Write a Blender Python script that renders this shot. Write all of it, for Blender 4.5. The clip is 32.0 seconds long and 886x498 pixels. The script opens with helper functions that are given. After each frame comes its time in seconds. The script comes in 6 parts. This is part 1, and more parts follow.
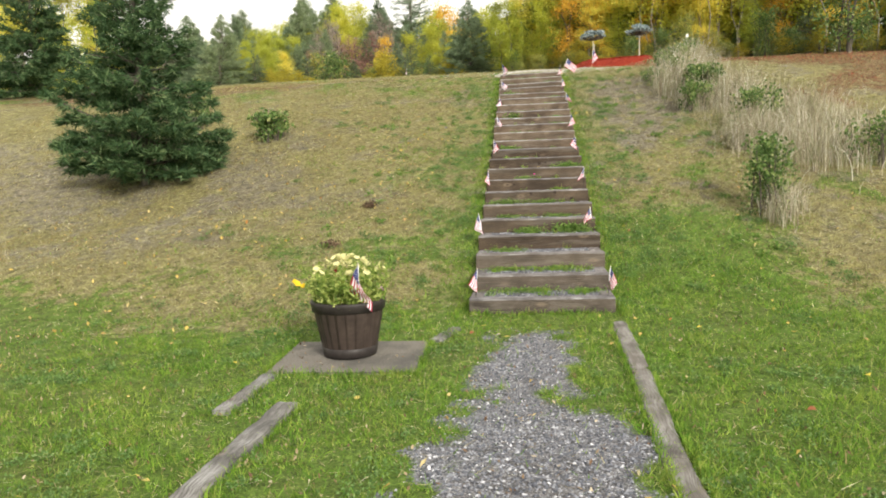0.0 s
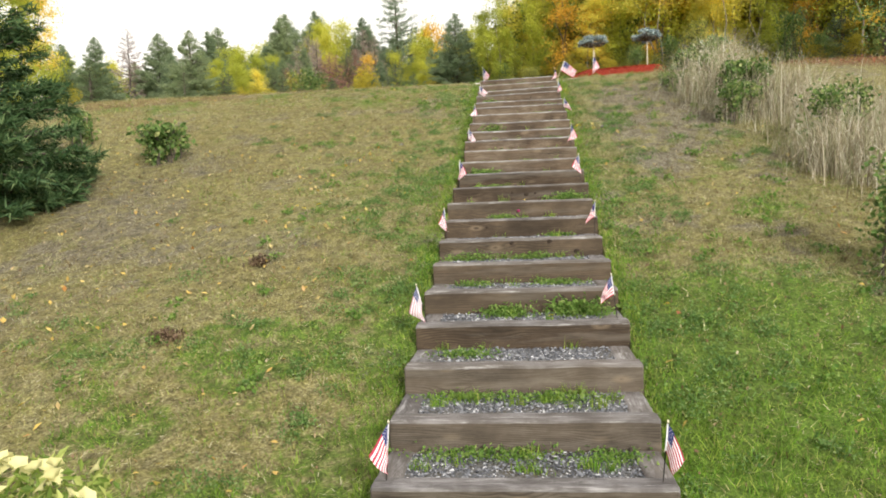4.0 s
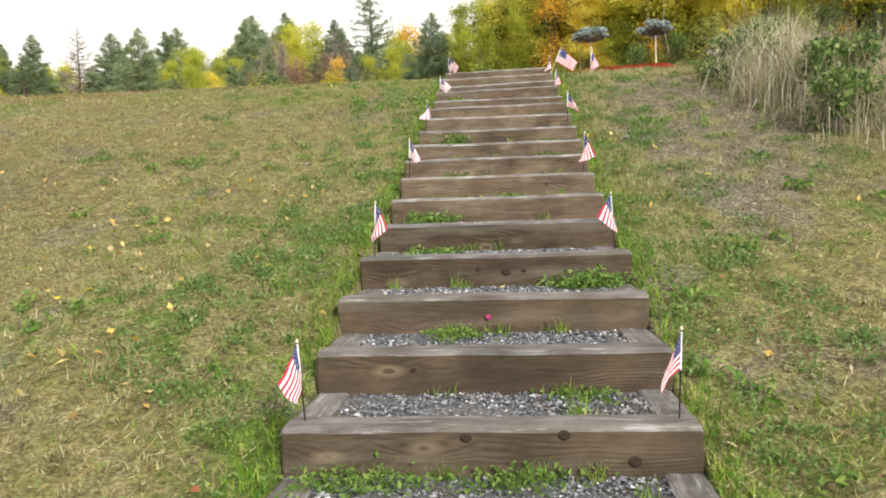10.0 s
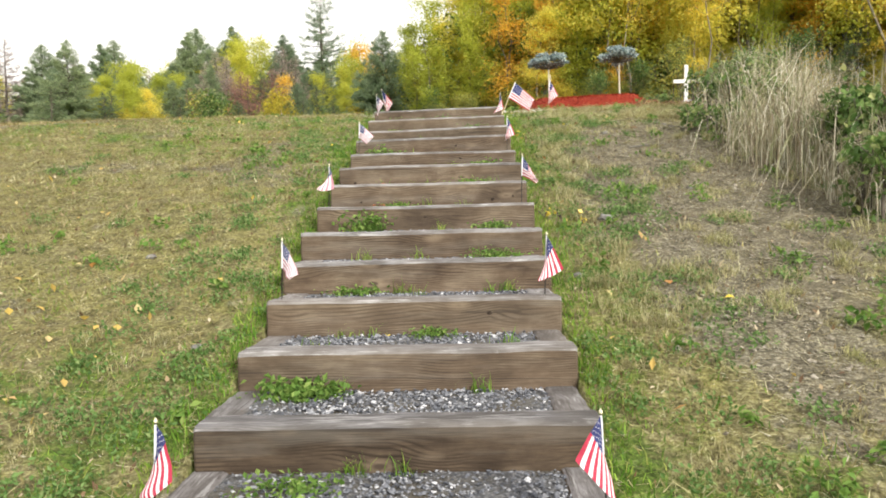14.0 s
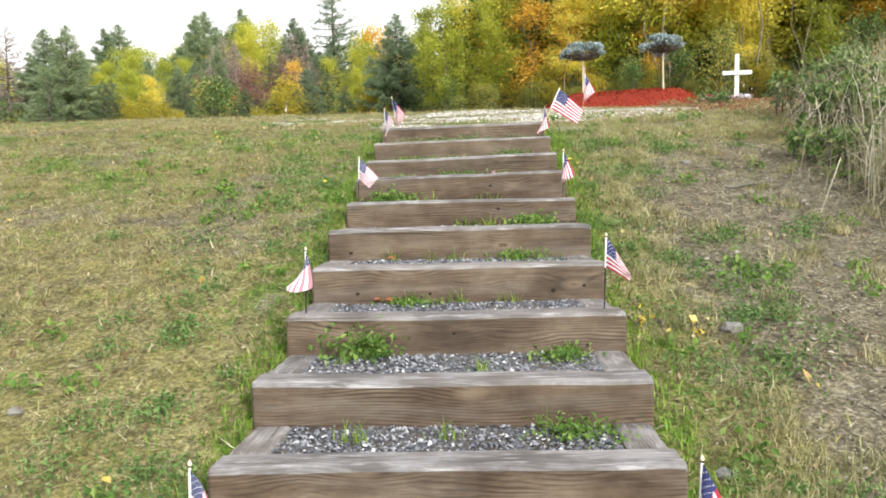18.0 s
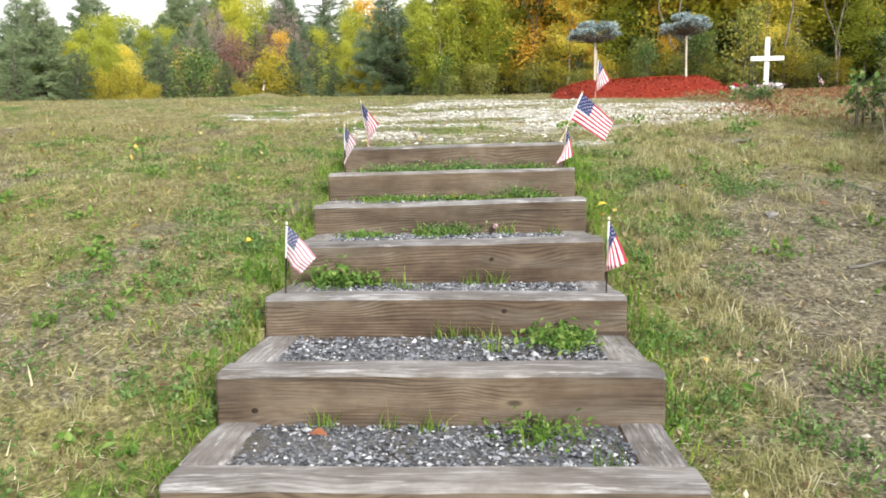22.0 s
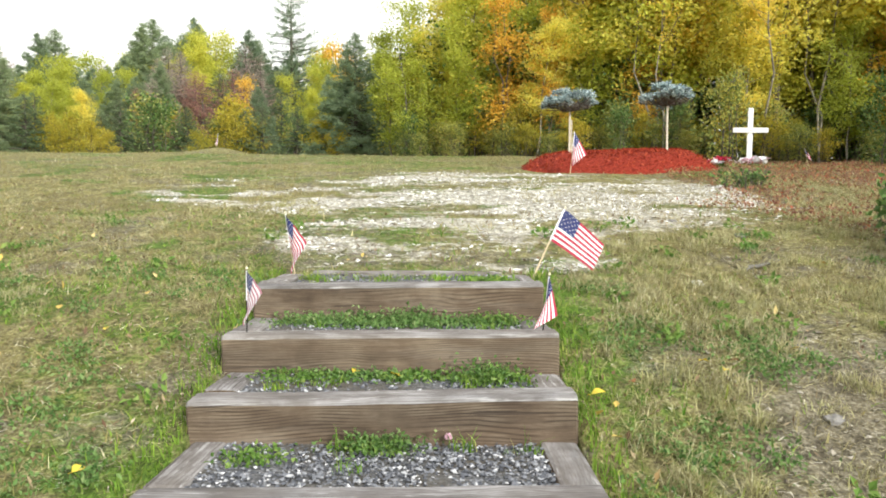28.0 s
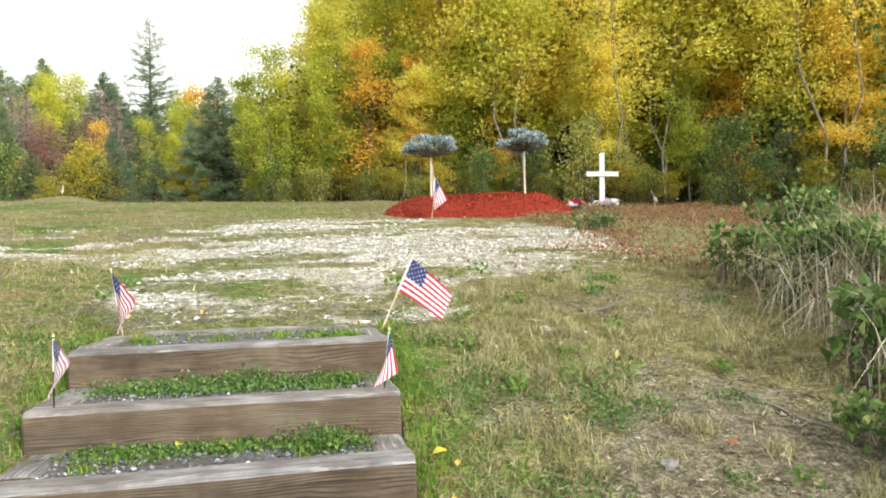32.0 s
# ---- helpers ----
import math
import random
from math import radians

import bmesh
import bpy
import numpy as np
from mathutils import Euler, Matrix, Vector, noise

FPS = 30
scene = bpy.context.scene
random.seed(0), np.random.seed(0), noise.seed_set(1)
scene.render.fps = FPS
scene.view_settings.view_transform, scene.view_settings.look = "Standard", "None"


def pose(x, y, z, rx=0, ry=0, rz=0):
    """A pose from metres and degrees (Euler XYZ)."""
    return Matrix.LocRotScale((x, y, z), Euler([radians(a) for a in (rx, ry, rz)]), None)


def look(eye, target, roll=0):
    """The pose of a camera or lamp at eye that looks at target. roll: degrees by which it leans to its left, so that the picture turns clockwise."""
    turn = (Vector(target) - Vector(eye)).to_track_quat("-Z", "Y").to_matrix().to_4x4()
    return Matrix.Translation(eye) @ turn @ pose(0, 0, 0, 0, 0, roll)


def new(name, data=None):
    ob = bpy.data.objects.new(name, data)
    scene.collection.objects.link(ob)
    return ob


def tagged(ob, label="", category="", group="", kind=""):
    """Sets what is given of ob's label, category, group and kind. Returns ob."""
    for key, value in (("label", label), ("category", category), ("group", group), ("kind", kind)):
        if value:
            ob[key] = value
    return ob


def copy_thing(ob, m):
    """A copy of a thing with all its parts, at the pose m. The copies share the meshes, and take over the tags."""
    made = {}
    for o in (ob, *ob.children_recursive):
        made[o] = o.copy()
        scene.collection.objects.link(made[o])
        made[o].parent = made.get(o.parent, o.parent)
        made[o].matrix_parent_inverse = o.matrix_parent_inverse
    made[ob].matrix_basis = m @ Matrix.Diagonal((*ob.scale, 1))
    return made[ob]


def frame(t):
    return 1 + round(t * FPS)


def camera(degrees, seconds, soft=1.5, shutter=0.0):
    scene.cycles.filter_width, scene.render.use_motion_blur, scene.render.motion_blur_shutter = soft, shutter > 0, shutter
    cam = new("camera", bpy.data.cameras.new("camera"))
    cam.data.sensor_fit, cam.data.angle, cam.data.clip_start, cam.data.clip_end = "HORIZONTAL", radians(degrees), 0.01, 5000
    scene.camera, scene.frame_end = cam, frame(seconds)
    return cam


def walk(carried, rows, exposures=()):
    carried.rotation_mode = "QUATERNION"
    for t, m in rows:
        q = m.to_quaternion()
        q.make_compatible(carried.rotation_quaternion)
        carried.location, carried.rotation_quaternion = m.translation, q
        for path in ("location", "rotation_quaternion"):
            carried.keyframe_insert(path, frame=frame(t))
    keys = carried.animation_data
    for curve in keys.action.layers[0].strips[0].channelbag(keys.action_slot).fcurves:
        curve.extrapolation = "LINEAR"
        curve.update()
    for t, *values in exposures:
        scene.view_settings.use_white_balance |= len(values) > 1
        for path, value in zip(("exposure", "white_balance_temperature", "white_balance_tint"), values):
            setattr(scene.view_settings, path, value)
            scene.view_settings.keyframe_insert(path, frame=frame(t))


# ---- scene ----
cam = camera(60.6, 32.0, soft=1.84)
PATH = [
    (0, (-0.086, -7.057, 1.362), (-0.317, -5.081, 1.157), -2.0),
    (0.5, (-0.072, -6.61, 1.388), (-0.299, -4.634, 1.184), -1.9),
    (1, (-0.028, -6.139, 1.412), (-0.256, -4.162, 1.214), -1.9),
    (1.5, (0.016, -5.629, 1.426), (-0.212, -3.652, 1.236), -1.7),
    (2, (0.075, -5.142, 1.444), (-0.16, -3.164, 1.261), -1.6),
    (2.5, (0.095, -4.609, 1.428), (-0.14, -2.63, 1.257), -1.6),
    (4.5, (0.011, -2.937, 1.463), (-0.204, -0.953, 1.336), -2.3),
    (5, (-0.042, -2.629, 1.492), (-0.245, -0.642, 1.385), -2.0),
    (5.5, (-0.088, -2.188, 1.495), (-0.279, -0.199, 1.414), -2.1),
    (6, (-0.113, -1.782, 1.522), (-0.283, 0.209, 1.446), -1.9),
    (6.5, (-0.074, -1.379, 1.515), (-0.246, 0.613, 1.439), -1.7),
    (7, (-0.024, -0.989, 1.504), (-0.201, 1.001, 1.424), -1.7),
    (7.5, (0.017, -0.642, 1.503), (-0.165, 1.348, 1.415), -1.8),
    (8, (0.036, -0.329, 1.567), (-0.143, 1.66, 1.449), -1.9),
    (8.5, (0.057, -0.05, 1.617), (-0.126, 1.937, 1.485), -2.0),
    (9, (0.063, 0.215, 1.674), (-0.119, 2.202, 1.538), -1.7),
    (9.5, (0.071, 0.449, 1.728), (-0.107, 2.437, 1.6), -1.6),
    (10, (0.084, 0.684, 1.775), (-0.09, 2.673, 1.659), -1.8),
    (10.5, (0.075, 0.906, 1.833), (-0.081, 2.897, 1.724), -1.7),
    (11, (0.08, 1.118, 1.894), (-0.06, 3.111, 1.787), -1.5),
    (11.5, (0.119, 1.329, 1.946), (-0.015, 3.322, 1.841), -1.7),
    (12, (0.145, 1.552, 2.008), (0.04, 3.545, 1.887), -1.5),
    (12.5, (0.187, 1.767, 2.067), (0.099, 3.76, 1.933), -2.0),
    (13, (0.199, 2.031, 2.15), (0.131, 4.026, 2.019), -1.7),
    (13.5, (0.225, 2.328, 2.247), (0.166, 4.325, 2.148), -1.2),
    (14, (0.253, 2.583, 2.335), (0.194, 4.58, 2.256), -1.4),
    (14.5, (0.254, 2.857, 2.418), (0.197, 4.855, 2.332), -1.4),
    (16.5, (0.208, 3.726, 2.667), (0.125, 5.721, 2.561), -1.7),
    (17, (0.155, 3.922, 2.751), (0.066, 5.917, 2.629), -1.3),
    (17.5, (0.128, 4.132, 2.813), (0.025, 6.125, 2.691), -1.4),
    (18, (0.115, 4.339, 2.885), (0.017, 6.332, 2.759), -1.4),
    (18.5, (0.126, 4.562, 2.957), (0.03, 6.556, 2.827), -1.3),
    (19, (0.125, 4.784, 3.025), (0.034, 6.778, 2.893), -1.2),
    (19.5, (0.127, 5.001, 3.085), (0.039, 6.994, 2.946), -1.2),
    (20, (0.147, 5.22, 3.136), (0.055, 7.212, 2.989), -1.4),
    (20.5, (0.166, 5.423, 3.198), (0.068, 7.414, 3.035), -1.3),
    (21, (0.176, 5.64, 3.242), (0.073, 7.63, 3.068), -1.3),
    (21.5, (0.141, 5.85, 3.299), (0.052, 7.839, 3.108), -0.9),
    (22, (0.115, 6.048, 3.35), (0.033, 8.036, 3.15), -0.6),
    (22.5, (0.119, 6.237, 3.401), (0.025, 8.224, 3.197), -0.5),
    (23, (0.136, 6.408, 3.45), (0.025, 8.394, 3.243), -0.6),
    (23.5, (0.157, 6.577, 3.5), (0.03, 8.562, 3.291), -0.7),
    (24, (0.142, 6.766, 3.565), (0.034, 8.75, 3.341), -0.4),
    (24.5, (0.159, 6.922, 3.618), (0.061, 8.906, 3.385), -0.3),
    (25, (0.177, 7.108, 3.67), (0.088, 9.092, 3.435), -0.1),
    (25.5, (0.195, 7.197, 3.735), (0.112, 9.182, 3.506), 0.0),
    (26, (0.208, 7.245, 3.801), (0.15, 9.232, 3.575), 0.1),
    (26.5, (0.186, 7.23, 3.842), (0.166, 9.219, 3.635), 0.2),
    (28.5, (0.211, 7.245, 3.851), (0.217, 9.244, 3.799), 0.3),
    (29, (0.236, 7.268, 3.85), (0.244, 9.267, 3.82), 0.0),
    (29.5, (0.215, 7.237, 3.873), (0.222, 9.236, 3.845), 0.3),
    (30, (0.243, 7.291, 3.873), (0.265, 9.291, 3.85), 0.2),
    (30.5, (0.291, 7.332, 3.88), (0.357, 9.33, 3.872), -0.6),
    (31, (0.316, 7.322, 3.886), (0.466, 9.316, 3.889), -0.9),
    (31.5, (0.337, 7.337, 3.883), (0.587, 9.322, 3.894), -0.7),
    (32, (0.359, 7.341, 3.892), (0.689, 9.313, 3.914), -1.0),
]
walk(cam, [(t, look(eye, target, roll)) for t, eye, target, roll in PATH],
     exposures=[(0, 0.68, 6500, 10), (2, 0.64, 6500, 10), (8, 0.61, 6500, 10), (14, 0.77, 6400, 10), (17, 0.81, 6100, 11), (20, 0.84, 6100, 11), (26, 0.82, 6150, 8), (32, 0.80, 6200, 8)])

# ---- world and light ----
world = bpy.data.worlds.new("world")
scene.world = world
world.use_nodes = True
wn, wl = world.node_tree.nodes, world.node_tree.links
wn.clear()
SUN_EL, SUN_AZ = radians(27), radians(148)   # azimuth from +y towards +x
sky = wn.new("ShaderNodeTexSky")
sky.sky_type, sky.sun_disc = "NISHITA", False
sky.sun_elevation, sky.sun_rotation = SUN_EL, SUN_AZ
w_tc = wn.new("ShaderNodeTexCoord")
w_map = wn.new("ShaderNodeMapping")
w_map.inputs["Scale"].default_value = (1.0, 1.0, 2.2)
w_cloud = wn.new("ShaderNodeTexNoise")
w_cloud.inputs["Scale"].default_value = 1.6
w_cloud.inputs["Detail"].default_value = 5.0
w_ramp = wn.new("ShaderNodeValToRGB")
w_ramp.color_ramp.elements[0].position, w_ramp.color_ramp.elements[0].color = 0.30, (0.25, 0.25, 0.25, 1)
w_ramp.color_ramp.elements[1].position, w_ramp.color_ramp.elements[1].color = 0.50, (1, 1, 1, 1)
w_mix = wn.new("ShaderNodeMixRGB")
w_mix.inputs[2].default_value = (10.4, 9.9, 9.2, 1)   # bright thin cloud
w_bg = wn.new("ShaderNodeBackground")
w_bg.inputs["Strength"].default_value = 0.084
w_out = wn.new("ShaderNodeOutputWorld")
wl.new(w_tc.outputs["Generated"], w_map.inputs["Vector"])
wl.new(w_map.outputs["Vector"], w_cloud.inputs["Vector"])
wl.new(w_cloud.outputs["Fac"], w_ramp.inputs["Fac"])
wl.new(w_ramp.outputs["Color"], w_mix.inputs[0])
wl.new(sky.outputs["Color"], w_mix.inputs[1])
wl.new(w_mix.outputs["Color"], w_bg.inputs["Color"])
wl.new(w_bg.outputs["Background"], w_out.inputs["Surface"])

sun = new("sun", bpy.data.lights.new("sun", "SUN"))
sun.data.energy, sun.data.angle, sun.data.color = 3.0, radians(14), (1.0, 0.94, 0.83)
sun_from = Vector((math.sin(SUN_AZ) * math.cos(SUN_EL), math.cos(SUN_AZ) * math.cos(SUN_EL), math.sin(SUN_EL)))
sun.matrix_world = look(sun_from * 50, (0, 0, 0))


# ---- node helpers ----
class Nodes:
    """A small builder for procedural materials."""

    def __init__(self, name, rough=0.8, metal=0.0):
        self.m = bpy.data.materials.new(name)
        self.m.use_nodes = True
        self.t = self.m.node_tree
        self.b = self.t.nodes["Principled BSDF"]
        self.b.inputs["Roughness"].default_value = rough
        self.b.inputs["Metallic"].default_value = metal
        self.b.inputs["Specular IOR Level"].default_value = 0.25

    def n(self, kind, **v):
        node = self.t.nodes.new(kind)
        for k, val in v.items():
            node.inputs[k].default_value = val
        return node

    def to(self, a, b):
        self.t.links.new(a, b)

    def coords(self, which="Object", scale=(1, 1, 1)):
        tc, mp = self.n("ShaderNodeTexCoord"), self.n("ShaderNodeMapping", Scale=scale)
        self.to(tc.outputs[which], mp.inputs["Vector"])
        return mp.outputs["Vector"]

    def noise(self, vec, scale, detail=4.0, rough=0.6, dist=0.0):
        t = self.n("ShaderNodeTexNoise", Scale=scale, Detail=detail, Roughness=rough, Distortion=dist)
        self.to(vec, t.inputs["Vector"])
        return t.outputs["Fac"]

    def ramp(self, fac, stops):
        r = self.n("ShaderNodeValToRGB")
        el = r.color_ramp.elements
        while len(el) < len(stops):
            el.new(0.5)
        for e, (p, c) in zip(el, stops):
            e.position, e.color = p, (*c, 1) if len(c) == 3 else c
        self.to(fac, r.inputs["Fac"])
        return r.outputs["Color"]

    def grey(self, fac, lo, hi):
        return self.ramp(fac, [(lo, (0, 0, 0)), (hi, (1, 1, 1))])

    def mix(self, fac, a, b, mode="MIX"):
        m = self.n("ShaderNodeMixRGB")
        m.blend_type = mode
        for k, v in ((0, fac), (1, a), (2, b)):
            if isinstance(v, (int, float)):
                m.inputs[k].default_value = v
            elif isinstance(v, tuple):
                m.inputs[k].default_value = (*v, 1)
            else:
                self.to(v, m.inputs[k])
        return m.outputs["Color"]

    def math(self, op, a, b=0.0):
        m = self.n("ShaderNodeMath")
        m.operation = op
        for k, v in ((0, a), (1, b)):
            if isinstance(v, (int, float)):
                m.inputs[k].default_value = v
            else:
                self.to(v, m.inputs[k])
        return m.outputs["Value"]

    def attr(self, name):
        a = self.n("ShaderNodeAttribute")
        a.attribute_name = name
        return a.outputs["Fac"]

    def island(self):
        return self.n("ShaderNodeNewGeometry").outputs["Random Per Island"]

    def rand(self):
        return self.n("ShaderNodeObjectInfo").outputs["Random"]

    def bump(self, height, strength=0.4, dist=0.01):
        b = self.n("ShaderNodeBump", Strength=strength, Distance=dist)
        self.to(height, b.inputs["Height"])
        self.to(b.outputs["Normal"], self.b.inputs["Normal"])

    def colour(self, c):
        if isinstance(c, tuple):
            self.b.inputs["Base Color"].default_value = (*c, 1)
        else:
            self.to(c, self.b.inputs["Base Color"])
        self.col = c
        return self

    def leafy(self, share=0.4):
        """Thin leaves let some light through."""
        tr, mx = self.n("ShaderNodeBsdfTranslucent"), self.n("ShaderNodeMixShader", Fac=share)
        if isinstance(self.col, tuple):
            tr.inputs["Color"].default_value = (*self.col, 1)
        else:
            self.to(self.col, tr.inputs["Color"])
        out = self.t.nodes["Material Output"]
        self.to(self.b.outputs["BSDF"], mx.inputs[1])
        self.to(tr.outputs["BSDF"], mx.inputs[2])
        self.to(mx.outputs["Shader"], out.inputs["Surface"])
        return self


def leaf_material(name, stops, by_object=0.0, share=0.4, rough=0.6, patch=None):
    """Leaves that differ one from another, and from plant to plant."""
    k = Nodes(name, rough)
    fac = k.island()
    if by_object:
        fac = k.math("ADD", k.math("MULTIPLY", fac, 1 - by_object), k.math("MULTIPLY", k.rand(), by_object))
    c = k.ramp(fac, stops)
    if patch:
        v = k.coords("Object")
        c = k.mix(k.math("MULTIPLY", k.grey(k.noise(v, patch[0], 4, 0.65), 0.40, 0.62), patch[2]), c, patch[1])
        c = k.mix(k.math("MULTIPLY", k.grey(k.noise(v, patch[0] * 4.5, 3, 0.6), 0.45, 0.65), 0.6), c, patch[3])
        c = k.mix(0.75, c, k.ramp(k.noise(v, 11, 3, 0.7), [(0.32, (0.42, 0.40, 0.36)), (0.5, (0.95, 0.95, 0.95)), (0.68, (1.35, 1.33, 1.25))]), "MULTIPLY")
    k.colour(c)
    return k.leafy(share).m


# ---- materials ----
def ground_material():
    k = Nodes("hillside_turf", 0.95)
    v = k.coords("Object")
    fine, mid, big = k.noise(v, 55, 4, 0.7), k.noise(v, 7, 5, 0.65), k.noise(v, 0.9, 4, 0.6)
    dry = k.ramp(fine, [(0.30, (0.085, 0.066, 0.038)), (0.45, (0.19, 0.174, 0.085)), (0.57, (0.32, 0.305, 0.155)), (0.70, (0.49, 0.475, 0.29))])
    olive = k.ramp(fine, [(0.30, (0.08, 0.078, 0.028)), (0.5, (0.23, 0.22, 0.075)), (0.68, (0.41, 0.385, 0.16))])
    green = k.ramp(fine, [(0.30, (0.036, 0.070, 0.010)), (0.5, (0.10, 0.185, 0.025)), (0.70, (0.22, 0.33, 0.06))])
    soil = k.ramp(fine, [(0.3, (0.058, 0.053, 0.043)), (0.5, (0.207, 0.19, 0.137)), (0.7, (0.45, 0.425, 0.34))])
    stone = k.ramp(k.noise(v, 90, 2, 0.6), [(0.3, (0.07, 0.073, 0.083)), (0.5, (0.21, 0.217, 0.24)), (0.7, (0.43, 0.44, 0.47))])
    chalk = k.ramp(fine, [(0.28, (0.24, 0.22, 0.165)), (0.5, (0.52, 0.505, 0.44)), (0.68, (0.85, 0.85, 0.82))])
    heath = k.ramp(fine, [(0.25, (0.07, 0.035, 0.025)), (0.5, (0.17, 0.095, 0.05)), (0.75, (0.32, 0.23, 0.12))])
    c = k.mix(k.grey(mid, 0.38, 0.62), dry, olive)

    def lay(c, name, top, wide=0.25, by=mid):
        m = k.math("ADD", k.attr(name), k.math("MULTIPLY", k.math("SUBTRACT", by, 0.5), 1.5))
        return k.mix(k.grey(m, 0.5 - wide / 2, 0.5 + wide / 2), c, top)

    c = lay(c, "heath", heath, 0.3)
    c = lay(c, "green", green, 0.3)
    c = lay(c, "soil", soil, 0.3)
    c = lay(c, "gravel", stone, 0.35, k.noise(v, 14, 5, 0.75))
    c = lay(c, "chalk", chalk, 0.16, k.noise(v, 7.5, 7, 0.8))
    c = k.mix(k.math("MULTIPLY", k.grey(big, 0.35, 0.7), 0.30), c, (0.13, 0.095, 0.05))
    tuft = k.ramp(k.noise(v, 9, 4, 0.72), [(0.33, (0.45, 0.42, 0.38)), (0.5, (0.95, 0.94, 0.92)), (0.67, (1.32, 1.30, 1.22))])
    speck = k.ramp(k.noise(v, 26, 3, 0.7), [(0.34, (0.55, 0.53, 0.5)), (0.5, (1.0, 1.0, 1.0)), (0.66, (1.25, 1.24, 1.2))])
    k.colour(k.mix(0.8, k.mix(0.85, c, tuft, "MULTIPLY"), speck, "MULTIPLY"))
    k.bump(k.math("ADD", fine, k.math("MULTIPLY", mid, 1.5)), 0.9, 0.03)
    return k.m


def wood_material(name, stops, grain_dark, streak=0.5, rough=0.85, knots=True, flaky=0.0):
    k = Nodes(name, rough)
    tc = k.n("ShaderNodeTexCoord")
    shift = k.n("ShaderNodeVectorMath")
    shift.operation = "ADD"
    k.to(tc.outputs["Object"], shift.inputs[0])
    offset = k.n("ShaderNodeCombineXYZ")
    k.to(k.math("MULTIPLY", k.rand(), 37.0), offset.inputs[0])
    k.to(k.math("MULTIPLY", k.rand(), 11.0), offset.inputs[1])
    k.to(offset.outputs[0], shift.inputs[1])

    def scaled(s):
        mp = k.n("ShaderNodeMapping", Scale=s)
        k.to(shift.outputs[0], mp.inputs["Vector"])
        return mp.outputs["Vector"]

    long_, fine, patch = k.noise(scaled((1.1, 9, 9)), 3, 4, 0.6, 1.2), k.noise(scaled((2.2, 70, 70)), 2.6, 4, 0.7, 0.6), k.noise(scaled((1, 1.5, 1.5)), 4, 5, 0.65)
    vor = k.n("ShaderNodeTexVoronoi", Scale=1.0, Randomness=1.0)
    k.to(scaled((2.6, 5.0, 6.5)), vor.inputs["Vector"])
    near_knot = k.grey(k.math("SUBTRACT", 0.5, vor.outputs["Distance"]), 0.0, 0.5)
    sep = k.n("ShaderNodeSeparateXYZ")
    k.to(shift.outputs[0], sep.inputs[0])
    depth = k.math("ADD", k.math("ADD", sep.outputs[2], k.math("MULTIPLY", sep.outputs[1], 0.7)), k.math("MULTIPLY", k.noise(scaled((0.9, 2.5, 4)), 1.0, 2, 0.5), 0.16))
    depth = k.math("ADD", depth, k.math("MULTIPLY", near_knot, 0.035))
    band = k.math("ADD", k.math("MULTIPLY", k.math("SINE", k.math("MULTIPLY", depth, 520.0)), 0.5), 0.5)
    c = k.ramp(k.math("ADD", k.math("MULTIPLY", long_, 0.35), k.math("MULTIPLY", patch, 0.65)), stops)
    faded = k.grey(k.noise(scaled((1.5, 4, 4)), 2.0, 3, 0.6), 0.38, 0.58)
    c = k.mix(k.math("MULTIPLY", k.math("MULTIPLY", k.grey(band, 0.45, 1.0), faded), streak), c, grain_dark)
    c = k.mix(k.math("MULTIPLY", k.grey(k.noise(scaled((0.7, 3, 3)), 2.2, 5, 0.7), 0.55, 0.72), 0.45), c, grain_dark)
    c = k.mix(k.math("MULTIPLY", k.grey(fine, 0.48, 0.66), 0.35), c, grain_dark)
    crack = k.noise(scaled((0.6, 26, 26)), 2.0, 2, 0.5, 0.8)
    c = k.mix(k.math("MULTIPLY", k.grey(crack, 0.68, 0.71), 0.7), c, (0.03, 0.022, 0.018))
    c = k.mix(k.math("MULTIPLY", k.rand(), 0.25), c, (0.19, 0.15, 0.105))
    damp = k.grey(k.noise(scaled((0.45, 1.6, 3.0)), 2.6, 3, 0.6), 0.42, 0.66)
    c = k.mix(k.math("MULTIPLY", damp, 0.55), c, k.mix(1.0, c, (0.52, 0.55, 0.60), "MULTIPLY"))
    bleach = k.grey(k.noise(scaled((0.6, 2.2, 5.0)), 2.0, 4, 0.65), 0.52, 0.70)
    c = k.mix(k.math("MULTIPLY", bleach, 0.26), c, (0.26, 0.235, 0.205))
    if flaky:
        scale_ = k.grey(k.noise(scaled((1.3, 12, 12)), 3.0, 5, 0.7), 0.56, 0.66)
        c = k.mix(k.math("MULTIPLY", scale_, flaky), c, (0.56, 0.555, 0.56))
    if knots:
        pale_eye = k.math("SUBTRACT", 1.0, k.grey(vor.outputs["Distance"], 0.10, 0.20))
        c = k.mix(k.math("MULTIPLY", pale_eye, 0.35), c, (0.30, 0.235, 0.165))
        spot = k.math("SUBTRACT", 1.0, k.grey(vor.outputs["Distance"], 0.05, 0.085))
        c = k.mix(k.math("MULTIPLY", spot, 0.8), c, (0.045, 0.032, 0.024))
    k.colour(c)
    k.bump(k.math("ADD", k.math("MULTIPLY", fine, 0.7), long_), 0.55, 0.006)
    return k.m


def speckled(name, stops, scale, rough=0.9, bump=0.5, dist=0.01, second=None):
    k = Nodes(name, rough)
    v = k.coords("Object")
    f = k.noise(v, scale, 5, 0.65)
    c = k.ramp(f, stops)
    if second:
        c = k.mix(k.grey(k.noise(v, second[0], 4, 0.6), 0.45, 0.68), c, second[1])
    k.colour(c)
    if bump:
        k.bump(f, bump, dist)
    return k.m


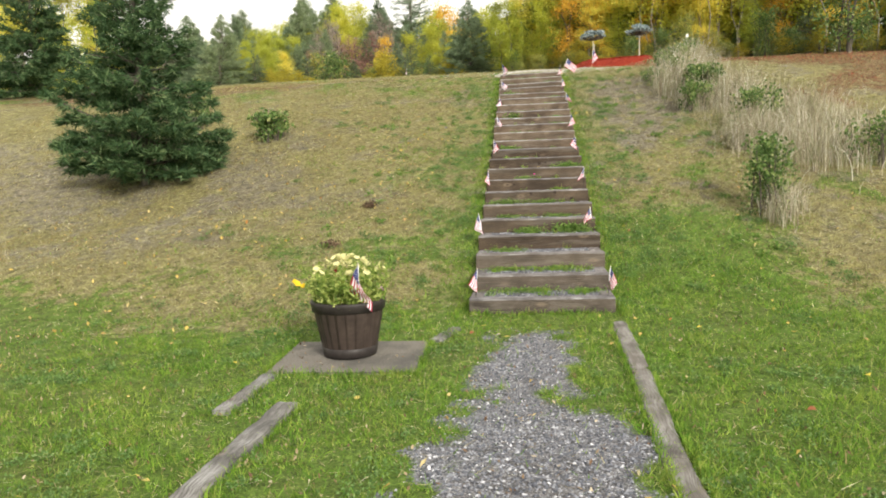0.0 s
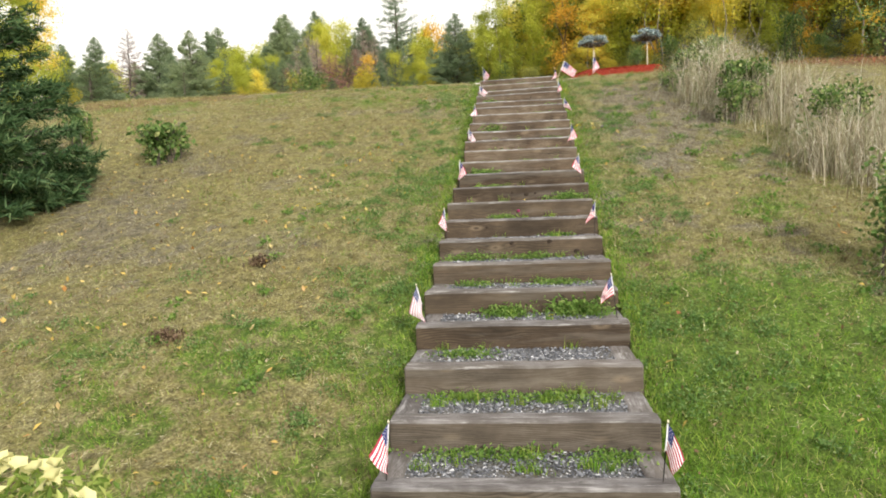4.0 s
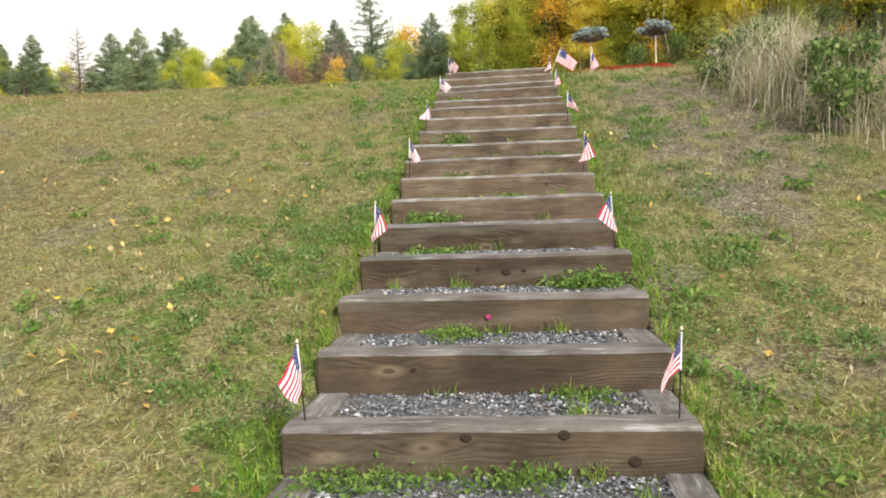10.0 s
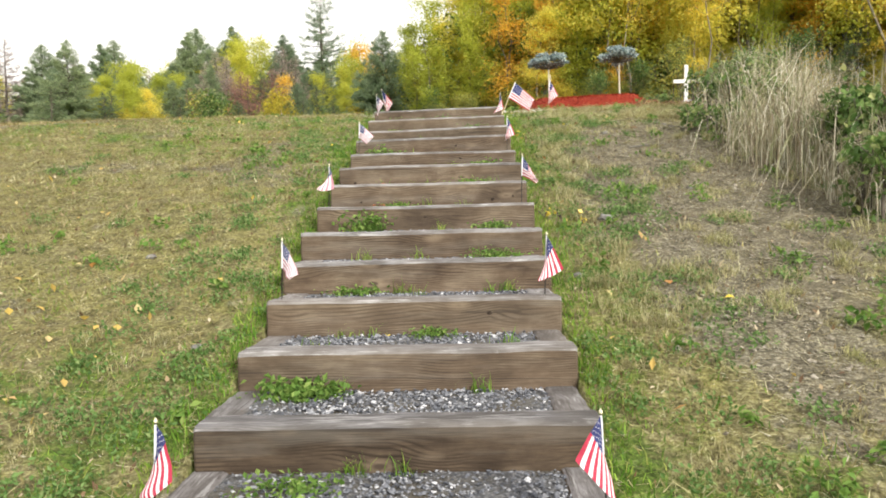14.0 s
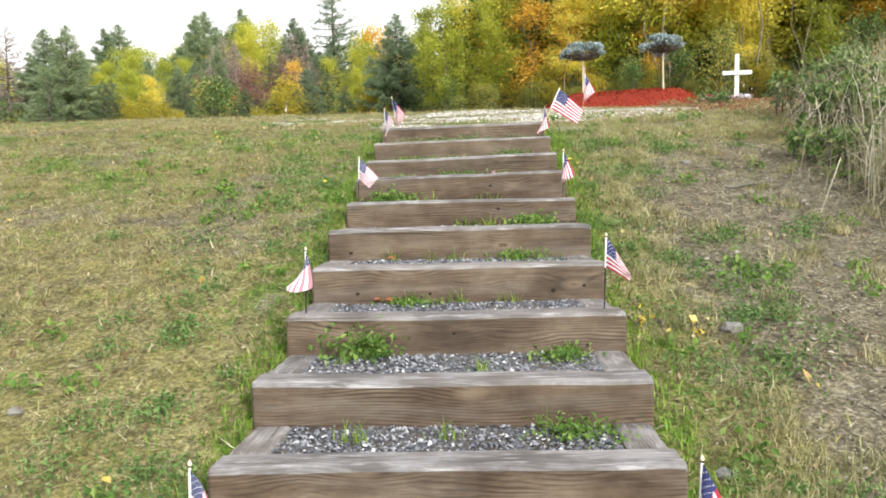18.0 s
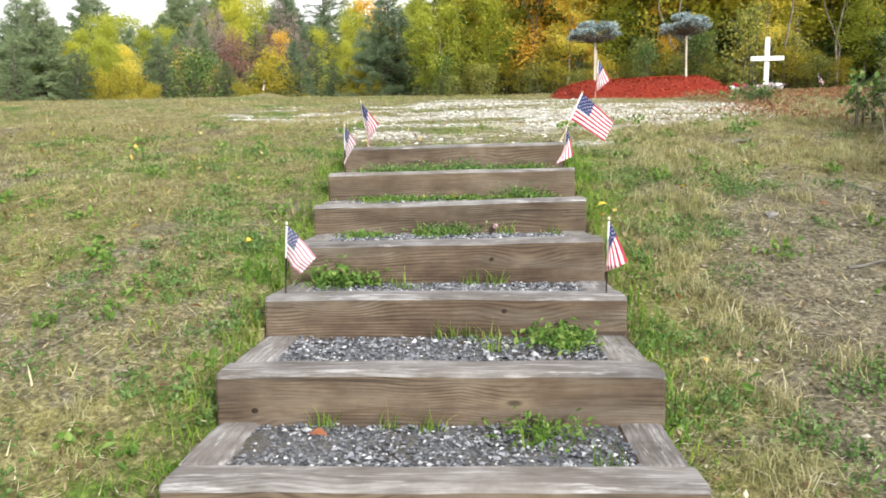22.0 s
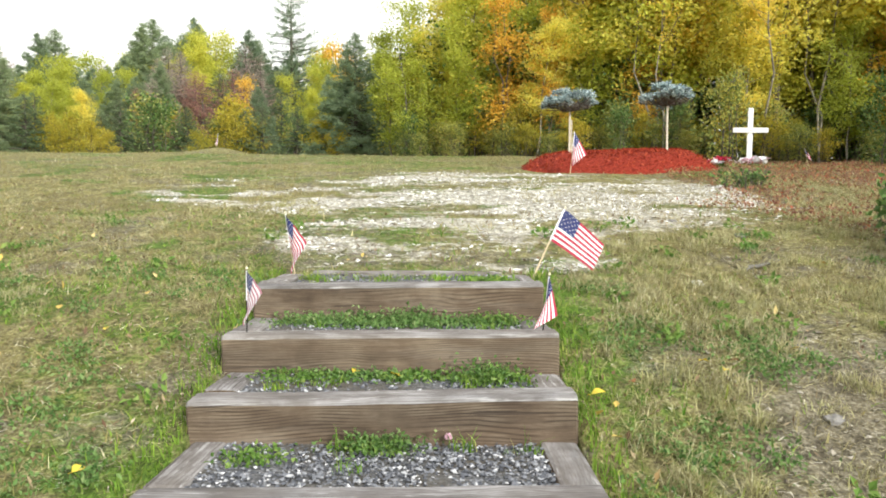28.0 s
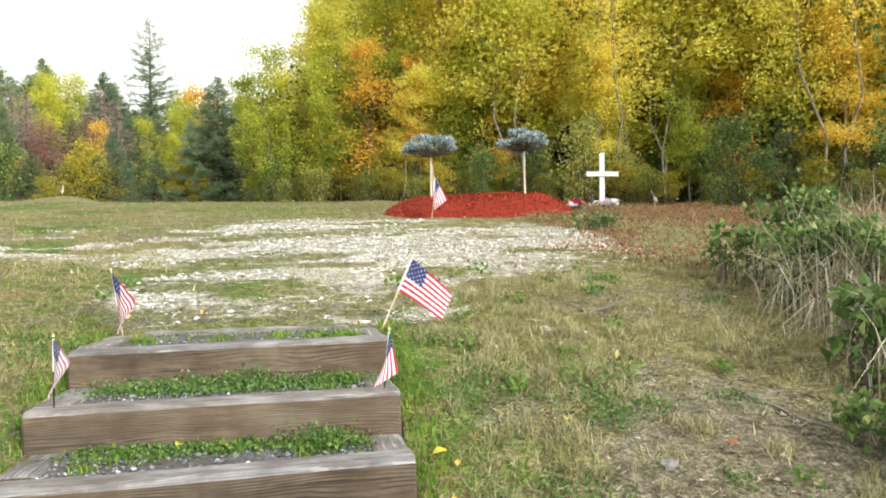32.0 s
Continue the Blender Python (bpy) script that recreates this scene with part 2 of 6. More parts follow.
def pieces_material(name, stops, rough=0.9):
    """Loose stones or chips, each with its own tone."""
    k = Nodes(name, rough)
    f = k.noise(k.coords("Object"), 120, 3, 0.6)
    c = k.ramp(k.island(), stops)
    k.colour(k.mix(0.35, c, k.ramp(f, [(0.3, (0.05, 0.05, 0.05)), (0.7, (0.6, 0.6, 0.6))]), "OVERLAY"))
    return k.m


M_GROUND = ground_material()
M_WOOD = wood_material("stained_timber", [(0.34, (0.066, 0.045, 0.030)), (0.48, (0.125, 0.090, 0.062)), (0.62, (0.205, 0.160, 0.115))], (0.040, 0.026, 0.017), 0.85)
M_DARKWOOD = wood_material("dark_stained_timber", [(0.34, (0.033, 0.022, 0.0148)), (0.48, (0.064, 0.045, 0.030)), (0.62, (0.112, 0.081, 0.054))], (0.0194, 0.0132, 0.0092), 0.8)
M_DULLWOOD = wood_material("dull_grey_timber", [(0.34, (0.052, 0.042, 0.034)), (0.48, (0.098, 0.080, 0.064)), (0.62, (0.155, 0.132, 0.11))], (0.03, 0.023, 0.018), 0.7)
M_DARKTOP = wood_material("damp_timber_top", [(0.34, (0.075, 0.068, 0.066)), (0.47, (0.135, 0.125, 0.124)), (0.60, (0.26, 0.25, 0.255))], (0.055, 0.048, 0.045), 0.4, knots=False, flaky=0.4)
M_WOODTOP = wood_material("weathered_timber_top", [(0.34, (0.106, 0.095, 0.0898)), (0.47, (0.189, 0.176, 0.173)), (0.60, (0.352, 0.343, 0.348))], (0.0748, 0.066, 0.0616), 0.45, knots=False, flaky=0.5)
M_GREYWOOD = wood_material("silvered_timber", [(0.34, (0.09, 0.085, 0.076)), (0.48, (0.185, 0.178, 0.163)), (0.62, (0.35, 0.345, 0.33))], (0.05, 0.045, 0.038), 0.6)
M_GRAVEL = pieces_material("grey_gravel", [(0.0, (0.062, 0.066, 0.078)), (0.35, (0.135, 0.143, 0.166)), (0.65, (0.22, 0.23, 0.258)), (0.88, (0.34, 0.35, 0.375)), (1.0, (0.66, 0.66, 0.68))])
M_CHALK = pieces_material("pale_stone_flakes", [(0.0, (0.26, 0.24, 0.19)), (0.3, (0.48, 0.465, 0.41)), (0.6, (0.72, 0.715, 0.69)), (1.0, (0.86, 0.86, 0.85))])
M_PEBBLE = pieces_material("brown_grey_pebbles", [(0.0, (0.12, 0.10, 0.08)), (0.6, (0.30, 0.27, 0.215)), (1.0, (0.56, 0.52, 0.45))])
M_GRAVELBED = speckled("gravel_bed", [(0.3, (0.05, 0.05, 0.053)), (0.5, (0.13, 0.132, 0.138)), (0.7, (0.30, 0.30, 0.31))], 70, bump=0.9, dist=0.02, second=(4, (0.10, 0.085, 0.06)))
M_SLAB = speckled("worn_concrete", [(0.3, (0.11, 0.10, 0.085)), (0.55, (0.19, 0.175, 0.15)), (0.8, (0.30, 0.285, 0.255))], 60, bump=0.4, dist=0.004, second=(3, (0.10, 0.095, 0.085)))
M_MULCH = pieces_material("red_mulch_chips", [(0.0, (0.13, 0.014, 0.008)), (0.4, (0.30, 0.035, 0.017)), (0.8, (0.46, 0.075, 0.03)), (1.0, (0.55, 0.13, 0.06))])
M_MULCHBED = speckled("red_mulch_bed", [(0.3, (0.11, 0.012, 0.008)), (0.5, (0.27, 0.03, 0.015)), (0.75, (0.42, 0.065, 0.03))], 40, bump=1.0, dist=0.04)
M_GREEN = leaf_material("green_grass", [(0.0, (0.066, 0.172, 0.013)), (0.45, (0.15, 0.32, 0.03)), (0.8, (0.28, 0.45, 0.055)), (1.0, (0.50, 0.52, 0.15))], patch=(1.1, (0.28, 0.335, 0.062), 0.42, (0.105, 0.225, 0.03)))
M_DRY = leaf_material("dry_grass", [(0.0, (0.165, 0.125, 0.064)), (0.4, (0.39, 0.335, 0.15)), (0.65, (0.31, 0.305, 0.10)), (0.85, (0.60, 0.545, 0.30)), (1.0, (0.78, 0.74, 0.52))], share=0.3, patch=(0.9, (0.30, 0.265, 0.10), 0.5, (0.265, 0.20, 0.10)))
M_THATCH = leaf_material("lying_straw", [(0.0, (0.215, 0.158, 0.0822)), (0.35, (0.438, 0.388, 0.204)), (0.7, (0.64, 0.59, 0.36)), (1.0, (0.88, 0.86, 0.656))], share=0.15, patch=(1.3, (0.378, 0.354, 0.15), 0.6, (0.253, 0.183, 0.107)))
M_TUFT = leaf_material("pale_tuft_grass", [(0.0, (0.24, 0.22, 0.11)), (0.3, (0.42, 0.39, 0.20)), (0.6, (0.35, 0.37, 0.15)), (0.85, (0.61, 0.57, 0.36)), (1.0, (0.80, 0.77, 0.57))], share=0.3, patch=(1.7, (0.27, 0.29, 0.10), 0.5, (0.52, 0.46, 0.27)))
M_CRUMB = leaf_material("trodden_straw", [(0.0, (0.08, 0.055, 0.03)), (0.3, (0.172, 0.14, 0.078)), (0.55, (0.335, 0.30, 0.185)), (0.8, (0.51, 0.475, 0.365)), (1.0, (0.70, 0.66, 0.56))], share=0.1)
M_CLOVER = leaf_material("clover_leaves", [(0.0, (0.065, 0.13, 0.035)), (0.5, (0.135, 0.245, 0.065)), (0.85, (0.21, 0.33, 0.11)), (1.0, (0.31, 0.39, 0.16))])
M_KNOT = speckled("dark_knot", [(0.3, (0.018, 0.013, 0.010)), (0.7, (0.05, 0.036, 0.026))], 60)
M_YELLOWLEAF = leaf_material("yellow_leaves", [(0.0, (0.60, 0.44, 0.06)), (0.6, (0.80, 0.62, 0.08)), (1.0, (0.85, 0.74, 0.30))], share=0.3)
M_REDLEAF = leaf_material("red_brown_leaves", [(0.0, (0.196, 0.056, 0.035)), (0.6, (0.315, 0.119, 0.056)), (1.0, (0.42, 0.21, 0.098))], share=0.25)
M_UNDER = leaf_material("undergrowth_leaves", [(0.0, (0.125, 0.163, 0.0562)), (0.35, (0.25, 0.312, 0.0875)), (0.6, (0.413, 0.425, 0.112)), (0.8, (0.625, 0.562, 0.125)), (1.0, (0.375, 0.213, 0.112))], 0.3, 0.45)
M_YOUNG = leaf_material("young_fir_needles", [(0.0, (0.085, 0.13, 0.07)), (0.5, (0.16, 0.23, 0.11)), (1.0, (0.27, 0.34, 0.16))], 0.2, 0.4)
M_STRAW = leaf_material("tall_straw", [(0.0, (0.15, 0.11, 0.075)), (0.22, (0.36, 0.30, 0.20)), (0.36, (0.20, 0.23, 0.10)), (0.5, (0.34, 0.35, 0.19)), (0.62, (0.46, 0.40, 0.29)), (0.85, (0.60, 0.55, 0.43)), (1.0, (0.82, 0.79, 0.68))], share=0.2)
M_WEED = leaf_material("weed_leaves", [(0.0, (0.07, 0.15, 0.025)), (0.6, (0.16, 0.28, 0.055)), (1.0, (0.30, 0.40, 0.11))])
M_LEAF = leaf_material("petunia_leaves", [(0.0, (0.12, 0.20, 0.035)), (0.5, (0.27, 0.36, 0.075)), (1.0, (0.50, 0.54, 0.18))])
M_BUSH = leaf_material("bush_leaves", [(0.0, (0.0585, 0.117, 0.0286)), (0.6, (0.143, 0.24, 0.065)), (0.9, (0.273, 0.351, 0.117)), (1.0, (0.546, 0.559, 0.247))])
M_SPRUCE = leaf_material("spruce_needles", [(0.0, (0.022, 0.056, 0.020)), (0.5, (0.056, 0.112, 0.042)), (0.85, (0.115, 0.19, 0.075)), (1.0, (0.23, 0.30, 0.13))], share=0.2)
M_BLUE = leaf_material("blue_spruce_needles", [(0.0, (0.07, 0.11, 0.12)), (0.45, (0.24, 0.33, 0.34)), (0.75, (0.50, 0.60, 0.61)), (1.0, (0.74, 0.81, 0.80))], share=0.06)
# far needles paled and greyed: distance haze is put into the colour
M_FIR = leaf_material("hazed_fir_needles", [(0.0, (0.18, 0.26, 0.17)), (0.5, (0.28, 0.36, 0.21)), (1.0, (0.40, 0.46, 0.25))], 0.5, 0.5)
M_RUST = leaf_material("rusty_needles", [(0.0, (0.30, 0.15, 0.13)), (0.5, (0.42, 0.23, 0.19)), (1.0, (0.48, 0.34, 0.24))], 0.4, 0.4)
M_PALE = leaf_material("fading_larch", [(0.0, (0.34, 0.27, 0.25)), (0.5, (0.47, 0.38, 0.34)), (1.0, (0.54, 0.50, 0.36))], 0.4, 0.4)
M_ASPEN = leaf_material("aspen_leaves", [(0.0, (0.55, 0.57, 0.13)), (0.25, (0.74, 0.71, 0.15)), (0.5, (0.86, 0.77, 0.16)), (0.75, (0.91, 0.75, 0.15)), (0.92, (0.92, 0.66, 0.13)), (1.0, (0.90, 0.53, 0.11))], 0.62, 0.6)
M_LIME = leaf_material("yellowing_shrub_leaves", [(0.0, (0.20, 0.23, 0.04)), (0.5, (0.42, 0.38, 0.05)), (1.0, (0.66, 0.50, 0.06))], 0.5, 0.5)
M_OLIVE = leaf_material("turning_leaves", [(0.0, (0.30, 0.37, 0.06)), (0.5, (0.54, 0.57, 0.09)), (1.0, (0.76, 0.70, 0.11))], 0.55, 0.55)
M_ORANGE = leaf_material("orange_leaves", [(0.0, (0.66, 0.38, 0.06)), (0.5, (0.82, 0.52, 0.08)), (1.0, (0.88, 0.66, 0.12))], 0.4, 0.55)
M_HEATH = leaf_material("heath_scrub", [(0.0, (0.15, 0.0625, 0.0438)), (0.4, (0.312, 0.138, 0.0875)), (0.7, (0.4, 0.3, 0.15)), (0.9, (0.2, 0.25, 0.0875)), (1.0, (0.562, 0.1, 0.0625))], share=0.25)
M_FALLEN = leaf_material("fallen_leaves", [(0.0, (0.45, 0.30, 0.10)), (0.5, (0.65, 0.48, 0.12)), (0.8, (0.60, 0.50, 0.26)), (1.0, (0.50, 0.22, 0.06))], share=0.2)
M_LITTER = leaf_material("leaf_litter", [(0.0, (0.10, 0.055, 0.03)), (0.5, (0.22, 0.145, 0.08)), (0.8, (0.38, 0.30, 0.18)), (1.0, (0.52, 0.45, 0.32))], share=0.1)
M_DEAD = leaf_material("dead_brown_leaves", [(0.0, (0.05, 0.032, 0.02)), (0.6, (0.14, 0.09, 0.055)), (1.0, (0.34, 0.26, 0.17))], share=0.1)
M_BARK = speckled("grey_bark", [(0.3, (0.05, 0.042, 0.035)), (0.6, (0.13, 0.11, 0.09)), (0.8, (0.20, 0.18, 0.15))], 30)
M_ASPENBARK = speckled("pale_aspen_bark", [(0.3, (0.10, 0.085, 0.065)), (0.55, (0.24, 0.215, 0.17)), (0.8, (0.42, 0.39, 0.33))], 9)
M_STEM = speckled("pale_stem", [(0.3, (0.42, 0.36, 0.28)), (0.7, (0.62, 0.56, 0.46))], 20)
M_WHITE = speckled("white_paint", [(0.3, (0.70, 0.70, 0.70)), (0.7, (0.82, 0.82, 0.81))], 25, 0.5, 0.15, 0.002)
M_BARREL = speckled("brown_barrel", [(0.3, (0.0288, 0.0209, 0.0173)), (0.6, (0.054, 0.0396, 0.0331)), (0.8, (0.0792, 0.0612, 0.0504))], 14, 0.55, 0.3, 0.004)
M_BAND = speckled("dark_band", [(0.3, (0.022, 0.018, 0.017)), (0.7, (0.042, 0.036, 0.033))], 20, 0.5, 0.2, 0.003)
M_SOIL = speckled("potting_soil", [(0.3, (0.02, 0.014, 0.01)), (0.7, (0.07, 0.05, 0.035))], 60)
M_ROCK = speckled("field_stone", [(0.3, (0.12, 0.115, 0.11)), (0.7, (0.30, 0.29, 0.275))], 25)


def plain(name, c, rough=0.7, vary=0.12):
    k = Nodes(name, rough)
    lo, hi = tuple(x * (1 - vary) for x in c), tuple(min(1, x * (1 + vary)) for x in c)
    k.colour(k.ramp(k.noise(k.coords("Object"), 40, 3), [(0.3, lo), (0.7, hi)]))
    return k.m


def cloth(name, c):
    k = Nodes(name, 0.8)
    k.colour(c)
    return k.leafy(0.25).m


M_RED, M_CLOTH, M_NAVY = cloth("flag_red", (0.46, 0.045, 0.085)), cloth("flag_white", (0.84, 0.83, 0.87)), cloth("flag_blue", (0.05, 0.06, 0.18))
M_FADEDRED, M_FADEDBLUE = cloth("faded_red", (0.50, 0.24, 0.30)), cloth("faded_blue", (0.11, 0.12, 0.22))
M_STICK, M_GOLD = plain("black_stick", (0.02, 0.018, 0.016)), plain("gilt_tip", (0.75, 0.68, 0.50), 0.4)
M_WOODSTICK = plain("light_wood_stick", (0.55, 0.45, 0.30))
M_PETAL, M_YELLOW, M_PINK, M_CRIMSON = cloth("cream_petals", (0.78, 0.74, 0.38)), cloth("yellow_petals", (0.80, 0.55, 0.03)), cloth("pink_petals", (0.75, 0.50, 0.60)), cloth("crimson_petals", (0.42, 0.03, 0.06))


# ---- mesh helpers ----
def mesh_of(name, verts, faces, mats, index=None, smooth=True):
    """A mesh from arrays: faces is (n, 3) or (n, 4), or a list of rings."""
    me = bpy.data.meshes.new(name)
    verts = np.asarray(verts, np.float32).reshape(-1, 3)
    if isinstance(faces, np.ndarray):
        n, k = faces.shape
        me.vertices.add(len(verts))
        me.loops.add(n * k)
        me.polygons.add(n)
        me.vertices.foreach_set("co", verts.ravel())
        me.loops.foreach_set("vertex_index", faces.astype(np.int32).ravel())
        me.polygons.foreach_set("loop_start", np.arange(0, n * k, k, dtype=np.int32))
        me.update(calc_edges=True)
    else:
        me.from_pydata([tuple(map(float, v)) for v in verts], [], faces)
    for m in (mats if isinstance(mats, (list, tuple)) else [mats]):
        me.materials.append(m)
    if index is not None:
        me.polygons.foreach_set("material_index", np.asarray(index, np.int32))
    me.polygons.foreach_set("use_smooth", np.full(len(me.polygons), smooth))
    me.update()
    return me


def thing(name, label, category, group="", place=None):
    ob = new(name)
    ob.empty_display_size = 0.1
    if place is not None:
        ob.matrix_basis = place
    return tagged(ob, label, category, group)


def part(name, me, parent, label=""):
    ob = new(name, me)
    ob.parent = parent
    if label:
        ob["label"] = label
    return ob


def join(*groups):
    """Several (verts, faces) arrays with faces of one size, as one."""
    vs, fs, n = [], [], 0
    for v, f in groups:
        vs.append(np.asarray(v, float).reshape(-1, 3))
        fs.append(np.asarray(f) + n)
        n += len(vs[-1])
    return np.concatenate(vs), np.concatenate(fs)


def tube(points, radii, sides=7):
    """A tapered tube along points."""
    pts = np.asarray(points, float)
    radii = np.broadcast_to(radii, len(pts))
    d = np.gradient(pts, axis=0)
    d /= np.linalg.norm(d, axis=1)[:, None] + 1e-9
    ref = np.where(np.abs(d[:, 2:3]) > 0.9, [[1.0, 0, 0]], [[0, 0, 1.0]])
    a = np.cross(d, ref)
    a /= np.linalg.norm(a, axis=1)[:, None]
    b = np.cross(d, a)
    th = np.linspace(0, 2 * math.pi, sides, endpoint=False)
    ring = a[:, None] * np.cos(th)[None, :, None] + b[:, None] * np.sin(th)[None, :, None]
    v = pts[:, None] + ring * radii[:, None, None]
    n, i, j = len(pts), *np.meshgrid(np.arange(len(pts) - 1), np.arange(sides), indexing="ij")
    f = np.stack([i * sides + j, i * sides + (j + 1) % sides, (i + 1) * sides + (j + 1) % sides, (i + 1) * sides + j], -1).reshape(-1, 4)
    caps = []
    for k in (0, n - 1):
        c = np.arange(k * sides, (k + 1) * sides)
        caps += [[c[0], c[m], c[m + 1], c[min(m + 2, sides - 1)]] for m in range(1, sides - 2, 2)] if sides > 4 else [list(c)]
    return v.reshape(-1, 3), np.concatenate([f, np.array(caps)])


def lathe(profile, sides=40):
    """A turned shape from (radius, height) pairs."""
    p = np.asarray(profile, float)
    th = np.linspace(0, 2 * math.pi, sides, endpoint=False)
    v = np.stack([p[:, 0:1] * np.cos(th), p[:, 0:1] * np.sin(th), np.repeat(p[:, 1:2], sides, 1)], -1)
    i, j = np.meshgrid(np.arange(len(p) - 1), np.arange(sides), indexing="ij")
    f = np.stack([i * sides + j, i * sides + (j + 1) % sides, (i + 1) * sides + (j + 1) % sides, (i + 1) * sides + j], -1).reshape(-1, 4)
    return v.reshape(-1, 3), f


def blades(rng, base, height, width, lean, segs=1, curl=0.5):
    """Grass blades as bent, tapering ribbons: base (n, 3), height, width and lean per blade."""
    n = len(base)
    az, face = rng.uniform(0, 2 * math.pi, n), rng.uniform(0, 2 * math.pi, n)
    out = np.stack([np.cos(az), np.sin(az), np.zeros(n)], -1)
    side = np.stack([np.cos(face), np.sin(face), np.zeros(n)], -1) * (width / 2)[:, None]
    rows = []
    for s in range(segs + 1):
        u = s / segs
        bend = lean * (u ** (1 + curl))
        mid = base + out * (height * np.sin(bend) * u)[:, None] + np.array([0, 0, 1.0]) * (height * np.cos(bend) * u)[:, None]
        if s < segs:
            taper = 1 - 0.55 * u
            rows += [mid - side * taper, mid + side * taper]
        else:
            rows.append(mid)
    v = np.stack(rows, 1)
    k = v.shape[1]
    tri = []
    for s in range(segs - 1):
        a = 2 * s
        tri += [[a, a + 1, a + 3], [a, a + 3, a + 2]]
    tri.append([k - 3, k - 2, k - 1])
    f = (np.arange(n)[:, None, None] * k + np.array(tri)[None]).reshape(-1, 3)
    return v.reshape(-1, 3), f


def leaves(rng, centre, length, width, normal_up=0.3, fold=0.25):
    """Leaves as folded rhombs (two triangles each side of the midrib)."""
    n = len(centre)
    d = rng.normal(size=(n, 3))
    d /= np.linalg.norm(d, axis=1)[:, None]
    up = rng.normal(size=(n, 3)) + [0, 0, normal_up * 4]
    s = np.cross(d, up)
    s /= np.linalg.norm(s, axis=1)[:, None] + 1e-9
    nn = np.cross(s, d)
    L, W = np.broadcast_to(length, n)[:, None], np.broadcast_to(width, n)[:, None]
    v = np.stack([centre - d * L / 2, centre + s * W / 2 + nn * W * fold, centre + d * L / 2, centre - s * W / 2 + nn * W * fold], 1)
    f = (np.arange(n)[:, None, None] * 4 + np.array([[0, 1, 2], [0, 2, 3]])[None]).reshape(-1, 3)
    return v.reshape(-1, 3), f


def stones(rng, centre, size, flat=0.6):
    """Loose stones: uneven octahedra."""
    n = len(centre)
    ax = np.array([[1, 0, 0], [0, 1, 0], [-1, 0, 0], [0, -1, 0], [0, 0, 1], [0, 0, -1]], float)
    r = rng.uniform(0.55, 1.15, (n, 6, 1)) * ax[None] * [1, 1, flat]
    r += rng.normal(scale=0.18, size=(n, 6, 3))
    a = rng.uniform(0, 2 * math.pi, n)
    c, s = np.cos(a)[:, None], np.sin(a)[:, None]
    r = np.stack([r[..., 0] * c - r[..., 1] * s, r[..., 0] * s + r[..., 1] * c, r[..., 2]], -1)
    v = centre[:, None] + r * np.broadcast_to(size, n)[:, None, None]
    t = np.array([[0, 1, 4], [1, 2, 4], [2, 3, 4], [3, 0, 4], [1, 0, 5], [2, 1, 5], [3, 2, 5], [0, 3, 5]])
    return v.reshape(-1, 3), (np.arange(n)[:, None, None] * 6 + t[None]).reshape(-1, 3)


def lattice(x, y, scale, seed):
    """Smooth value noise in the plane, 0 to 1."""
    x, y = np.asarray(x, float) / scale, np.asarray(y, float) / scale
    xi, yi = np.floor(x).astype(int), np.floor(y).astype(int)
    fx, fy = x - xi, y - yi
    fx, fy = fx * fx * (3 - 2 * fx), fy * fy * (3 - 2 * fy)

    def h(a, b):
        k = (a * 374761393 + b * 668265263 + seed * 982451653) & 0x7FFFFFFF
        k = ((k ^ (k >> 13)) * 1274126177) & 0x7FFFFFFF
        return ((k ^ (k >> 16)) & 0xFFFF) / 65535.0

    return (h(xi, yi) * (1 - fx) + h(xi + 1, yi) * fx) * (1 - fy) + (h(xi, yi + 1) * (1 - fx) + h(xi + 1, yi + 1) * fx) * fy


def clouded(x, y, scale, seed):
    return 0.55 * lattice(x, y, scale, seed) + 0.3 * lattice(x, y, scale / 2.3, seed + 1) + 0.15 * lattice(x, y, scale / 5, seed + 2)


def step01(v, a, b):
    u = np.clip((np.asarray(v, float) - a) / (b - a), 0, 1)
    return u * u * (3 - 2 * u)


# ---- the lie of the land ----
PROFILE_Y = [-400, -60, -14, -6, -2, -0.3, 0.3, 1.6, 2.8, 4.2, 5.5, 6.5, 7.85, 9.3, 10.4, 11.3, 12.7, 14.6, 17, 19, 25, 30, 80, 400]
PROFILE_Z = [-2, -0.6, -0.25, -0.18, -0.1, -0.03, 0.03, 0.5, 0.88, 1.32, 1.68, 2.0, 2.42, 2.93, 3.275, 3.48, 3.765, 3.95, 4.35, 4.6, 5.25, 5.38, 6.2, 8]
RISE, HALF, DEEP = 0.152, 0.685, 0.14
STEP_Y = [0.0, 0.50, 1.05, 1.60, 2.10, 2.61, 3.08, 3.56, 4.04, 4.53, 5.05, 5.58, 6.05, 6.47, 6.90, 7.38, 7.83, 8.31, 8.86, 9.29, 9.875, 10.31, 10.80]
N_STEPS = len(STEP_Y)
STEP_TOP = [RISE * k for k in range(1, 17)] + [2.594, 2.748, 2.892, 3.060, 3.212, 3.368, 3.530]


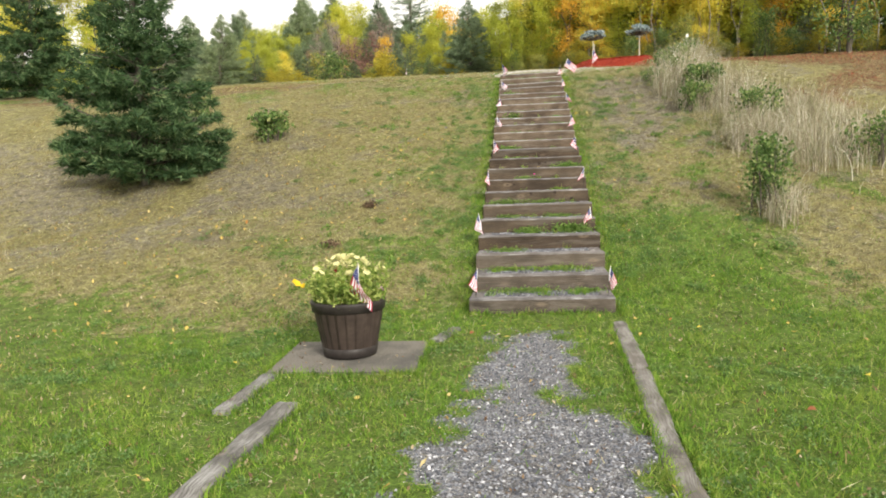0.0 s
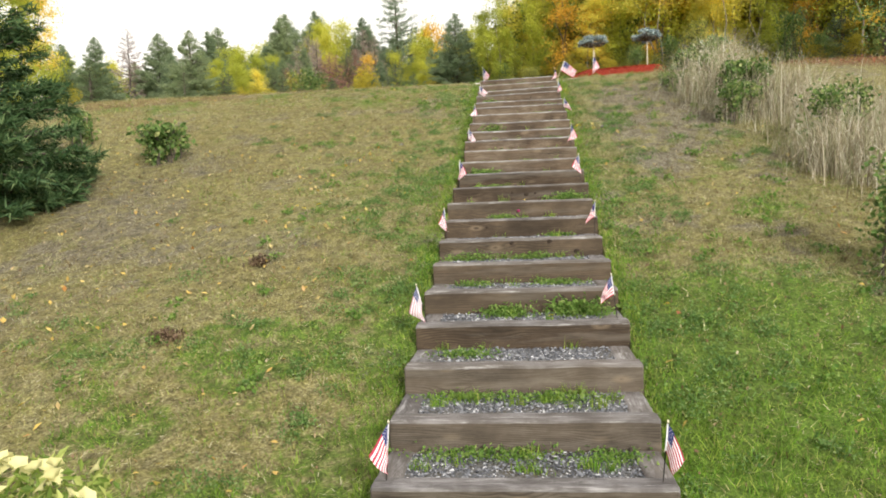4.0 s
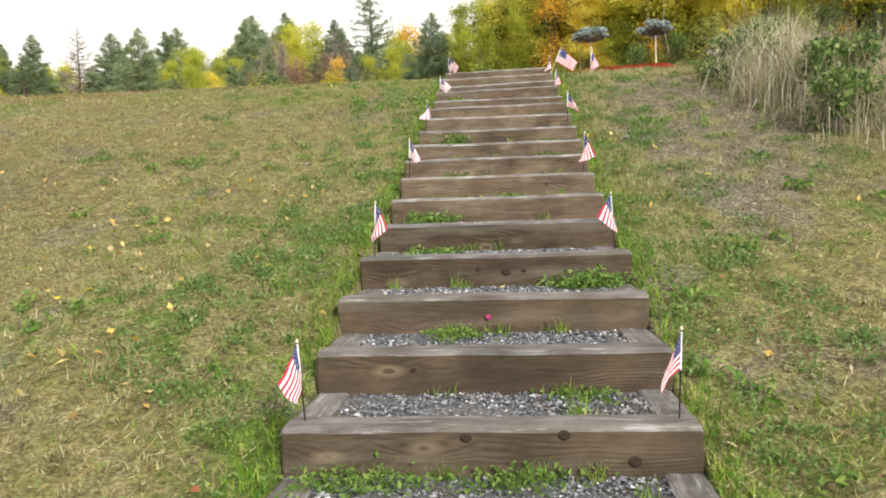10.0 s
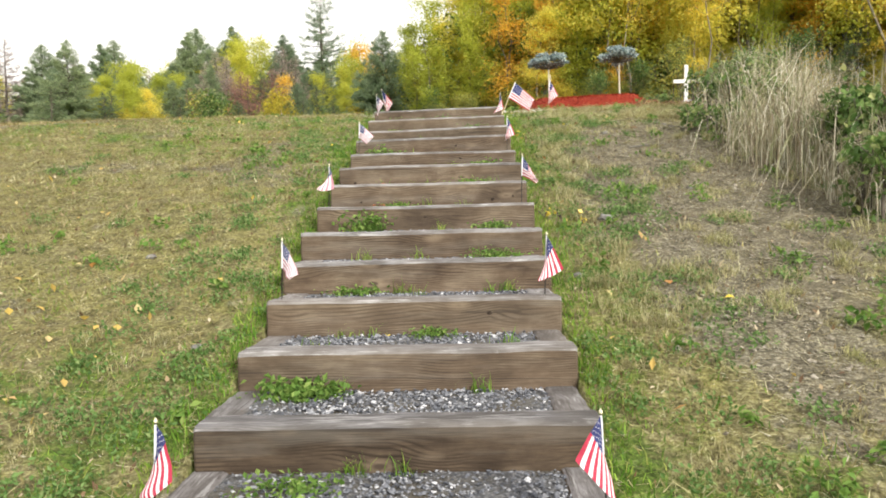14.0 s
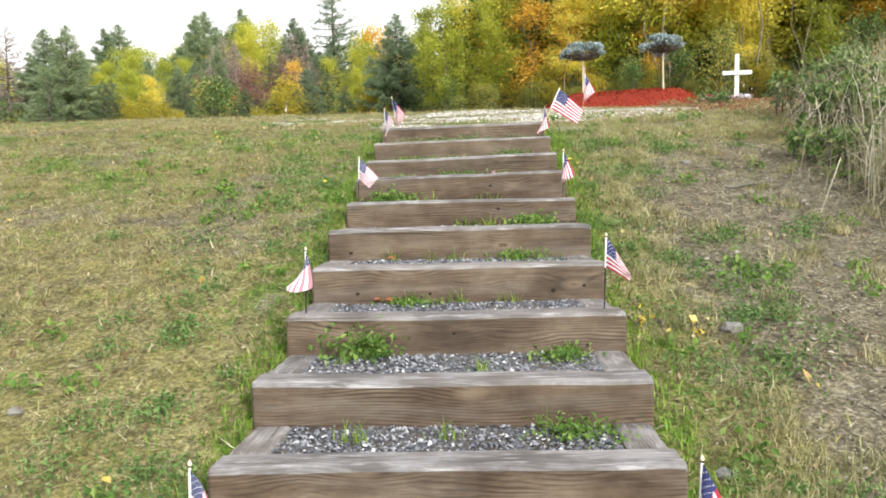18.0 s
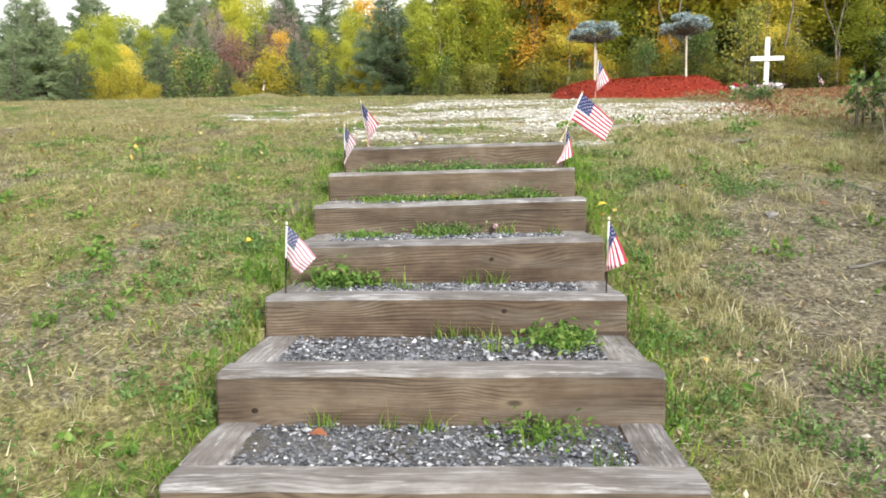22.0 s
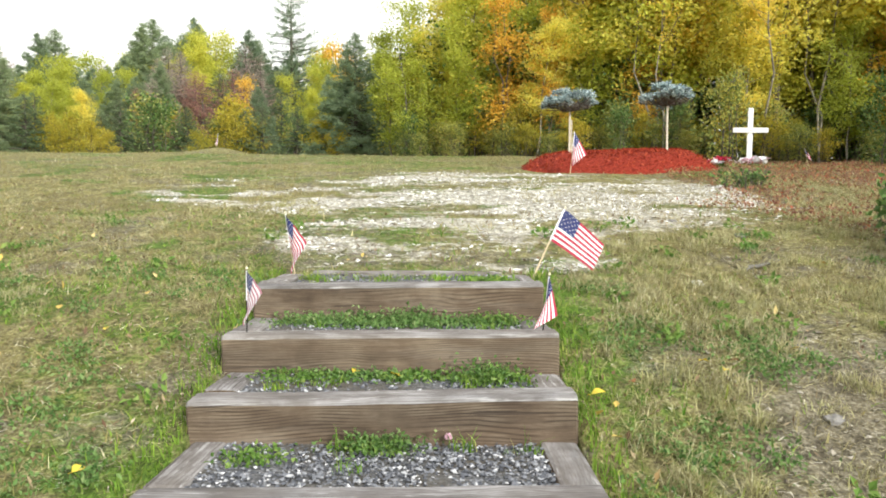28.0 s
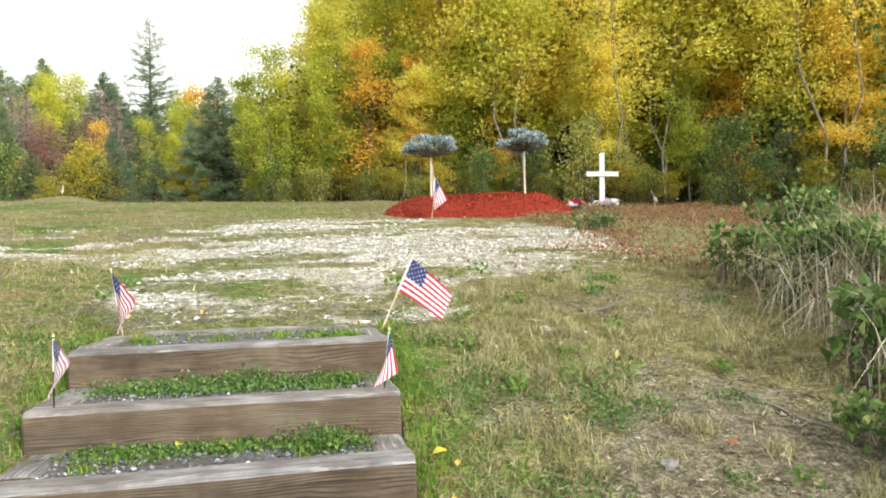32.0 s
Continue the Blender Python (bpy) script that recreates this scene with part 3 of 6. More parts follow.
def land(x, y, rough=True):
    """Height of the turf."""
    x, y = np.asarray(x, float), np.asarray(y, float)
    z = sum(np.interp(y + o, PROFILE_Y, PROFILE_Z) for o in (-0.3, 0.0, 0.3)) / 3
    z = z - 0.07 * np.clip((y - 1) / 2, 0, 1) * np.clip((7 - y) / 3, 0, 1) * np.clip(-x - 1.5, 0, 5)
    z = z + 0.16 * np.exp(-(((x + 5.2) / 0.6) ** 2 + ((y - 25.6) / 0.7) ** 2))
    z = z - 0.035 * step01(np.abs(x), 1.6, 0.8) * step01(y, 0.2, 1.0) * step01(y, 11.2, 10.2)
    if rough:
        off = step01(np.hypot(np.clip(np.abs(x) - 0.9, 0, 99), np.clip(np.abs(y + 2) - 3, 0, 99)), 0, 1.5)
        z = z + (clouded(x, y, 2.1, 5) - 0.5) * 0.10 * off + (clouded(x, y, 0.5, 9) - 0.5) * 0.035 * step01(np.abs(x), 0.7, 1.0)
    return z


def stair_top(y):
    """Height of the line over the step noses."""
    return np.interp(y, STEP_Y, STEP_TOP)


def on_steps(x, y, grow=0.0):
    return (np.abs(x) < HALF + grow) & (y > -0.02 - grow) & (y < STEP_Y[-1] + 0.62)


def masks(x, y):
    """How much of each cover lies at a place of the ground."""
    x, y = np.asarray(x, float), np.asarray(y, float)
    ax = np.abs(x) - HALF
    n1, n2 = clouded(x, y, 1.3, 21), clouded(x, y, 0.45, 31)
    lawn = step01(y + (n1 - 0.5) * 3.0, 2.0, -1.2) * (0.97 - 0.35 * step01(n1, 0.48, 0.78) * step01(y, -3.5, 0.5))
    n3 = clouded(x, y, 0.8, 41)
    strip = step01(ax + (n1 - 0.5) * 1.2, np.where(x < 0, 1.5 - 0.5 * step01(y, 3, 6) + 0.8 * step01(y, 8, 10.5), 1.0), 0.0) * (0.88 - np.where(x < 0, 0.10, 0.38) * step01(y, 4, 9)) * (0.24 + 0.9 * n3)
    pale_bank = 1 - 0.55 * step01(x, -0.9, -2.0) * step01(y, 4.5, 7) * step01(y, 11, 8.5)
    lowright = step01(x, 3.6, 1.6) * step01(x, 0.3, 0.8) * step01(y, 3.6, 1.6)
    top = 0.52 * step01(y, 9.5, 12) * step01(n1, 0.35, 0.7)
    dusty = 1 - 0.6 * step01(x, 1.1, 1.6) * step01(y, 6, 8) * step01(y, 14, 12)
    green = dusty * pale_bank * np.maximum.reduce([lawn, strip, lowright, top, (0.48 - 0.25 * step01(x, 0.5, 1.5) * step01(y, 5, 8)) * step01(n3, 0.5, 0.74) + 0.12 + 0.14 * step01(y, 7, 11) * step01(x, 1.4, 0.6)]) * (1 - 0.55 * step01(x, -1.4, -2.8) * step01(y, 1.5, 3) * step01(y, 10, 8))
    # worn gravel walk to the steps, spreading towards the foot of the walk
    edge_l = np.interp(y, [-9, -3.6, -2.3, -0.8, -0.35], [-0.85, -0.78, -0.55, -0.42, -0.32])
    edge_r = np.interp(y, [-9, -3.9, -3.4, -3.0, -2.7, -2.3, -0.8, -0.35], [0.55, 0.4, 0.62, 0.66, 0.36, 0.16, 0.24, 0.22])
    inside = np.minimum(x - edge_l, edge_r - x)
    gravel = step01(inside + (n2 - 0.5) * 0.5 + (lattice(x, y, 0.16, 87) - 0.5) * 0.4, -0.14, 0.22) * step01(y, -0.3, -0.9) * 0.92
    # pale broken rock on the crest
    streak = lattice(x / 2.6, y, 0.22, 71) * 0.55 + lattice(x / 2.2, y, 0.6, 73) * 0.45
    e = ((x - 0.95) / 2.8) ** 2 + ((y - 15.1) / 2.9) ** 2
    west = ((x + 1.5) / 1.9) ** 2 + ((y - 15.6) / 1.6) ** 2
    far_west = ((x + 4.2) / 2.6) ** 2 + ((y - 15.4) / 1.7) ** 2
    mouth = ((x - 0.2) / 1.5) ** 2 + ((y - 12.5) / 1.4) ** 2
    east = ((x - 2.8) / 1.0) ** 2 + ((y - 15.6) / 1.7) ** 2
    flow = step01(streak, 0.25, 0.8)
    field = np.maximum.reduce([step01(e, 1.35, 0.45) * 0.60, step01(mouth, 1.2, 0.4) * 0.60, step01(east, 1.3, 0.3) * 0.66]) * (0.58 + 0.62 * flow)
    strays = np.maximum(step01(west, 1.3, 0.3) * 0.46, step01(far_west, 1.2, 0.3) * 0.10) * (0.05 + 1.6 * flow)
    chalk = np.maximum(field, strays) * step01(y, 11.35, 11.7)
    soil = np.maximum(step01(np.hypot((x - 2.0) / 1.1, (y - 8.4) / 2.8), 1.2, 0.5) * 0.9, step01(np.hypot((x - 1.65) / 0.6, (y - 6.6) / 1.9), 1.1, 0.5) * 0.85)
    soil = np.maximum(soil, 0.5 * step01(clouded(x, y, 0.7, 83), 0.56, 0.68) * step01(y, 0.5, 2))
    soil = np.maximum(soil, (0.16 + 0.42 * step01(n1, 0.42, 0.7)) * step01(x, -1.8, -3.4) * step01(y + (n3 - 0.5) * 2, 0.6, 2.2) * step01(y, 8, 5))
    soil = np.maximum(soil, (0.22 + 0.4 * step01(n3, 0.4, 0.7)) * step01(x + (n1 - 0.5), -2.6, -4.2) * step01(y, 0.8, 2.4) * step01(y, 9, 6))
    heath = np.maximum(step01(x + (n1 - 0.5) * 3.0, 2.5, 3.9) * step01(y + (n3 - 0.5) * 3, 11.3, 14.0) * 0.88, step01(x + (n1 - 0.5) * 5, 4.2, 6.4) * step01(y + (n3 - 0.5) * 5, 4.0, 8.5) * 0.6)
    heath = heath * step01(x + (n1 - 0.5) * 6, 14, 9)
    heath = np.maximum(heath, step01(np.hypot((x + 10) / 6, (y - 12) / 2.2), 1.1, 0.6) * 0.7)
    return {"green": green, "gravel": gravel, "chalk": chalk, "soil": soil, "heath": heath}


def spread(lo, hi, fine, far):
    """Grid lines: fine between lo and hi, ever wider out to far."""
    a = list(np.arange(lo, hi + fine / 2, fine))
    d, v = fine, hi
    while v < far:
        d *= 1.22
        v += d
        a.append(v)
    d, v = fine, lo
    while v > -far:
        d *= 1.22
        v -= d
        a.insert(0, v)
    return np.array(a)


gx = np.unique(np.r_[spread(-7, 7, 0.1, 3000), -0.69, -0.674, 0.674, 0.69])
gy = np.unique(np.r_[spread(-9, 20, 0.1, 3000), -0.02, 0.03])
GX, GY = np.meshgrid(gx, gy, indexing="xy")
GZ = land(GX, GY)
under = (np.abs(GX) < 0.68) & (GY > 0.0) & (GY < STEP_Y[-1] + 0.35)
GZ = np.where(under, np.minimum(GZ, stair_top(GY) - 0.32), GZ)
nx, ny = len(gx), len(gy)
ii, jj = np.meshgrid(np.arange(ny - 1), np.arange(nx - 1), indexing="ij")
quads = np.stack([ii * nx + jj, ii * nx + jj + 1, (ii + 1) * nx + jj + 1, (ii + 1) * nx + jj], -1).reshape(-1, 4)
g_me = mesh_of("ground", np.stack([GX, GY, GZ], -1), quads, M_GROUND)
for key, val in masks(GX, GY).items():
    layer = g_me.attributes.new(key, "FLOAT", "POINT")
    layer.data.foreach_set("value", val.astype(np.float32).ravel())
ground = tagged(new("ground", g_me), "hillside of green and dry autumn turf with worn gravel", "ground", kind="structure")


# ---- the timber steps ----
def timber(rng, length, deep, high, mats, wobble=0.0012):
    """A sawn baulk lying along x, its front and upper edges rounded by wear; the origin at its lower middle."""
    r = 0.016
    y0, y1, z0, z1 = -deep / 2, deep / 2, 0.0, high
    sec = [(y0, z0 + 0.004)]
    sec += [(y0, z0 + high * 0.45), (y0, z1 - r * 1.2), (y0 + r * 0.35, z1 - r * 0.35), (y0 + r * 1.3, z1)]
    sec += [(0, z1), (y1 - r, z1), (y1 - r * 0.3, z1 - r * 0.3), (y1, z1 - r), (y1, z0 + high * 0.4), (y1, z0 + 0.004), (0, z0)]
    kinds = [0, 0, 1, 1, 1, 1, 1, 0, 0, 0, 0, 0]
    s = np.array(sec)
    xs = np.r_[-length / 2, -length / 2 + 0.008, np.linspace(-length / 2 + 0.05, length / 2 - 0.05, 13), length / 2 - 0.008, length / 2]
    v = np.zeros((len(xs), len(s), 3))
    sag = np.cumsum(rng.normal(scale=wobble, size=len(xs)))
    sag -= np.interp(xs, [xs[0], xs[-1]], [sag[0], sag[-1]])
    for i, x in enumerate(xs):
        end = 0.93 if i in (0, len(xs) - 1) else 1.0
        v[i, :, 0] = x
        v[i, :, 1] = s[:, 0] * end + rng.normal(scale=wobble * 0.6, size=len(s))
        v[i, :, 2] = (s[:, 1] - high / 2) * end + high / 2 + rng.normal(scale=wobble, size=len(s)) * 0.5 * (s[:, 1] > 0.02) + sag[i] * (s[:, 1] > 0.02)
    k = len(s)
    faces, idx = [], []
    for i in range(len(xs) - 1):
        for j in range(k):
            faces.append([i * k + j, i * k + (j + 1) % k, (i + 1) * k + (j + 1) % k, (i + 1) * k + j])
            idx.append(kinds[j])
    faces += [list(range(k)), list(range((len(xs) - 1) * k, len(xs) * k))[::-1]]
    idx += [0, 0]
    return mesh_of("timber", v.reshape(-1, 3), faces, mats, idx, smooth=False)


rng = np.random.default_rng(11)
# knots in the riser faces: step, x, z, radius
KNOTS = [(7, -0.07, 1.025, 0.020), (7, 0.244, 1.032, 0.021), (7, 0.465, 0.946, 0.023), (10, -0.08, 1.441, 0.017), (10, 0.06, 1.425, 0.026), (10, 0.15, 1.43, 0.014), (16, -0.44, 2.356, 0.012), (16, 0.0, 2.35, 0.009),
         (17, -0.466, 2.473, 0.009), (17, -0.129, 2.467, 0.009), (17, 0.441, 2.474, 0.012), (17, 0.582, 2.494, 0.009), (18, -0.569, 2.626, 0.011), (19, 0.225, 2.831, 0.011), (20, 0.2, 2.99, 0.011), (5, 0.3, 0.70, 0.016), (8, -0.3, 1.14, 0.013), (13, 0.35, 1.90, 0.012)]
steps = thing("timber_steps", "long flight of weathered brown timber steps filled with gravel", "steps")
for k in range(N_STEPS):
    y, z = STEP_Y[k], STEP_TOP[k] - RISE
    t_len = 2 * HALF * rng.uniform(0.99, 1.012) 
    drop = max(RISE, STEP_TOP[k] - STEP_TOP[k - 1]) - RISE if k else 0.0
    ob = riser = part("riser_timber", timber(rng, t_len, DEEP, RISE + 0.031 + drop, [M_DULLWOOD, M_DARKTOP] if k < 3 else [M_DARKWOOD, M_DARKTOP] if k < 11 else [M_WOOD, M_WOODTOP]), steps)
    ob.matrix_basis = pose(rng.normal(0, 0.004) - (0.012 if k > 18 else 0), y + DEEP / 2, z - 0.035 - drop, rng.normal(0, 0.5), rng.normal(0, 0.12) - (0.9 if k > 18 else 0), rng.normal(0, 0.25))
    for x_, z_, r_k in [q[1:] for q in KNOTS if q[0] == k + 1]:
        kv, kf = lathe([(0.0, 0.0018), (r_k * 0.55, 0.0015), (r_k, 0.0002), (r_k * 1.02, -0.003)], 14)
        eye = part("knot", mesh_of("knot", kv * [1, 0.8, 1], kf, M_KNOT), riser, "dark weathered knot")
        eye.matrix_basis = pose(x_, -DEEP / 2 - 0.0005, z_ - z + 0.035, 90, 0, 0)
    nxt = STEP_Y[k + 1] if k + 1 < N_STEPS else y + 0.55
    run = nxt - y - DEEP + 0.10
    for side in (-1, 1):
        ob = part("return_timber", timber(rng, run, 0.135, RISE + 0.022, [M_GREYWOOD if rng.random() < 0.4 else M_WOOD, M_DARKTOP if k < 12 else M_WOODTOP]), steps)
        ob.matrix_basis = pose(side * (HALF - 0.07) - (0.02 if side < 0 and k > 20 else 0), y + DEEP + run / 2 + 0.002, z - 0.032, 0, 0, 90 + rng.normal(0, 0.5))

tread_rocks, tread_sizes = [], []
for k in range(N_STEPS):
    y0 = STEP_Y[k] + DEEP - 0.01
    y1 = (STEP_Y[k + 1] if k + 1 < N_STEPS else STEP_Y[k] + 1.0) + 0.02
    w, z = HALF - 0.13, STEP_TOP[k] - 0.022
    m, n = 24, 8
    X, Y = np.meshgrid(np.linspace(-w, w, m), np.linspace(y0, y1, n), indexing="xy")
    Z = z + (clouded(X * 3 + k * 7, Y * 3, 0.5, 3) - 0.5) * 0.03
    a, b = np.meshgrid(np.arange(n - 1), np.arange(m - 1), indexing="ij")
    q = np.stack([a * m + b, a * m + b + 1, (a + 1) * m + b + 1, (a + 1) * m + b], -1).reshape(-1, 4)
    part("tread_fill", mesh_of("tread_fill", np.stack([X, Y, Z], -1), q, M_GRAVELBED), steps, "grey gravel fill")
    c = int(5600 * (2 * w) * (y1 - y0) * (1.0 if k < 20 else 0.45 if k < 22 else 0.2))
    px, py = rng.uniform(-w, w, c), rng.uniform(y0, y1, c)
    tread_rocks.append(np.stack([px, py, z + rng.uniform(-0.004, 0.010, c)], -1))
    tread_sizes.append(rng.uniform(0.0045, 0.0095, c) * np.where(rng.random(c) < 0.16, 1.7, 1.0))
v, f = stones(rng, np.concatenate(tread_rocks), np.concatenate(tread_sizes))
tagged(new("tread_gravel", mesh_of("tread_gravel", v, f, M_GRAVEL, smooth=False)), "loose grey and white gravel lying on the step treads", "gravel", kind="stuff")

# thin worn board across the head of the steps
board = thing("sill_board", "thin worn wooden board across the head of the steps", "board", place=pose(0, 11.5, 3.502))
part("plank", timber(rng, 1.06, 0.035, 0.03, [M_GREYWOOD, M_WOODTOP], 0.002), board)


# ---- the foot of the walk: edging, slab, gravel ----
def edging(points, width, label, group):
    for (x0, y0), (x1, y1) in zip(points[:-1], points[1:]):
        L = math.hypot(x1 - x0, y1 - y0) - 0.012
        cx, cy = (x0 + x1) / 2, (y0 + y1) / 2
        z0, z1 = float(land(x0, y0, False)), float(land(x1, y1, False))
        yaw = math.degrees(math.atan2(y1 - y0, x1 - x0))
        ob = thing("edging_timber", label, "timber", group, pose(cx, cy, (z0 + z1) / 2 - 0.095, 0, -math.degrees(math.atan2(z1 - z0, L)), yaw))
        part("baulk", timber(rng, L, width, 0.125, [M_GREYWOOD, M_GREYWOOD], 0.004), ob)


edging([(0.66, -0.38), (0.655, -1.75), (0.605, -3.3), (0.62, -5.7)], 0.135, "silvery weathered edging timber sunk in the turf beside the walk", "walk edging timbers")
edging([(-2.0, -1.84), (-2.06, -2.6)], 0.12, "silvery weathered edging timber half hidden in grass", "walk edging timbers")
edging([(-1.66, -2.46), (-1.74, -4.2), (-1.80, -6.4)], 0.14, "silvery weathered edging timber half hidden in grass", "walk edging timbers")
edging([(-0.90, -0.92), (-0.76, -0.5)], 0.10, "silvery weathered edging timber half hidden in grass", "walk edging timbers")

bm = bmesh.new()
bmesh.ops.create_cube(bm, size=1.0, matrix=Matrix.Diagonal((1.13, 0.88, 0.10, 1)))
bmesh.ops.bevel(bm, geom=bm.edges[:], offset=0.012, segments=2, affect="EDGES")
slab_me = bpy.data.meshes.new("slab")
bm.to_mesh(slab_me)
bm.free()
slab_me.materials.append(M_SLAB)
slab = thing("paving_slab", "worn concrete slab under the flower barrel", "slab", place=pose(-1.50, -1.33, -0.109, 2.2, 0, 0))
part("slab", slab_me, slab)

c = 26000
px, py = rng.uniform(-0.95, 0.62, c * 3), rng.uniform(-6.5, -0.4, c * 3)
keep = masks(px, py)["gravel"] > rng.uniform(0.15, 0.95, c * 3)
px, py = px[keep][:c], py[keep][:c]
v, f = stones(rng, np.stack([px, py, land(px, py) + 0.002], -1), np.where(rng.random(len(px)) < 0.05 + 0.22 * step01(-py, 2.2, 3.4), rng.uniform(0.008, 0.017, len(px)), rng.uniform(0.003, 0.0088, len(px))))
tagged(new("walk_gravel", mesh_of("walk_gravel", v, f, M_GRAVEL, smooth=False)), "crushed grey gravel of the worn walk", "gravel", kind="stuff")
c = 14000
px, py = rng.uniform(-6.5, 4.0, c * 4), rng.uniform(11.3, 18.5, c * 4)
keep = (masks(px, py)["chalk"] + (clouded(px, py, 0.5, 77) - 0.5) * 0.7) > rng.uniform(0.42, 0.75, c * 4)
px, py = px[keep][:c], py[keep][:c]
v, f = stones(rng, np.stack([px, py, land(px, py) + 0.002], -1), rng.uniform(0.006, 0.03, len(px)) * rng.uniform(0.5, 1.2, len(px)), 0.3)
tagged(new("pale_rock_flakes", mesh_of("pale_rock_flakes", v, f, M_CHALK, smooth=False)), "pale broken rock flakes strewn over the crest", "rock", kind="stuff")


# ---- flower barrel ----
def half_barrel():
    ob = thing("barrel_planter", "dark brown half barrel planter on the concrete slab", "planter", place=pose(-1.53, -1.27, -0.055) @ Matrix.Scale(1.05, 4))
    prof = [(0.0, 0.0), (0.185, 0.0), (0.195, 0.012), (0.205, 0.06), (0.225, 0.16), (0.245, 0.26), (0.262, 0.36), (0.266, 0.40), (0.245, 0.40), (0.235, 0.34)]
    v, f = lathe([(0.0, 0.0), (0.17, 0.0), (0.19, 0.02), (0.232, 0.36), (0.225, 0.36), (0.2, 0.3)], 48)
    part("tub", mesh_of("tub", v, f, M_BAND), ob, "dark inner tub")
    out, n_st = np.array(prof[1:8]), 22
    for s in range(n_st):
        a = np.linspace(2 * math.pi * s / n_st, 2 * math.pi * (s + 1) / n_st, 6)
        bow = np.array([-0.0008, 0.0, 0.0004, 0.0004, 0.0, -0.0008])
        rad = out[:, 0:1] + bow[None]
        shell = np.stack([rad * np.cos(a), rad * np.sin(a), np.repeat(out[:, 1:2], 6, 1)], -1)
        inner = np.stack([(rad - 0.016) * np.cos(a), (rad - 0.016) * np.sin(a), np.repeat(out[:, 1:2], 6, 1)], -1)
        m_, k_ = len(out), 6
        quad = [[i * k_ + j, i * k_ + j + 1, (i + 1) * k_ + j + 1, (i + 1) * k_ + j] for i in range(m_ - 1) for j in range(k_ - 1)]
        o_ = m_ * k_
        quad += [[o_ + q[3], o_ + q[2], o_ + q[1], o_ + q[0]] for q in quad]
        quad += [[i * k_ + j, (i + 1) * k_ + j, o_ + (i + 1) * k_ + j, o_ + i * k_ + j] for i in range(m_ - 1) for j in (0, k_ - 1)]
        part("stave", mesh_of("stave", np.concatenate([shell.reshape(-1, 3), inner.reshape(-1, 3)]), quad, M_BARREL), ob)
    v, f = lathe([(0.258, 0.345), (0.272, 0.347), (0.281, 0.395), (0.284, 0.412), (0.278, 0.420), (0.246, 0.418), (0.244, 0.38)], 64)
    part("rim", mesh_of("rim", v, f, M_BAND), ob, "near black rim band")
    v, f = lathe([(0.19, 0.001), (0.200, 0.004), (0.2125, 0.072), (0.205, 0.076)], 64)
    part("foot_band", mesh_of("foot_band", v, f, M_BAND), ob, "near black foot band")
    v, f = lathe([(0.0, 0.385), (0.12, 0.39), (0.245, 0.375)], 32)
    part("soil", mesh_of("soil", v, f, M_SOIL), ob)
    return ob


def flower(rng, at, size, m, parent_list):
    """A five-lobed trumpet flower as (verts, faces) at a place."""
    n = 10
    th = np.linspace(0, 2 * math.pi, n, endpoint=False)
    rr = size * np.where(np.arange(n) % 2 == 0, 1.0, 0.78)
    ring = np.stack([rr * np.cos(th), rr * np.sin(th), np.full(n, size * 0.25)], -1)
    mid = np.stack([0.35 * rr * np.cos(th), 0.35 * rr * np.sin(th), np.full(n, 0.05 * size)], -1)
    v = np.concatenate([ring, mid, [[0, 0, -0.35 * size]]])
    tilt = np.array(Euler((rng.uniform(-0.9, 0.9), rng.uniform(-0.9, 0.9), rng.uniform(0, 6))).to_matrix())
    f = []
    for i in range(n):
        j = (i + 1) % n
        f += [[i, j, n + j], [i, n + j, n + i], [n + i, n + j, 2 * n]]
    parent_list.append((v @ tilt.T + at, np.array(f)))


half_barrel()
plants = thing("petunia_plants", "leafy petunias with cream and yellow flowers growing in the barrel", "flowers", place=pose(-1.53, -1.27, 0.345) @ Matrix.Scale(1.05, 4))
rng = np.random.default_rng(21)
n = 2100
rad, th = np.sqrt(rng.uniform(0, 1, n)) * 0.27, rng.uniform(0, 2 * math.pi, n)
hz = rng.uniform(0.0, 1, n) ** 0.9 * (0.30 - 0.22 * rad) * (0.7 + 0.5 * np.sin(th * 5) ** 2)
v, f = leaves(rng, np.stack([rad * np.cos(th) * (1 + hz), rad * np.sin(th) * (1 + hz), hz], -1), rng.uniform(0.03, 0.065, n), rng.uniform(0.012, 0.026, n))
part("foliage", mesh_of("foliage", v, f, M_LEAF, smooth=False), plants)
stalks = []
for i in range(70):
    a, r = rng.uniform(0, 6.28), rng.uniform(0.02, 0.2)
    tip = np.array([(r + 0.08) * math.cos(a), (r + 0.08) * math.sin(a), rng.uniform(0.12, 0.24)])
    stalks.append(tube([[r * math.cos(a), r * math.sin(a), 0.02], tip * [0.9, 0.9, 0.6], tip], 0.0025, 4))
part("stem_spray", mesh_of("stem_spray", *join(*stalks), M_WEED), plants)
for name, m, count, hi in (("cream_flower", M_PETAL, 54, 0.35), ("crimson_flower", M_CRIMSON, 3, 0.24), ("pink_flower", M_PINK, 3, 0.2)):
    for i in range(count):
        made = []
        a, r = rng.uniform(0, 6.28), rng.uniform(0.03, 0.30)
        flower(rng, np.array([r * math.cos(a), r * math.sin(a), hi - 0.45 * r + rng.uniform(-0.03, 0.05)]), rng.uniform(0.022, 0.036), m, made)
        part(name, mesh_of(name, *join(*made), m), plants)
made = []
flower(rng, np.array([-0.37, -0.08, 0.17]), 0.042, M_YELLOW, made)
flower(rng, np.array([-0.32, -0.06, 0.15]), 0.026, M_YELLOW, made)
part("yellow_flower", mesh_of("yellow_flower", *join(*made), M_YELLOW), plants, "bright yellow flower")


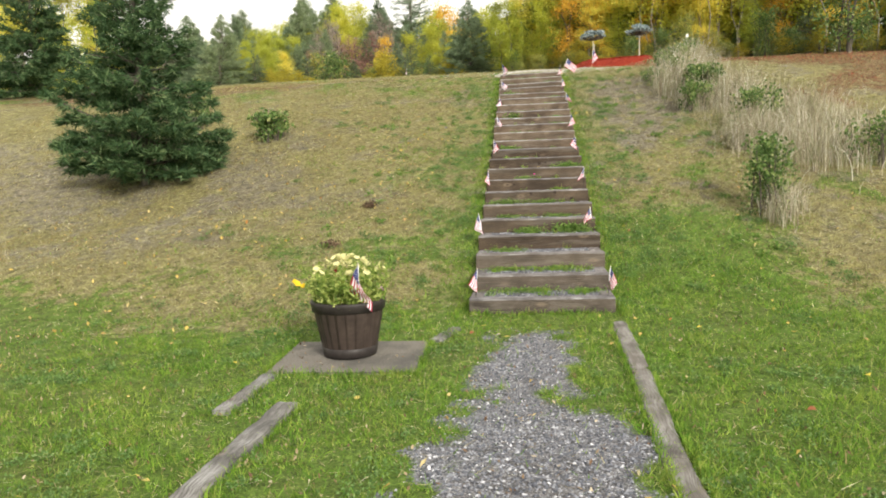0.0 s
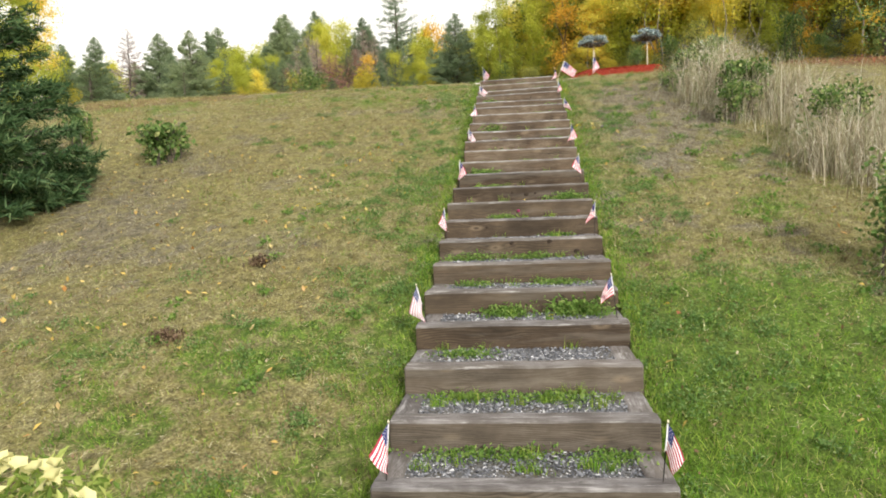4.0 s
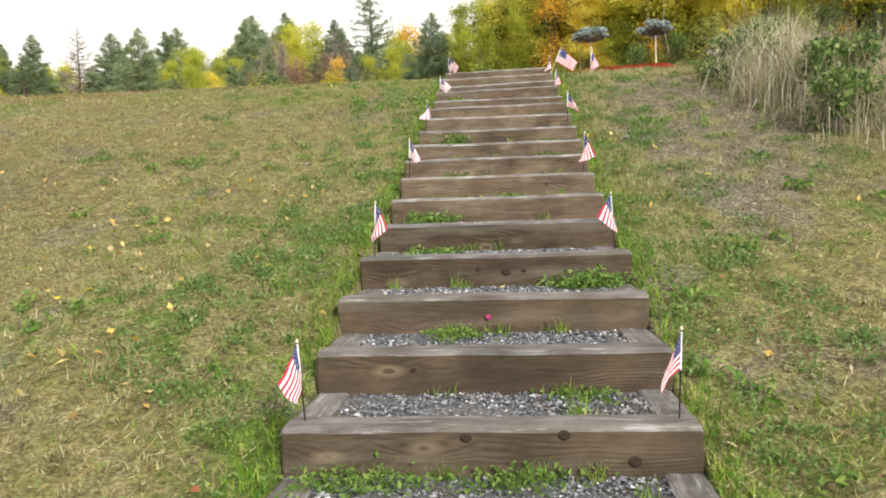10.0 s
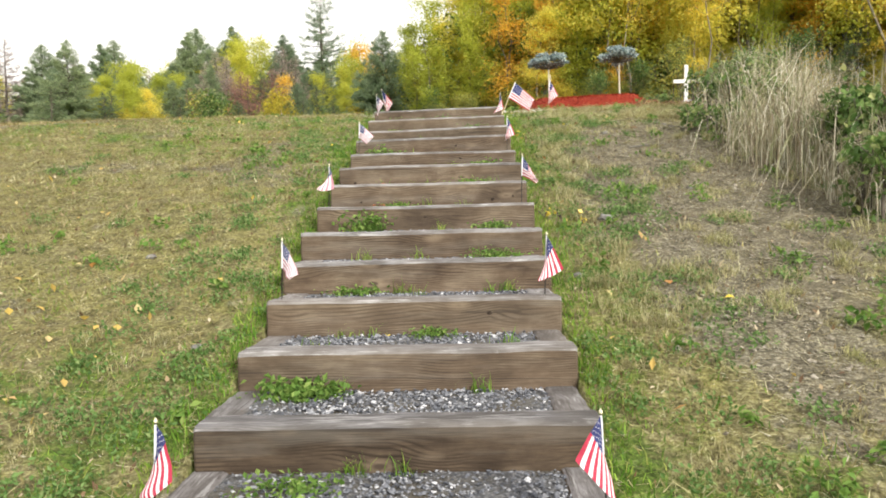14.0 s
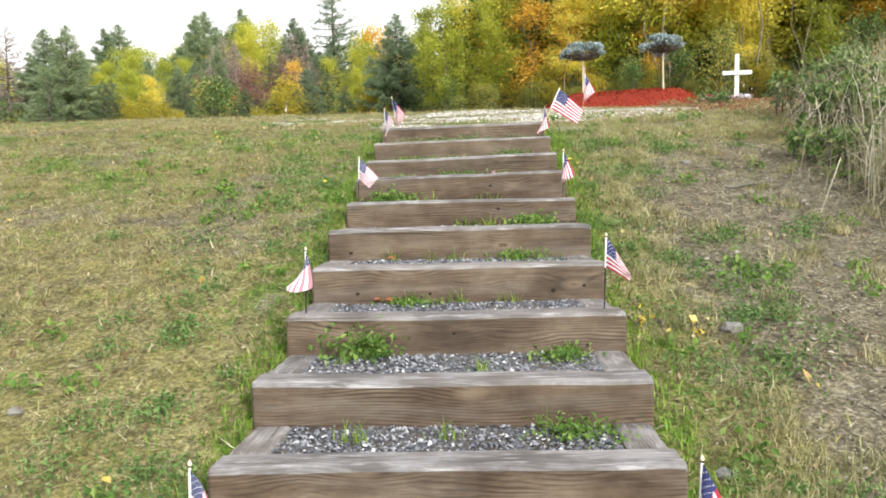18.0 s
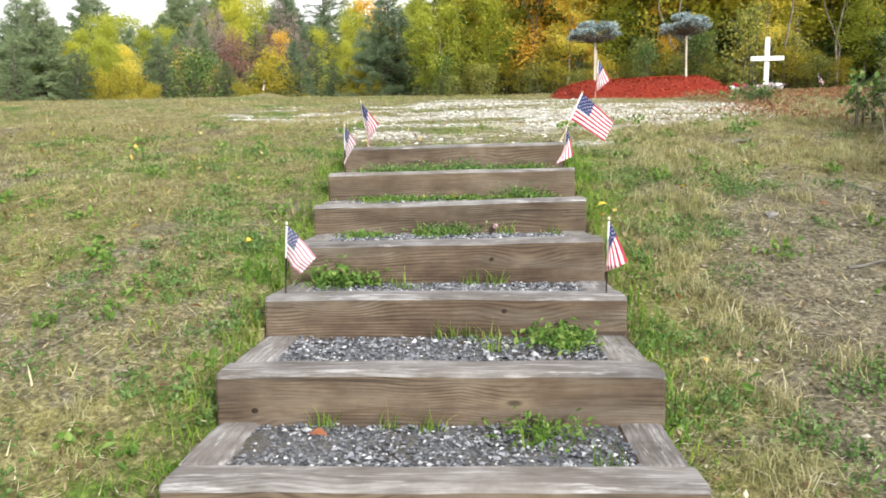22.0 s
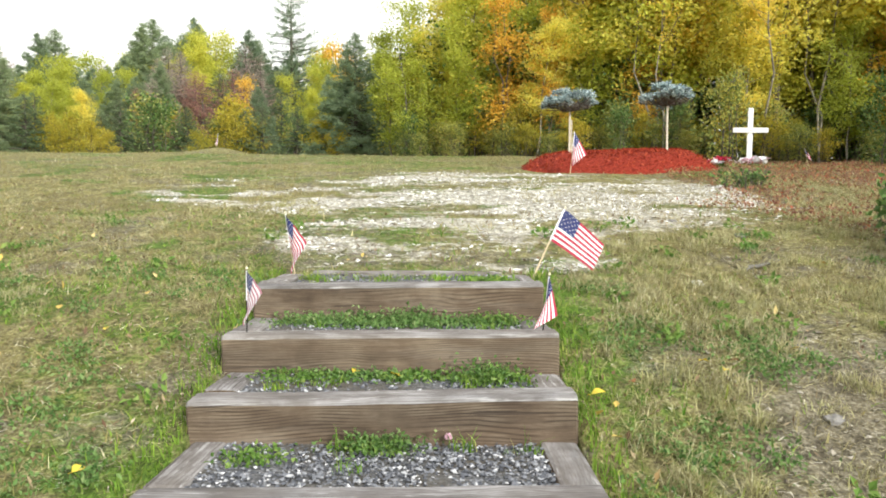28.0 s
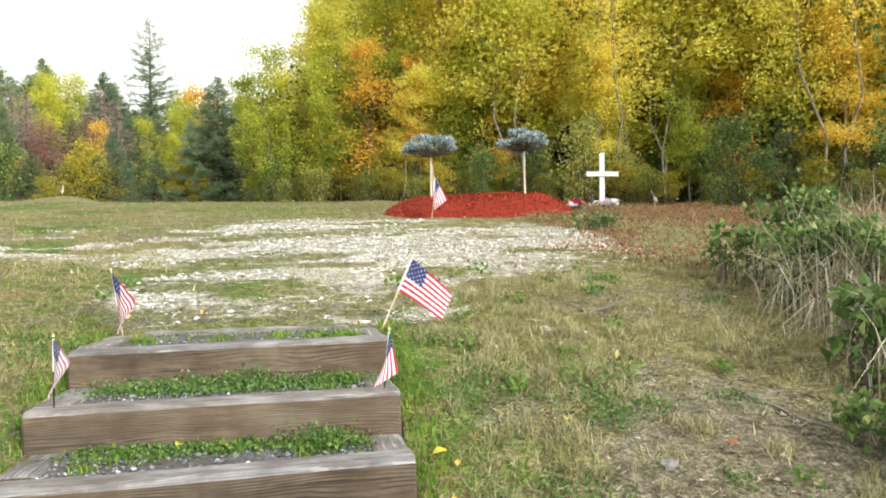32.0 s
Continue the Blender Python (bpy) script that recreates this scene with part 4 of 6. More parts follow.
# ---- stick flags ----
def stick_flag(place, tall, hoist, fly, upper, lower, fold, lean=(0, 0), seed=0, label="", group="", pale=False, faded=False, turn_in=1.0):
    """A small striped flag on a stick: 13 stripes, a starred canton. upper and lower: each hem's way (degrees below the horizontal, 0 towards +x) and share of the fly."""
    r = np.random.default_rng(seed)
    x, y, z = place
    ob = thing("stick_flag", label, "flag", group, pose(x, y, z, lean[0], lean[1], 0))
    v, f = tube([[0, 0, -0.05], [0, 0, tall * 0.5], [0, 0, tall]], 0.0032 if tall < 0.4 else 0.005, 6)
    rod = part("stick", mesh_of("stick", v, f, M_WOODSTICK if pale else M_STICK), ob)
    v, f = lathe([(0.0, -0.004), (0.005, 0.0), (0.0055, 0.005), (0.0025, 0.010), (0.0, 0.014)], 8)
    tip = part("tip", mesh_of("tip", v, f, M_GOLD), rod, "pale gilt tip")
    tip.location = (0, 0, tall)
    v, f = tube([[0, 0, tall - 0.006 - hoist], [0, 0, tall - 0.006]], 0.0036 if tall < 0.4 else 0.0058, 6)
    part("sleeve", mesh_of("sleeve", v, f, M_CLOTH), ob, "white hoist sleeve")
    nu, nv = 20, 13
    u, w = np.meshgrid(np.linspace(0, 1, nu + 1), np.linspace(0, 1, nv + 1), indexing="ij")
    phase = r.uniform(0, 6.28)
    # the upper and the lower hem hang each in its own direction; the cloth fans out between them
    (a0, f0), (a1, f1) = upper, lower
    ang, far_ = radians(a0 - lean[1]) + radians(a1 - a0) * w, f0 + (f1 - f0) * w
    deep_ = np.sqrt(np.clip(1 - np.minimum(far_, 1) ** 2, 0, 1)) * turn_in
    sway = fold * hoist * (np.sin(u * 5.0 + phase + w * 2.2) + 0.45 * np.sin(u * 10 + w * 4 + phase)) * u ** 0.6
    sag = 1 - 0.12 * np.sin(math.pi * u) * fold
    X = np.cos(ang) * far_ * u * fly
    Y = sway - deep_ * u * fly * 0.5
    Z = tall - 0.006 - w * hoist * sag - np.sin(ang) * far_ * fly * u ** 1.15
    X = X + 0.22 * sway * np.sin(ang)
    P = np.stack([X, Y, Z], -1)
    i, j = np.meshgrid(np.arange(nu), np.arange(nv), indexing="ij")
    k = nv + 1
    q = np.stack([i * k + j, (i + 1) * k + j, (i + 1) * k + j + 1, i * k + j + 1], -1).reshape(-1, 4)
    idx = np.where((i < 8) & (j < 7), 2, np.where(j % 2 == 0, 0, 1)).ravel()
    sheet = part("cloth", mesh_of("cloth", P, q, [M_FADEDRED, M_CLOTH, M_FADEDBLUE] if faded else [M_RED, M_CLOTH, M_NAVY], idx), ob, "red and white striped cloth with a starred blue canton")
    sv, sf = [], []
    du, dv = np.gradient(P, axis=0), np.gradient(P, axis=1)
    nrm = np.cross(du, dv)
    nrm /= np.linalg.norm(nrm, axis=-1)[..., None] + 1e-9
    for a_ in range(8):
        for b_ in range(7):
            if (a_ + b_) % 2:
                continue
            c = (P[a_, b_] + P[a_ + 1, b_ + 1]) / 2
            for sgn in (-1, 1):
                o = c + sgn * nrm[a_, b_] * 0.0012
                n0 = len(sv)
                sv += [o - 0.27 * du[a_, b_], o - 0.27 * dv[a_, b_], o + 0.27 * du[a_, b_], o + 0.27 * dv[a_, b_]]
                sf.append([n0, n0 + 1, n0 + 2, n0 + 3])
    part("stars", mesh_of("stars", np.array(sv), np.array(sf), M_CLOTH, smooth=False), sheet, "white stars")
    return ob


# step number, side, lean, upper hem, lower hem, fold, stick height, faded
FLAGS = [
    (1, -1, 4, (122, 0.8), (78, 0.45), 0.16, 0.27, False), (1, 1, 5, (66, 0.75), (80, 0.45), 0.2, 0.27, False),
    (4, -1, -14, (106, 0.95), (80, 0.6), 0.12, 0.26, True), (4, 1, -6, (122, 0.7), (150, 0.55), 0.2, 0.29, False),
    (7, -1, -3, (112, 0.62), (66, 0.36), 0.2, 0.27, False), (7, 1, 2, (117, 0.72), (148, 0.5), 0.2, 0.29, False),
    (10, -1, 2, (60, 0.82), (98, 0.42), 0.16, 0.28, False), (10, 1, -3, (127, 0.70), (74, 0.34), 0.2, 0.29, False),
    (13, -1, 2, (61, 0.92), (42, 0.38), 0.14, 0.28, True), (13, 1, 3, (66, 0.9), (118, 0.5), 0.16, 0.28, False),
    (16, -1, 2, (74, 0.8), (165, 0.30), 0.12, 0.27, True), (16, 1, 2, (60, 0.92), (32, 0.5), 0.18, 0.30, False),
    (19, -1, 2, (43, 0.92), (41, 0.45), 0.14, 0.27, True), (19, 1, 1, (66, 0.82), (112, 0.36), 0.2, 0.28, False),
    (22, -1, 0, (48, 0.62), (80, 0.5), 0.16, 0.255, True), (22, 1, 6, (80, 0.85), (124, 0.55), 0.12, 0.24, False),
]
for s, (k, side, tip_over, upper, lower, fold, tall, faded) in enumerate(FLAGS):
    stick_flag((side * (HALF - 0.065), STEP_Y[k - 1] + 0.085, STEP_TOP[k - 1] - 0.004), tall, 0.125, 0.19, upper, lower, fold, ((s * 5 % 3 - 1) * 2.0, tip_over), 100 + s,
               "faded striped flag on a black stick beside a step" if faded else "small striped flag on a black stick beside a step", "flags along the steps", False, faded)
stick_flag((-0.62, 11.45, float(land(-0.62, 11.45))), 0.37, 0.18, 0.25, (52, 0.8), (74, 0.6), 0.18, (0, -9), 140, "striped flag on a leaning stick beside the top step", "flags along the steps", True)
stick_flag((0.70, 11.45, float(land(0.70, 11.45))), 0.43, 0.19, 0.30, (42, 0.97), (36, 0.92), 0.10, (0, 24), 141, "broad striped flag on a leaning stick beside the top step", "flags along the steps", True)
stick_flag((1.93, 17.6, float(land(1.93, 17.6))), 0.56, 0.25, 0.36, (62, 0.95), (98, 0.6), 0.16, (0, 5), 142, "striped flag on a pale stick before the red mulch bed", "", True)
stick_flag((-1.385, -1.50, 0.345), 0.35, 0.15, 0.24, (114, 1.0), (64, 0.95), 0.26, (8, 2), 143, "crumpled striped flag stuck into the flower barrel", turn_in=0.4)
stick_flag((-5.2, 25.4, float(land(-5.2, 25.4))), 0.34, 0.2, 0.26, (100, 0.9), (70, 0.5), 0.2, (0, 5), 144, "small faded flag on a grassy mound far off", "", True, True)
stick_flag((6.0, 19.3, float(land(6.0, 19.3))), 0.30, 0.12, 0.18, (60, 0.8), (70, 0.4), 0.2, (0, -14), 145, "small striped flag among low heath", "", True)


# ---- memorial bed on the crest ----
def mound(cx, cy, rx, ry, high, yaw, seed):
    m, n = 60, 30
    U, V = np.meshgrid(np.linspace(-1.08, 1.08, m), np.linspace(-1.08, 1.08, n), indexing="xy")
    a = radians(yaw)
    X = cx + U * rx * math.cos(a) - V * ry * math.sin(a)
    Y = cy + U * rx * math.sin(a) + V * ry * math.cos(a)
    r = (np.abs(U) ** 2.6 + np.abs(V) ** 2.2) + (clouded(X, Y, 0.6, seed) - 0.5) * 0.35
    Z = land(X, Y) + high * step01(r, 1.0, 0.15) ** 0.8 * (0.82 + 0.36 * clouded(X, Y, 0.9, seed + 3)) - 0.03 * step01(r, 0.9, 1.0)
    i, j = np.meshgrid(np.arange(n - 1), np.arange(m - 1), indexing="ij")
    q = np.stack([i * m + j, i * m + j + 1, (i + 1) * m + j + 1, (i + 1) * m + j], -1).reshape(-1, 4)
    q = q[(r.ravel()[q] < 1.0).any(1)]
    return X, Y, Z, r, q


rng = np.random.default_rng(31)
X, Y, Z, r, q = mound(2.88, 18.75, 1.52, 1.0, 0.265, 6, 51)
bed = thing("mulch_bed", "mounded bed of bright red wood mulch", "mulch bed")
part("bed", mesh_of("bed", np.stack([X, Y, Z], -1), q, M_MULCHBED), bed)
sel = np.argwhere(r < 0.97)
pick = sel[rng.integers(0, len(sel), 5200)]
cx, cy, cz = X[tuple(pick.T)], Y[tuple(pick.T)], Z[tuple(pick.T)]
v, f = leaves(rng, np.stack([cx + rng.normal(0, 0.03, 5200), cy + rng.normal(0, 0.03, 5200), cz + 0.008], -1), rng.uniform(0.025, 0.07, 5200), rng.uniform(0.01, 0.022, 5200), 0.8)
tagged(part("chip_layer", mesh_of("chip_layer", v, f, M_MULCH, smooth=False), bed), kind="stuff")


def box(name, sx, sy, sz, bevel, m, place):
    b = bmesh.new()
    bmesh.ops.create_cube(b, size=1.0, matrix=place @ Matrix.Diagonal((sx, sy, sz, 1)))
    bmesh.ops.bevel(b, geom=b.edges[:], offset=bevel, segments=2, affect="EDGES")
    me = bpy.data.meshes.new(name)
    b.to_mesh(me)
    b.free()
    me.materials.append(m)
    return me


CX, CY = 5.30, 19.95
CZ = float(land(CX, CY)) - 0.12
cross = thing("memorial_cross", "plain white painted wooden cross standing in the ground", "cross", place=pose(CX, CY, CZ, 0, 0.8, -8))
part("upright", box("upright", 0.082, 0.05, 1.22, 0.005, M_WHITE, pose(0, 0, 0.47)), cross)
part("crossbar", box("crossbar", 0.56, 0.045, 0.080, 0.005, M_WHITE, pose(0, -0.032, 0.71)), cross)
v, f = lathe([(0.0, 0.006), (0.009, 0.005), (0.011, 0.0)], 10)
bolt = part("bolt", mesh_of("bolt", v, f, M_BAND), cross, "dark bolt head")
bolt.matrix_basis = pose(0, -0.0545, 0.71, 90, 0, 0)


def bouquet(x, y, wide, cols, seed, label):
    r = np.random.default_rng(seed)
    ob = thing("flower_spray", label, "flowers", "flowers at the cross", pose(x, y, float(land(x, y))))
    n = 90
    v, f = leaves(r, np.stack([r.normal(0, wide * 0.45, n), r.normal(0, 0.05, n), np.abs(r.normal(0.03, 0.02, n))], -1), 0.06, 0.03)
    tagged(part("greenery", mesh_of("greenery", v, f, M_BUSH, smooth=False), ob), kind="stuff")
    for name, m, count in cols:
        made = []
        for i in range(count):
            flower(r, np.array([r.uniform(-wide, wide), r.normal(0, 0.05), 0.06 + r.uniform(0, 0.07)]), r.uniform(0.045, 0.07), m, made)
        part(name, mesh_of(name, *join(*made), m), ob)


bouquet(5.27, 19.75, 0.26, [("white_flowers", M_CLOTH, 22), ("pink_flowers", M_PINK, 16)], 1, "spray of white and pink flowers at the foot of the cross")
bouquet(4.62, 19.45, 0.17, [("crimson_flowers", M_CRIMSON, 16), ("white_flowers", M_CLOTH, 8)], 2, "spray of crimson and white artificial flowers beside the mulch")


def needle_tufts(rng, ends, dirs, size, per=9, fat=0.22):
    """Tufts of needles round twig ends, as thin triangles."""
    n = len(ends)
    e, d = np.repeat(ends, per, 0), np.repeat(dirs, per, 0)
    w = d + rng.normal(scale=0.65, size=d.shape)
    w /= np.linalg.norm(w, axis=1)[:, None]
    s = np.cross(w, rng.normal(size=w.shape))
    s /= np.linalg.norm(s, axis=1)[:, None] + 1e-9
    L = np.repeat(np.broadcast_to(size, n), per) * rng.uniform(0.7, 1.3, n * per)
    b = e - d * (L * rng.uniform(0.0, 0.6, n * per))[:, None]
    v = np.stack([b - s * (L * fat / 2)[:, None], b + s * (L * fat / 2)[:, None], b + w * L[:, None]], 1)
    return v.reshape(-1, 3), np.arange(n * per * 3).reshape(-1, 3)


def standard_spruce(x, y, z, stem, wide, seed, tilt):
    """A dwarf blue spruce grafted high on a bare pale stem, with a broad flat crown."""
    r = np.random.default_rng(seed)
    ob = thing("standard_spruce", "dwarf blue spruce grafted on a bare pale stem in mulch", "tree", "grafted spruces", pose(x, y, z, 0, tilt, seed * 40))
    st = [tube([[0, 0, -0.1], [0.005, 0.004, stem * 0.5], [0, 0, stem]], [0.018, 0.016, 0.014], 8)]
    st.append(tube([[0.055, 0, -0.1], [0.055, 0.01, stem * 0.8]], 0.009, 6))
    part("stem", mesh_of("stem", *join(*st), M_STEM), ob, "bare pale stem with a stake")
    boughs, ends, dirs = [], [], []
    for i in range(15):
        a, lift = i * 2.4 + r.normal(0, 0.3), [0.02, 0.11, 0.20][i % 3] + r.normal(0, 0.035)
        L = wide * [0.95, 0.72, 0.40][i % 3] * r.uniform(0.85, 1.1)
        tip = np.array([math.cos(a) * L, math.sin(a) * L, stem + lift])
        boughs.append(tube([[0, 0, stem - 0.02], tip * [0.5, 0.5, 0] + [0, 0, stem + lift * 0.4], tip], [0.012, 0.008, 0.004], 5))
        n = 62
        pr, pa = np.sqrt(r.uniform(0, 1, n)) * wide * 0.26 * r.uniform(0.75, 1.25), r.uniform(0, 6.28, n)
        pad = np.stack([pr * np.cos(pa), pr * np.sin(pa), 0.08 * (1 - (pr / (wide * 0.4)) ** 2) + r.normal(0, 0.015, n)], -1)
        ends.append(tip * [0.85, 0.85, 1] + pad)
        dirs.append(np.stack([np.cos(pa) * 0.7 + math.cos(a) * 0.4, np.sin(pa) * 0.7 + math.sin(a) * 0.4, np.full(n, 0.55)], -1))
    # dark core of bark-coloured slivers, added to put shade under the crown
    n = 420
    cr, ca = np.sqrt(r.uniform(0, 1, n)) * wide * 0.72, r.uniform(0, 6.28, n)
    v, f = leaves(r, np.stack([cr * np.cos(ca), cr * np.sin(ca), stem + 0.02 + 0.05 * (cr / wide) + r.normal(0, 0.02, n)], -1), 0.09, 0.012)
    tagged(part("inner_twig_mat", mesh_of("inner_twig_mat", v, f, M_BARK, smooth=False), ob, "dark mat added as shade under the crown"), kind="stuff")
    ends, dirs = np.concatenate(ends), np.concatenate(dirs)
    part("branch_frame", mesh_of("branch_frame", *join(*boughs), M_BARK), ob)
    v, f = needle_tufts(r, ends, dirs, 0.05, 10, 0.2)
    part("needles", mesh_of("needles", v, f, M_BLUE, smooth=False), ob, "blue grey needles")


standard_spruce(2.07, 18.55, float(land(2.07, 18.55)) + 0.2, 0.69, 0.45, 1, 0)
standard_spruce(3.55, 18.65, float(land(3.55, 18.65)) + 0.2, 0.755, 0.43, 2, 3)


# ---- trees ----
def conifer_meshes(seed, high, wide, boughs, per, tuft, open_=0.0, bare=0.05, fat=0.28, rise=0.0, skirt=0.62, power=0.85, tipped=0.02):
    """Trunk and needle crown of a conifer: whorls of drooping boughs that shorten upwards."""
    r = np.random.default_rng(seed)
    trunk = tube([[0, 0, -0.2], [0.02, 0.01, high * 0.5], [0, 0, high]], [0.016 * high, 0.009 * high, 0.004], 7)
    limbs, ends, dirs, sizes = [trunk], [], [], []
    for i in range(boughs):
        u = bare + (1 - bare) * (i + r.random()) / boughs
        z = u * high
        a = r.uniform(0, 6.28)
        L = wide * (1 - u) ** power * min(1.0, skirt + 2.2 * u) * r.uniform(0.78, 1.06) + tipped * high
        if open_ and r.random() < open_:
            L *= r.uniform(0.25, 0.6)
        out = np.array([math.cos(a), math.sin(a), 0])
        lift = -0.18 + rise + 0.55 * u + r.normal(0, 0.06 + 0.5 * rise)
        tip = np.array([0, 0, z]) + out * L + [0, 0, L * lift]
        mid = np.array([0, 0, z]) + out * L * 0.55 + [0, 0, L * lift * 0.4]
        if L > 0.12 * wide:
            limbs.append(tube([[0, 0, z], mid, tip], [0.006 * high * (1 - u) + 0.004, 0.004 * high * (1 - u) + 0.003, 0.002], 4))
        side = np.array([-out[1], out[0], 0])
        k = max(2, int(per * (0.15 + 0.2 * (1 - u) + L / wide)))
        t = np.sqrt(r.uniform(0.04, 1, k))
        base = np.where(t[:, None] < 0.55, np.array([0, 0, z]) + (mid - [0, 0, z]) * (t / 0.55)[:, None], mid + (tip - mid) * ((t - 0.55) / 0.45)[:, None])
        off = r.uniform(-1, 1, k) * L * 0.42 * (1.05 - t)
        ends.append(base + side * off[:, None] + r.normal(0, 0.02 * wide, (k, 3)) - [0, 0, 1] * (np.abs(off) * 0.25)[:, None])
        dirs.append(out * 0.8 + side * np.sign(off)[:, None] * 0.7 + [0, 0, 0.15])
        sizes.append(np.full(k, tuft * (0.28 + 0.72 * (1 - u) ** 0.6)))
    ends, dirs = np.concatenate(ends), np.concatenate(dirs)
    dirs /= np.linalg.norm(dirs, axis=1)[:, None]
    v, f = needle_tufts(r, ends, dirs, np.concatenate(sizes), 6, fat)
    return join(*limbs), (v, f)


def conifer(name, label, meshes, needles, place, group=""):
    ob = thing(name, label, "tree", group, place)
    part("trunk", mesh_of("trunk", *meshes[0], M_BARK), ob)
    part("crown", mesh_of("crown", *meshes[1], needles, smooth=False), ob)
    return ob


def broadleaf_meshes(seed, high, wide, trunk_r, n_leaves, size, low=0.25, stems=1):
    """A slender tree: a leaning trunk, rising limbs, twigs, and leaves in loose clumps along them."""
    r = np.random.default_rng(seed)
    wood, anchors = [], []
    for s in range(stems):
        lean = r.normal(0, 0.05 * high, 2)
        foot = r.normal(0, 0.12 * (stems > 1), 2)
        pts = np.array([[foot[0] + lean[0] * t ** 1.5 + r.normal(0, 0.012 * high) * (t > 0), foot[1] + lean[1] * t ** 1.5 + r.normal(0, 0.012 * high) * (t > 0), -0.2 * (t == 0) + high * t] for t in np.linspace(0, 1, 7)])
        wood.append(tube(pts, np.linspace(trunk_r, trunk_r * 0.15, 7), 6))
        for i in range(int(26 / stems) + 4):
            t = low + (1 - low) * r.random()
            p = np.array([np.interp(t, np.linspace(0, 1, 7), pts[:, c]) for c in range(3)])
            a, L = r.uniform(0, 6.28), wide * (1.15 - t) ** 0.6 * r.uniform(0.45, 1.05) * min(1.0, 0.4 + t * 1.2)
            q1 = p + np.array([math.cos(a), math.sin(a), 0.55]) * L * 0.5
            q2 = p + np.array([math.cos(a), math.sin(a), 0.8]) * L
            wood.append(tube([p, q1, q2], [trunk_r * 0.28, trunk_r * 0.16, 0.004], 4))
            for t2 in r.uniform(0.3, 1.05, 6):
                anchors.append(p + (q2 - p) * t2 + r.normal(0, 0.10 * wide, 3))
        for t in np.linspace(0.75, 1, 5):
            anchors.append(np.array([np.interp(t, np.linspace(0, 1, 7), pts[:, c]) for c in range(3)]))
    anchors = np.array(anchors)
    pick = anchors[r.integers(0, len(anchors), n_leaves)]
    pos = pick + r.normal(0, 0.115 * wide, (n_leaves, 3))
    v, f = leaves(r, pos, r.uniform(0.7, 1.25, n_leaves) * size, r.uniform(0.7, 1.2, n_leaves) * size * 0.85, 0.1)
    return join(*wood), (v, f)


def broadleaf(name, label, meshes, bark, leaf, place, group="", category="tree"):
    ob = thing(name, label, category, group, place)
    part("trunk", mesh_of("trunk", *meshes[0], bark), ob)
    part("crown", mesh_of("crown", *meshes[1], leaf, smooth=False), ob)
    return ob


def planted(x, y, yaw=0.0, size=1.0, sink=0.0):
    m = pose(x, y, float(land(x, y)) - sink, 0, 0, yaw)
    return m @ Matrix.Scale(size, 4)


def plant_copy(ob, x, y, yaw, size, squeeze=1.0):
    """A copy of a plant at another place, with its own turn and size."""
    c = copy_thing(ob, pose(x, y, float(land(x, y)), 0, 0, yaw))
    c.scale = (size * squeeze, size * squeeze, size)
    return c


rng = np.random.default_rng(41)
# the near spruce beside the slope, and one behind it
conifer("spruce_tree", "full dark green spruce standing on the dry slope", conifer_meshes(61, 4.4, 1.72, 240, 70, 0.15, 0.12, 0.03, 0.15, 0.16, 0.60, 1.12), M_SPRUCE, planted(-6.45, 5.0))
conifer("spruce_tree", "young dark green spruce farther along the slope", conifer_meshes(62, 3.8, 1.55, 210, 54, 0.14, 0.12, 0.03, 0.17, 0.14, 0.62, 1.0), M_SPRUCE, planted(-13.4, 12.6, 50))

# moulds of the forest trees; each stands in the forest itself
firs = [conifer("fir_tree", "grey-green fir in the far forest edge", conifer_meshes(70 + i, 6.0, 1.8 + 0.3 * i, 270, 52, 0.19, 0.12, 0.03, 0.18, 0.08, 0.62, 0.85, 0.004), M_FIR, planted(*p), "forest firs") for i, p in enumerate([(-28.2, 41.9), (-23.3, 46.2), (-10.4, 57.8)])]
darks = [conifer("young_fir", "small dark fir before the forest edge", conifer_meshes(80 + i, 3.0, 1.05 + 0.2 * i, 190, 20, 0.10, 0.1, 0.02, 0.18, 0.05, 0.8), M_YOUNG, planted(*p), "young firs") for i, p in enumerate([(-15.9, 36.6), (-7.4, 39.2)])]
rust = conifer("browning_fir", "fir with rusty brown needles in the far forest edge", conifer_meshes(85, 6.0, 2.1, 190, 32, 0.17, 0.25, 0.04, 0.13, 0.12), M_RUST, planted(-12.4, 46.0, 0, 0.9), "browning firs")
pale = conifer("fading_larch", "thin fading larch with pale brown needles", conifer_meshes(86, 6.0, 1.9, 180, 28, 0.16, 0.3, 0.05, 0.12, 0.12), M_PALE, planted(-13.6, 47.4, 0, 1.1), "fading larches")
conifer("tall_pine", "tall open-crowned pine above the far forest", conifer_meshes(87, 12.8, 3.5, 200, 52, 0.30, 0.4, 0.15, 0.10, 0.08, 0.62, 0.66, 0.006), M_FIR, planted(-9.4, 55.4))
A_LABEL, O_LABEL, R_LABEL = "slender aspen in yellow autumn leaf at the forest edge", "slender tree with green leaves turning yellow", "small tree in orange autumn leaf"
aspens = [broadleaf("aspen_tree", A_LABEL, broadleaf_meshes(90 + i, 7.5, 1.5, 0.046, 6800, 0.085, 0.26), M_ASPENBARK, M_ASPEN, planted(*p), "aspens") for i, p in enumerate([(1.9, 26.6), (3.4, 25.2), (5.4, 24.2), (9.2, 22.6)])]
greens = [broadleaf("turning_tree", O_LABEL, broadleaf_meshes(95 + i, 6.5, 1.5, 0.044, 8200, 0.086, 0.14), M_ASPENBARK, M_OLIVE, planted(*p), "turning trees") for i, p in enumerate([(2.4, 26.4), (7.2, 23.4)])]
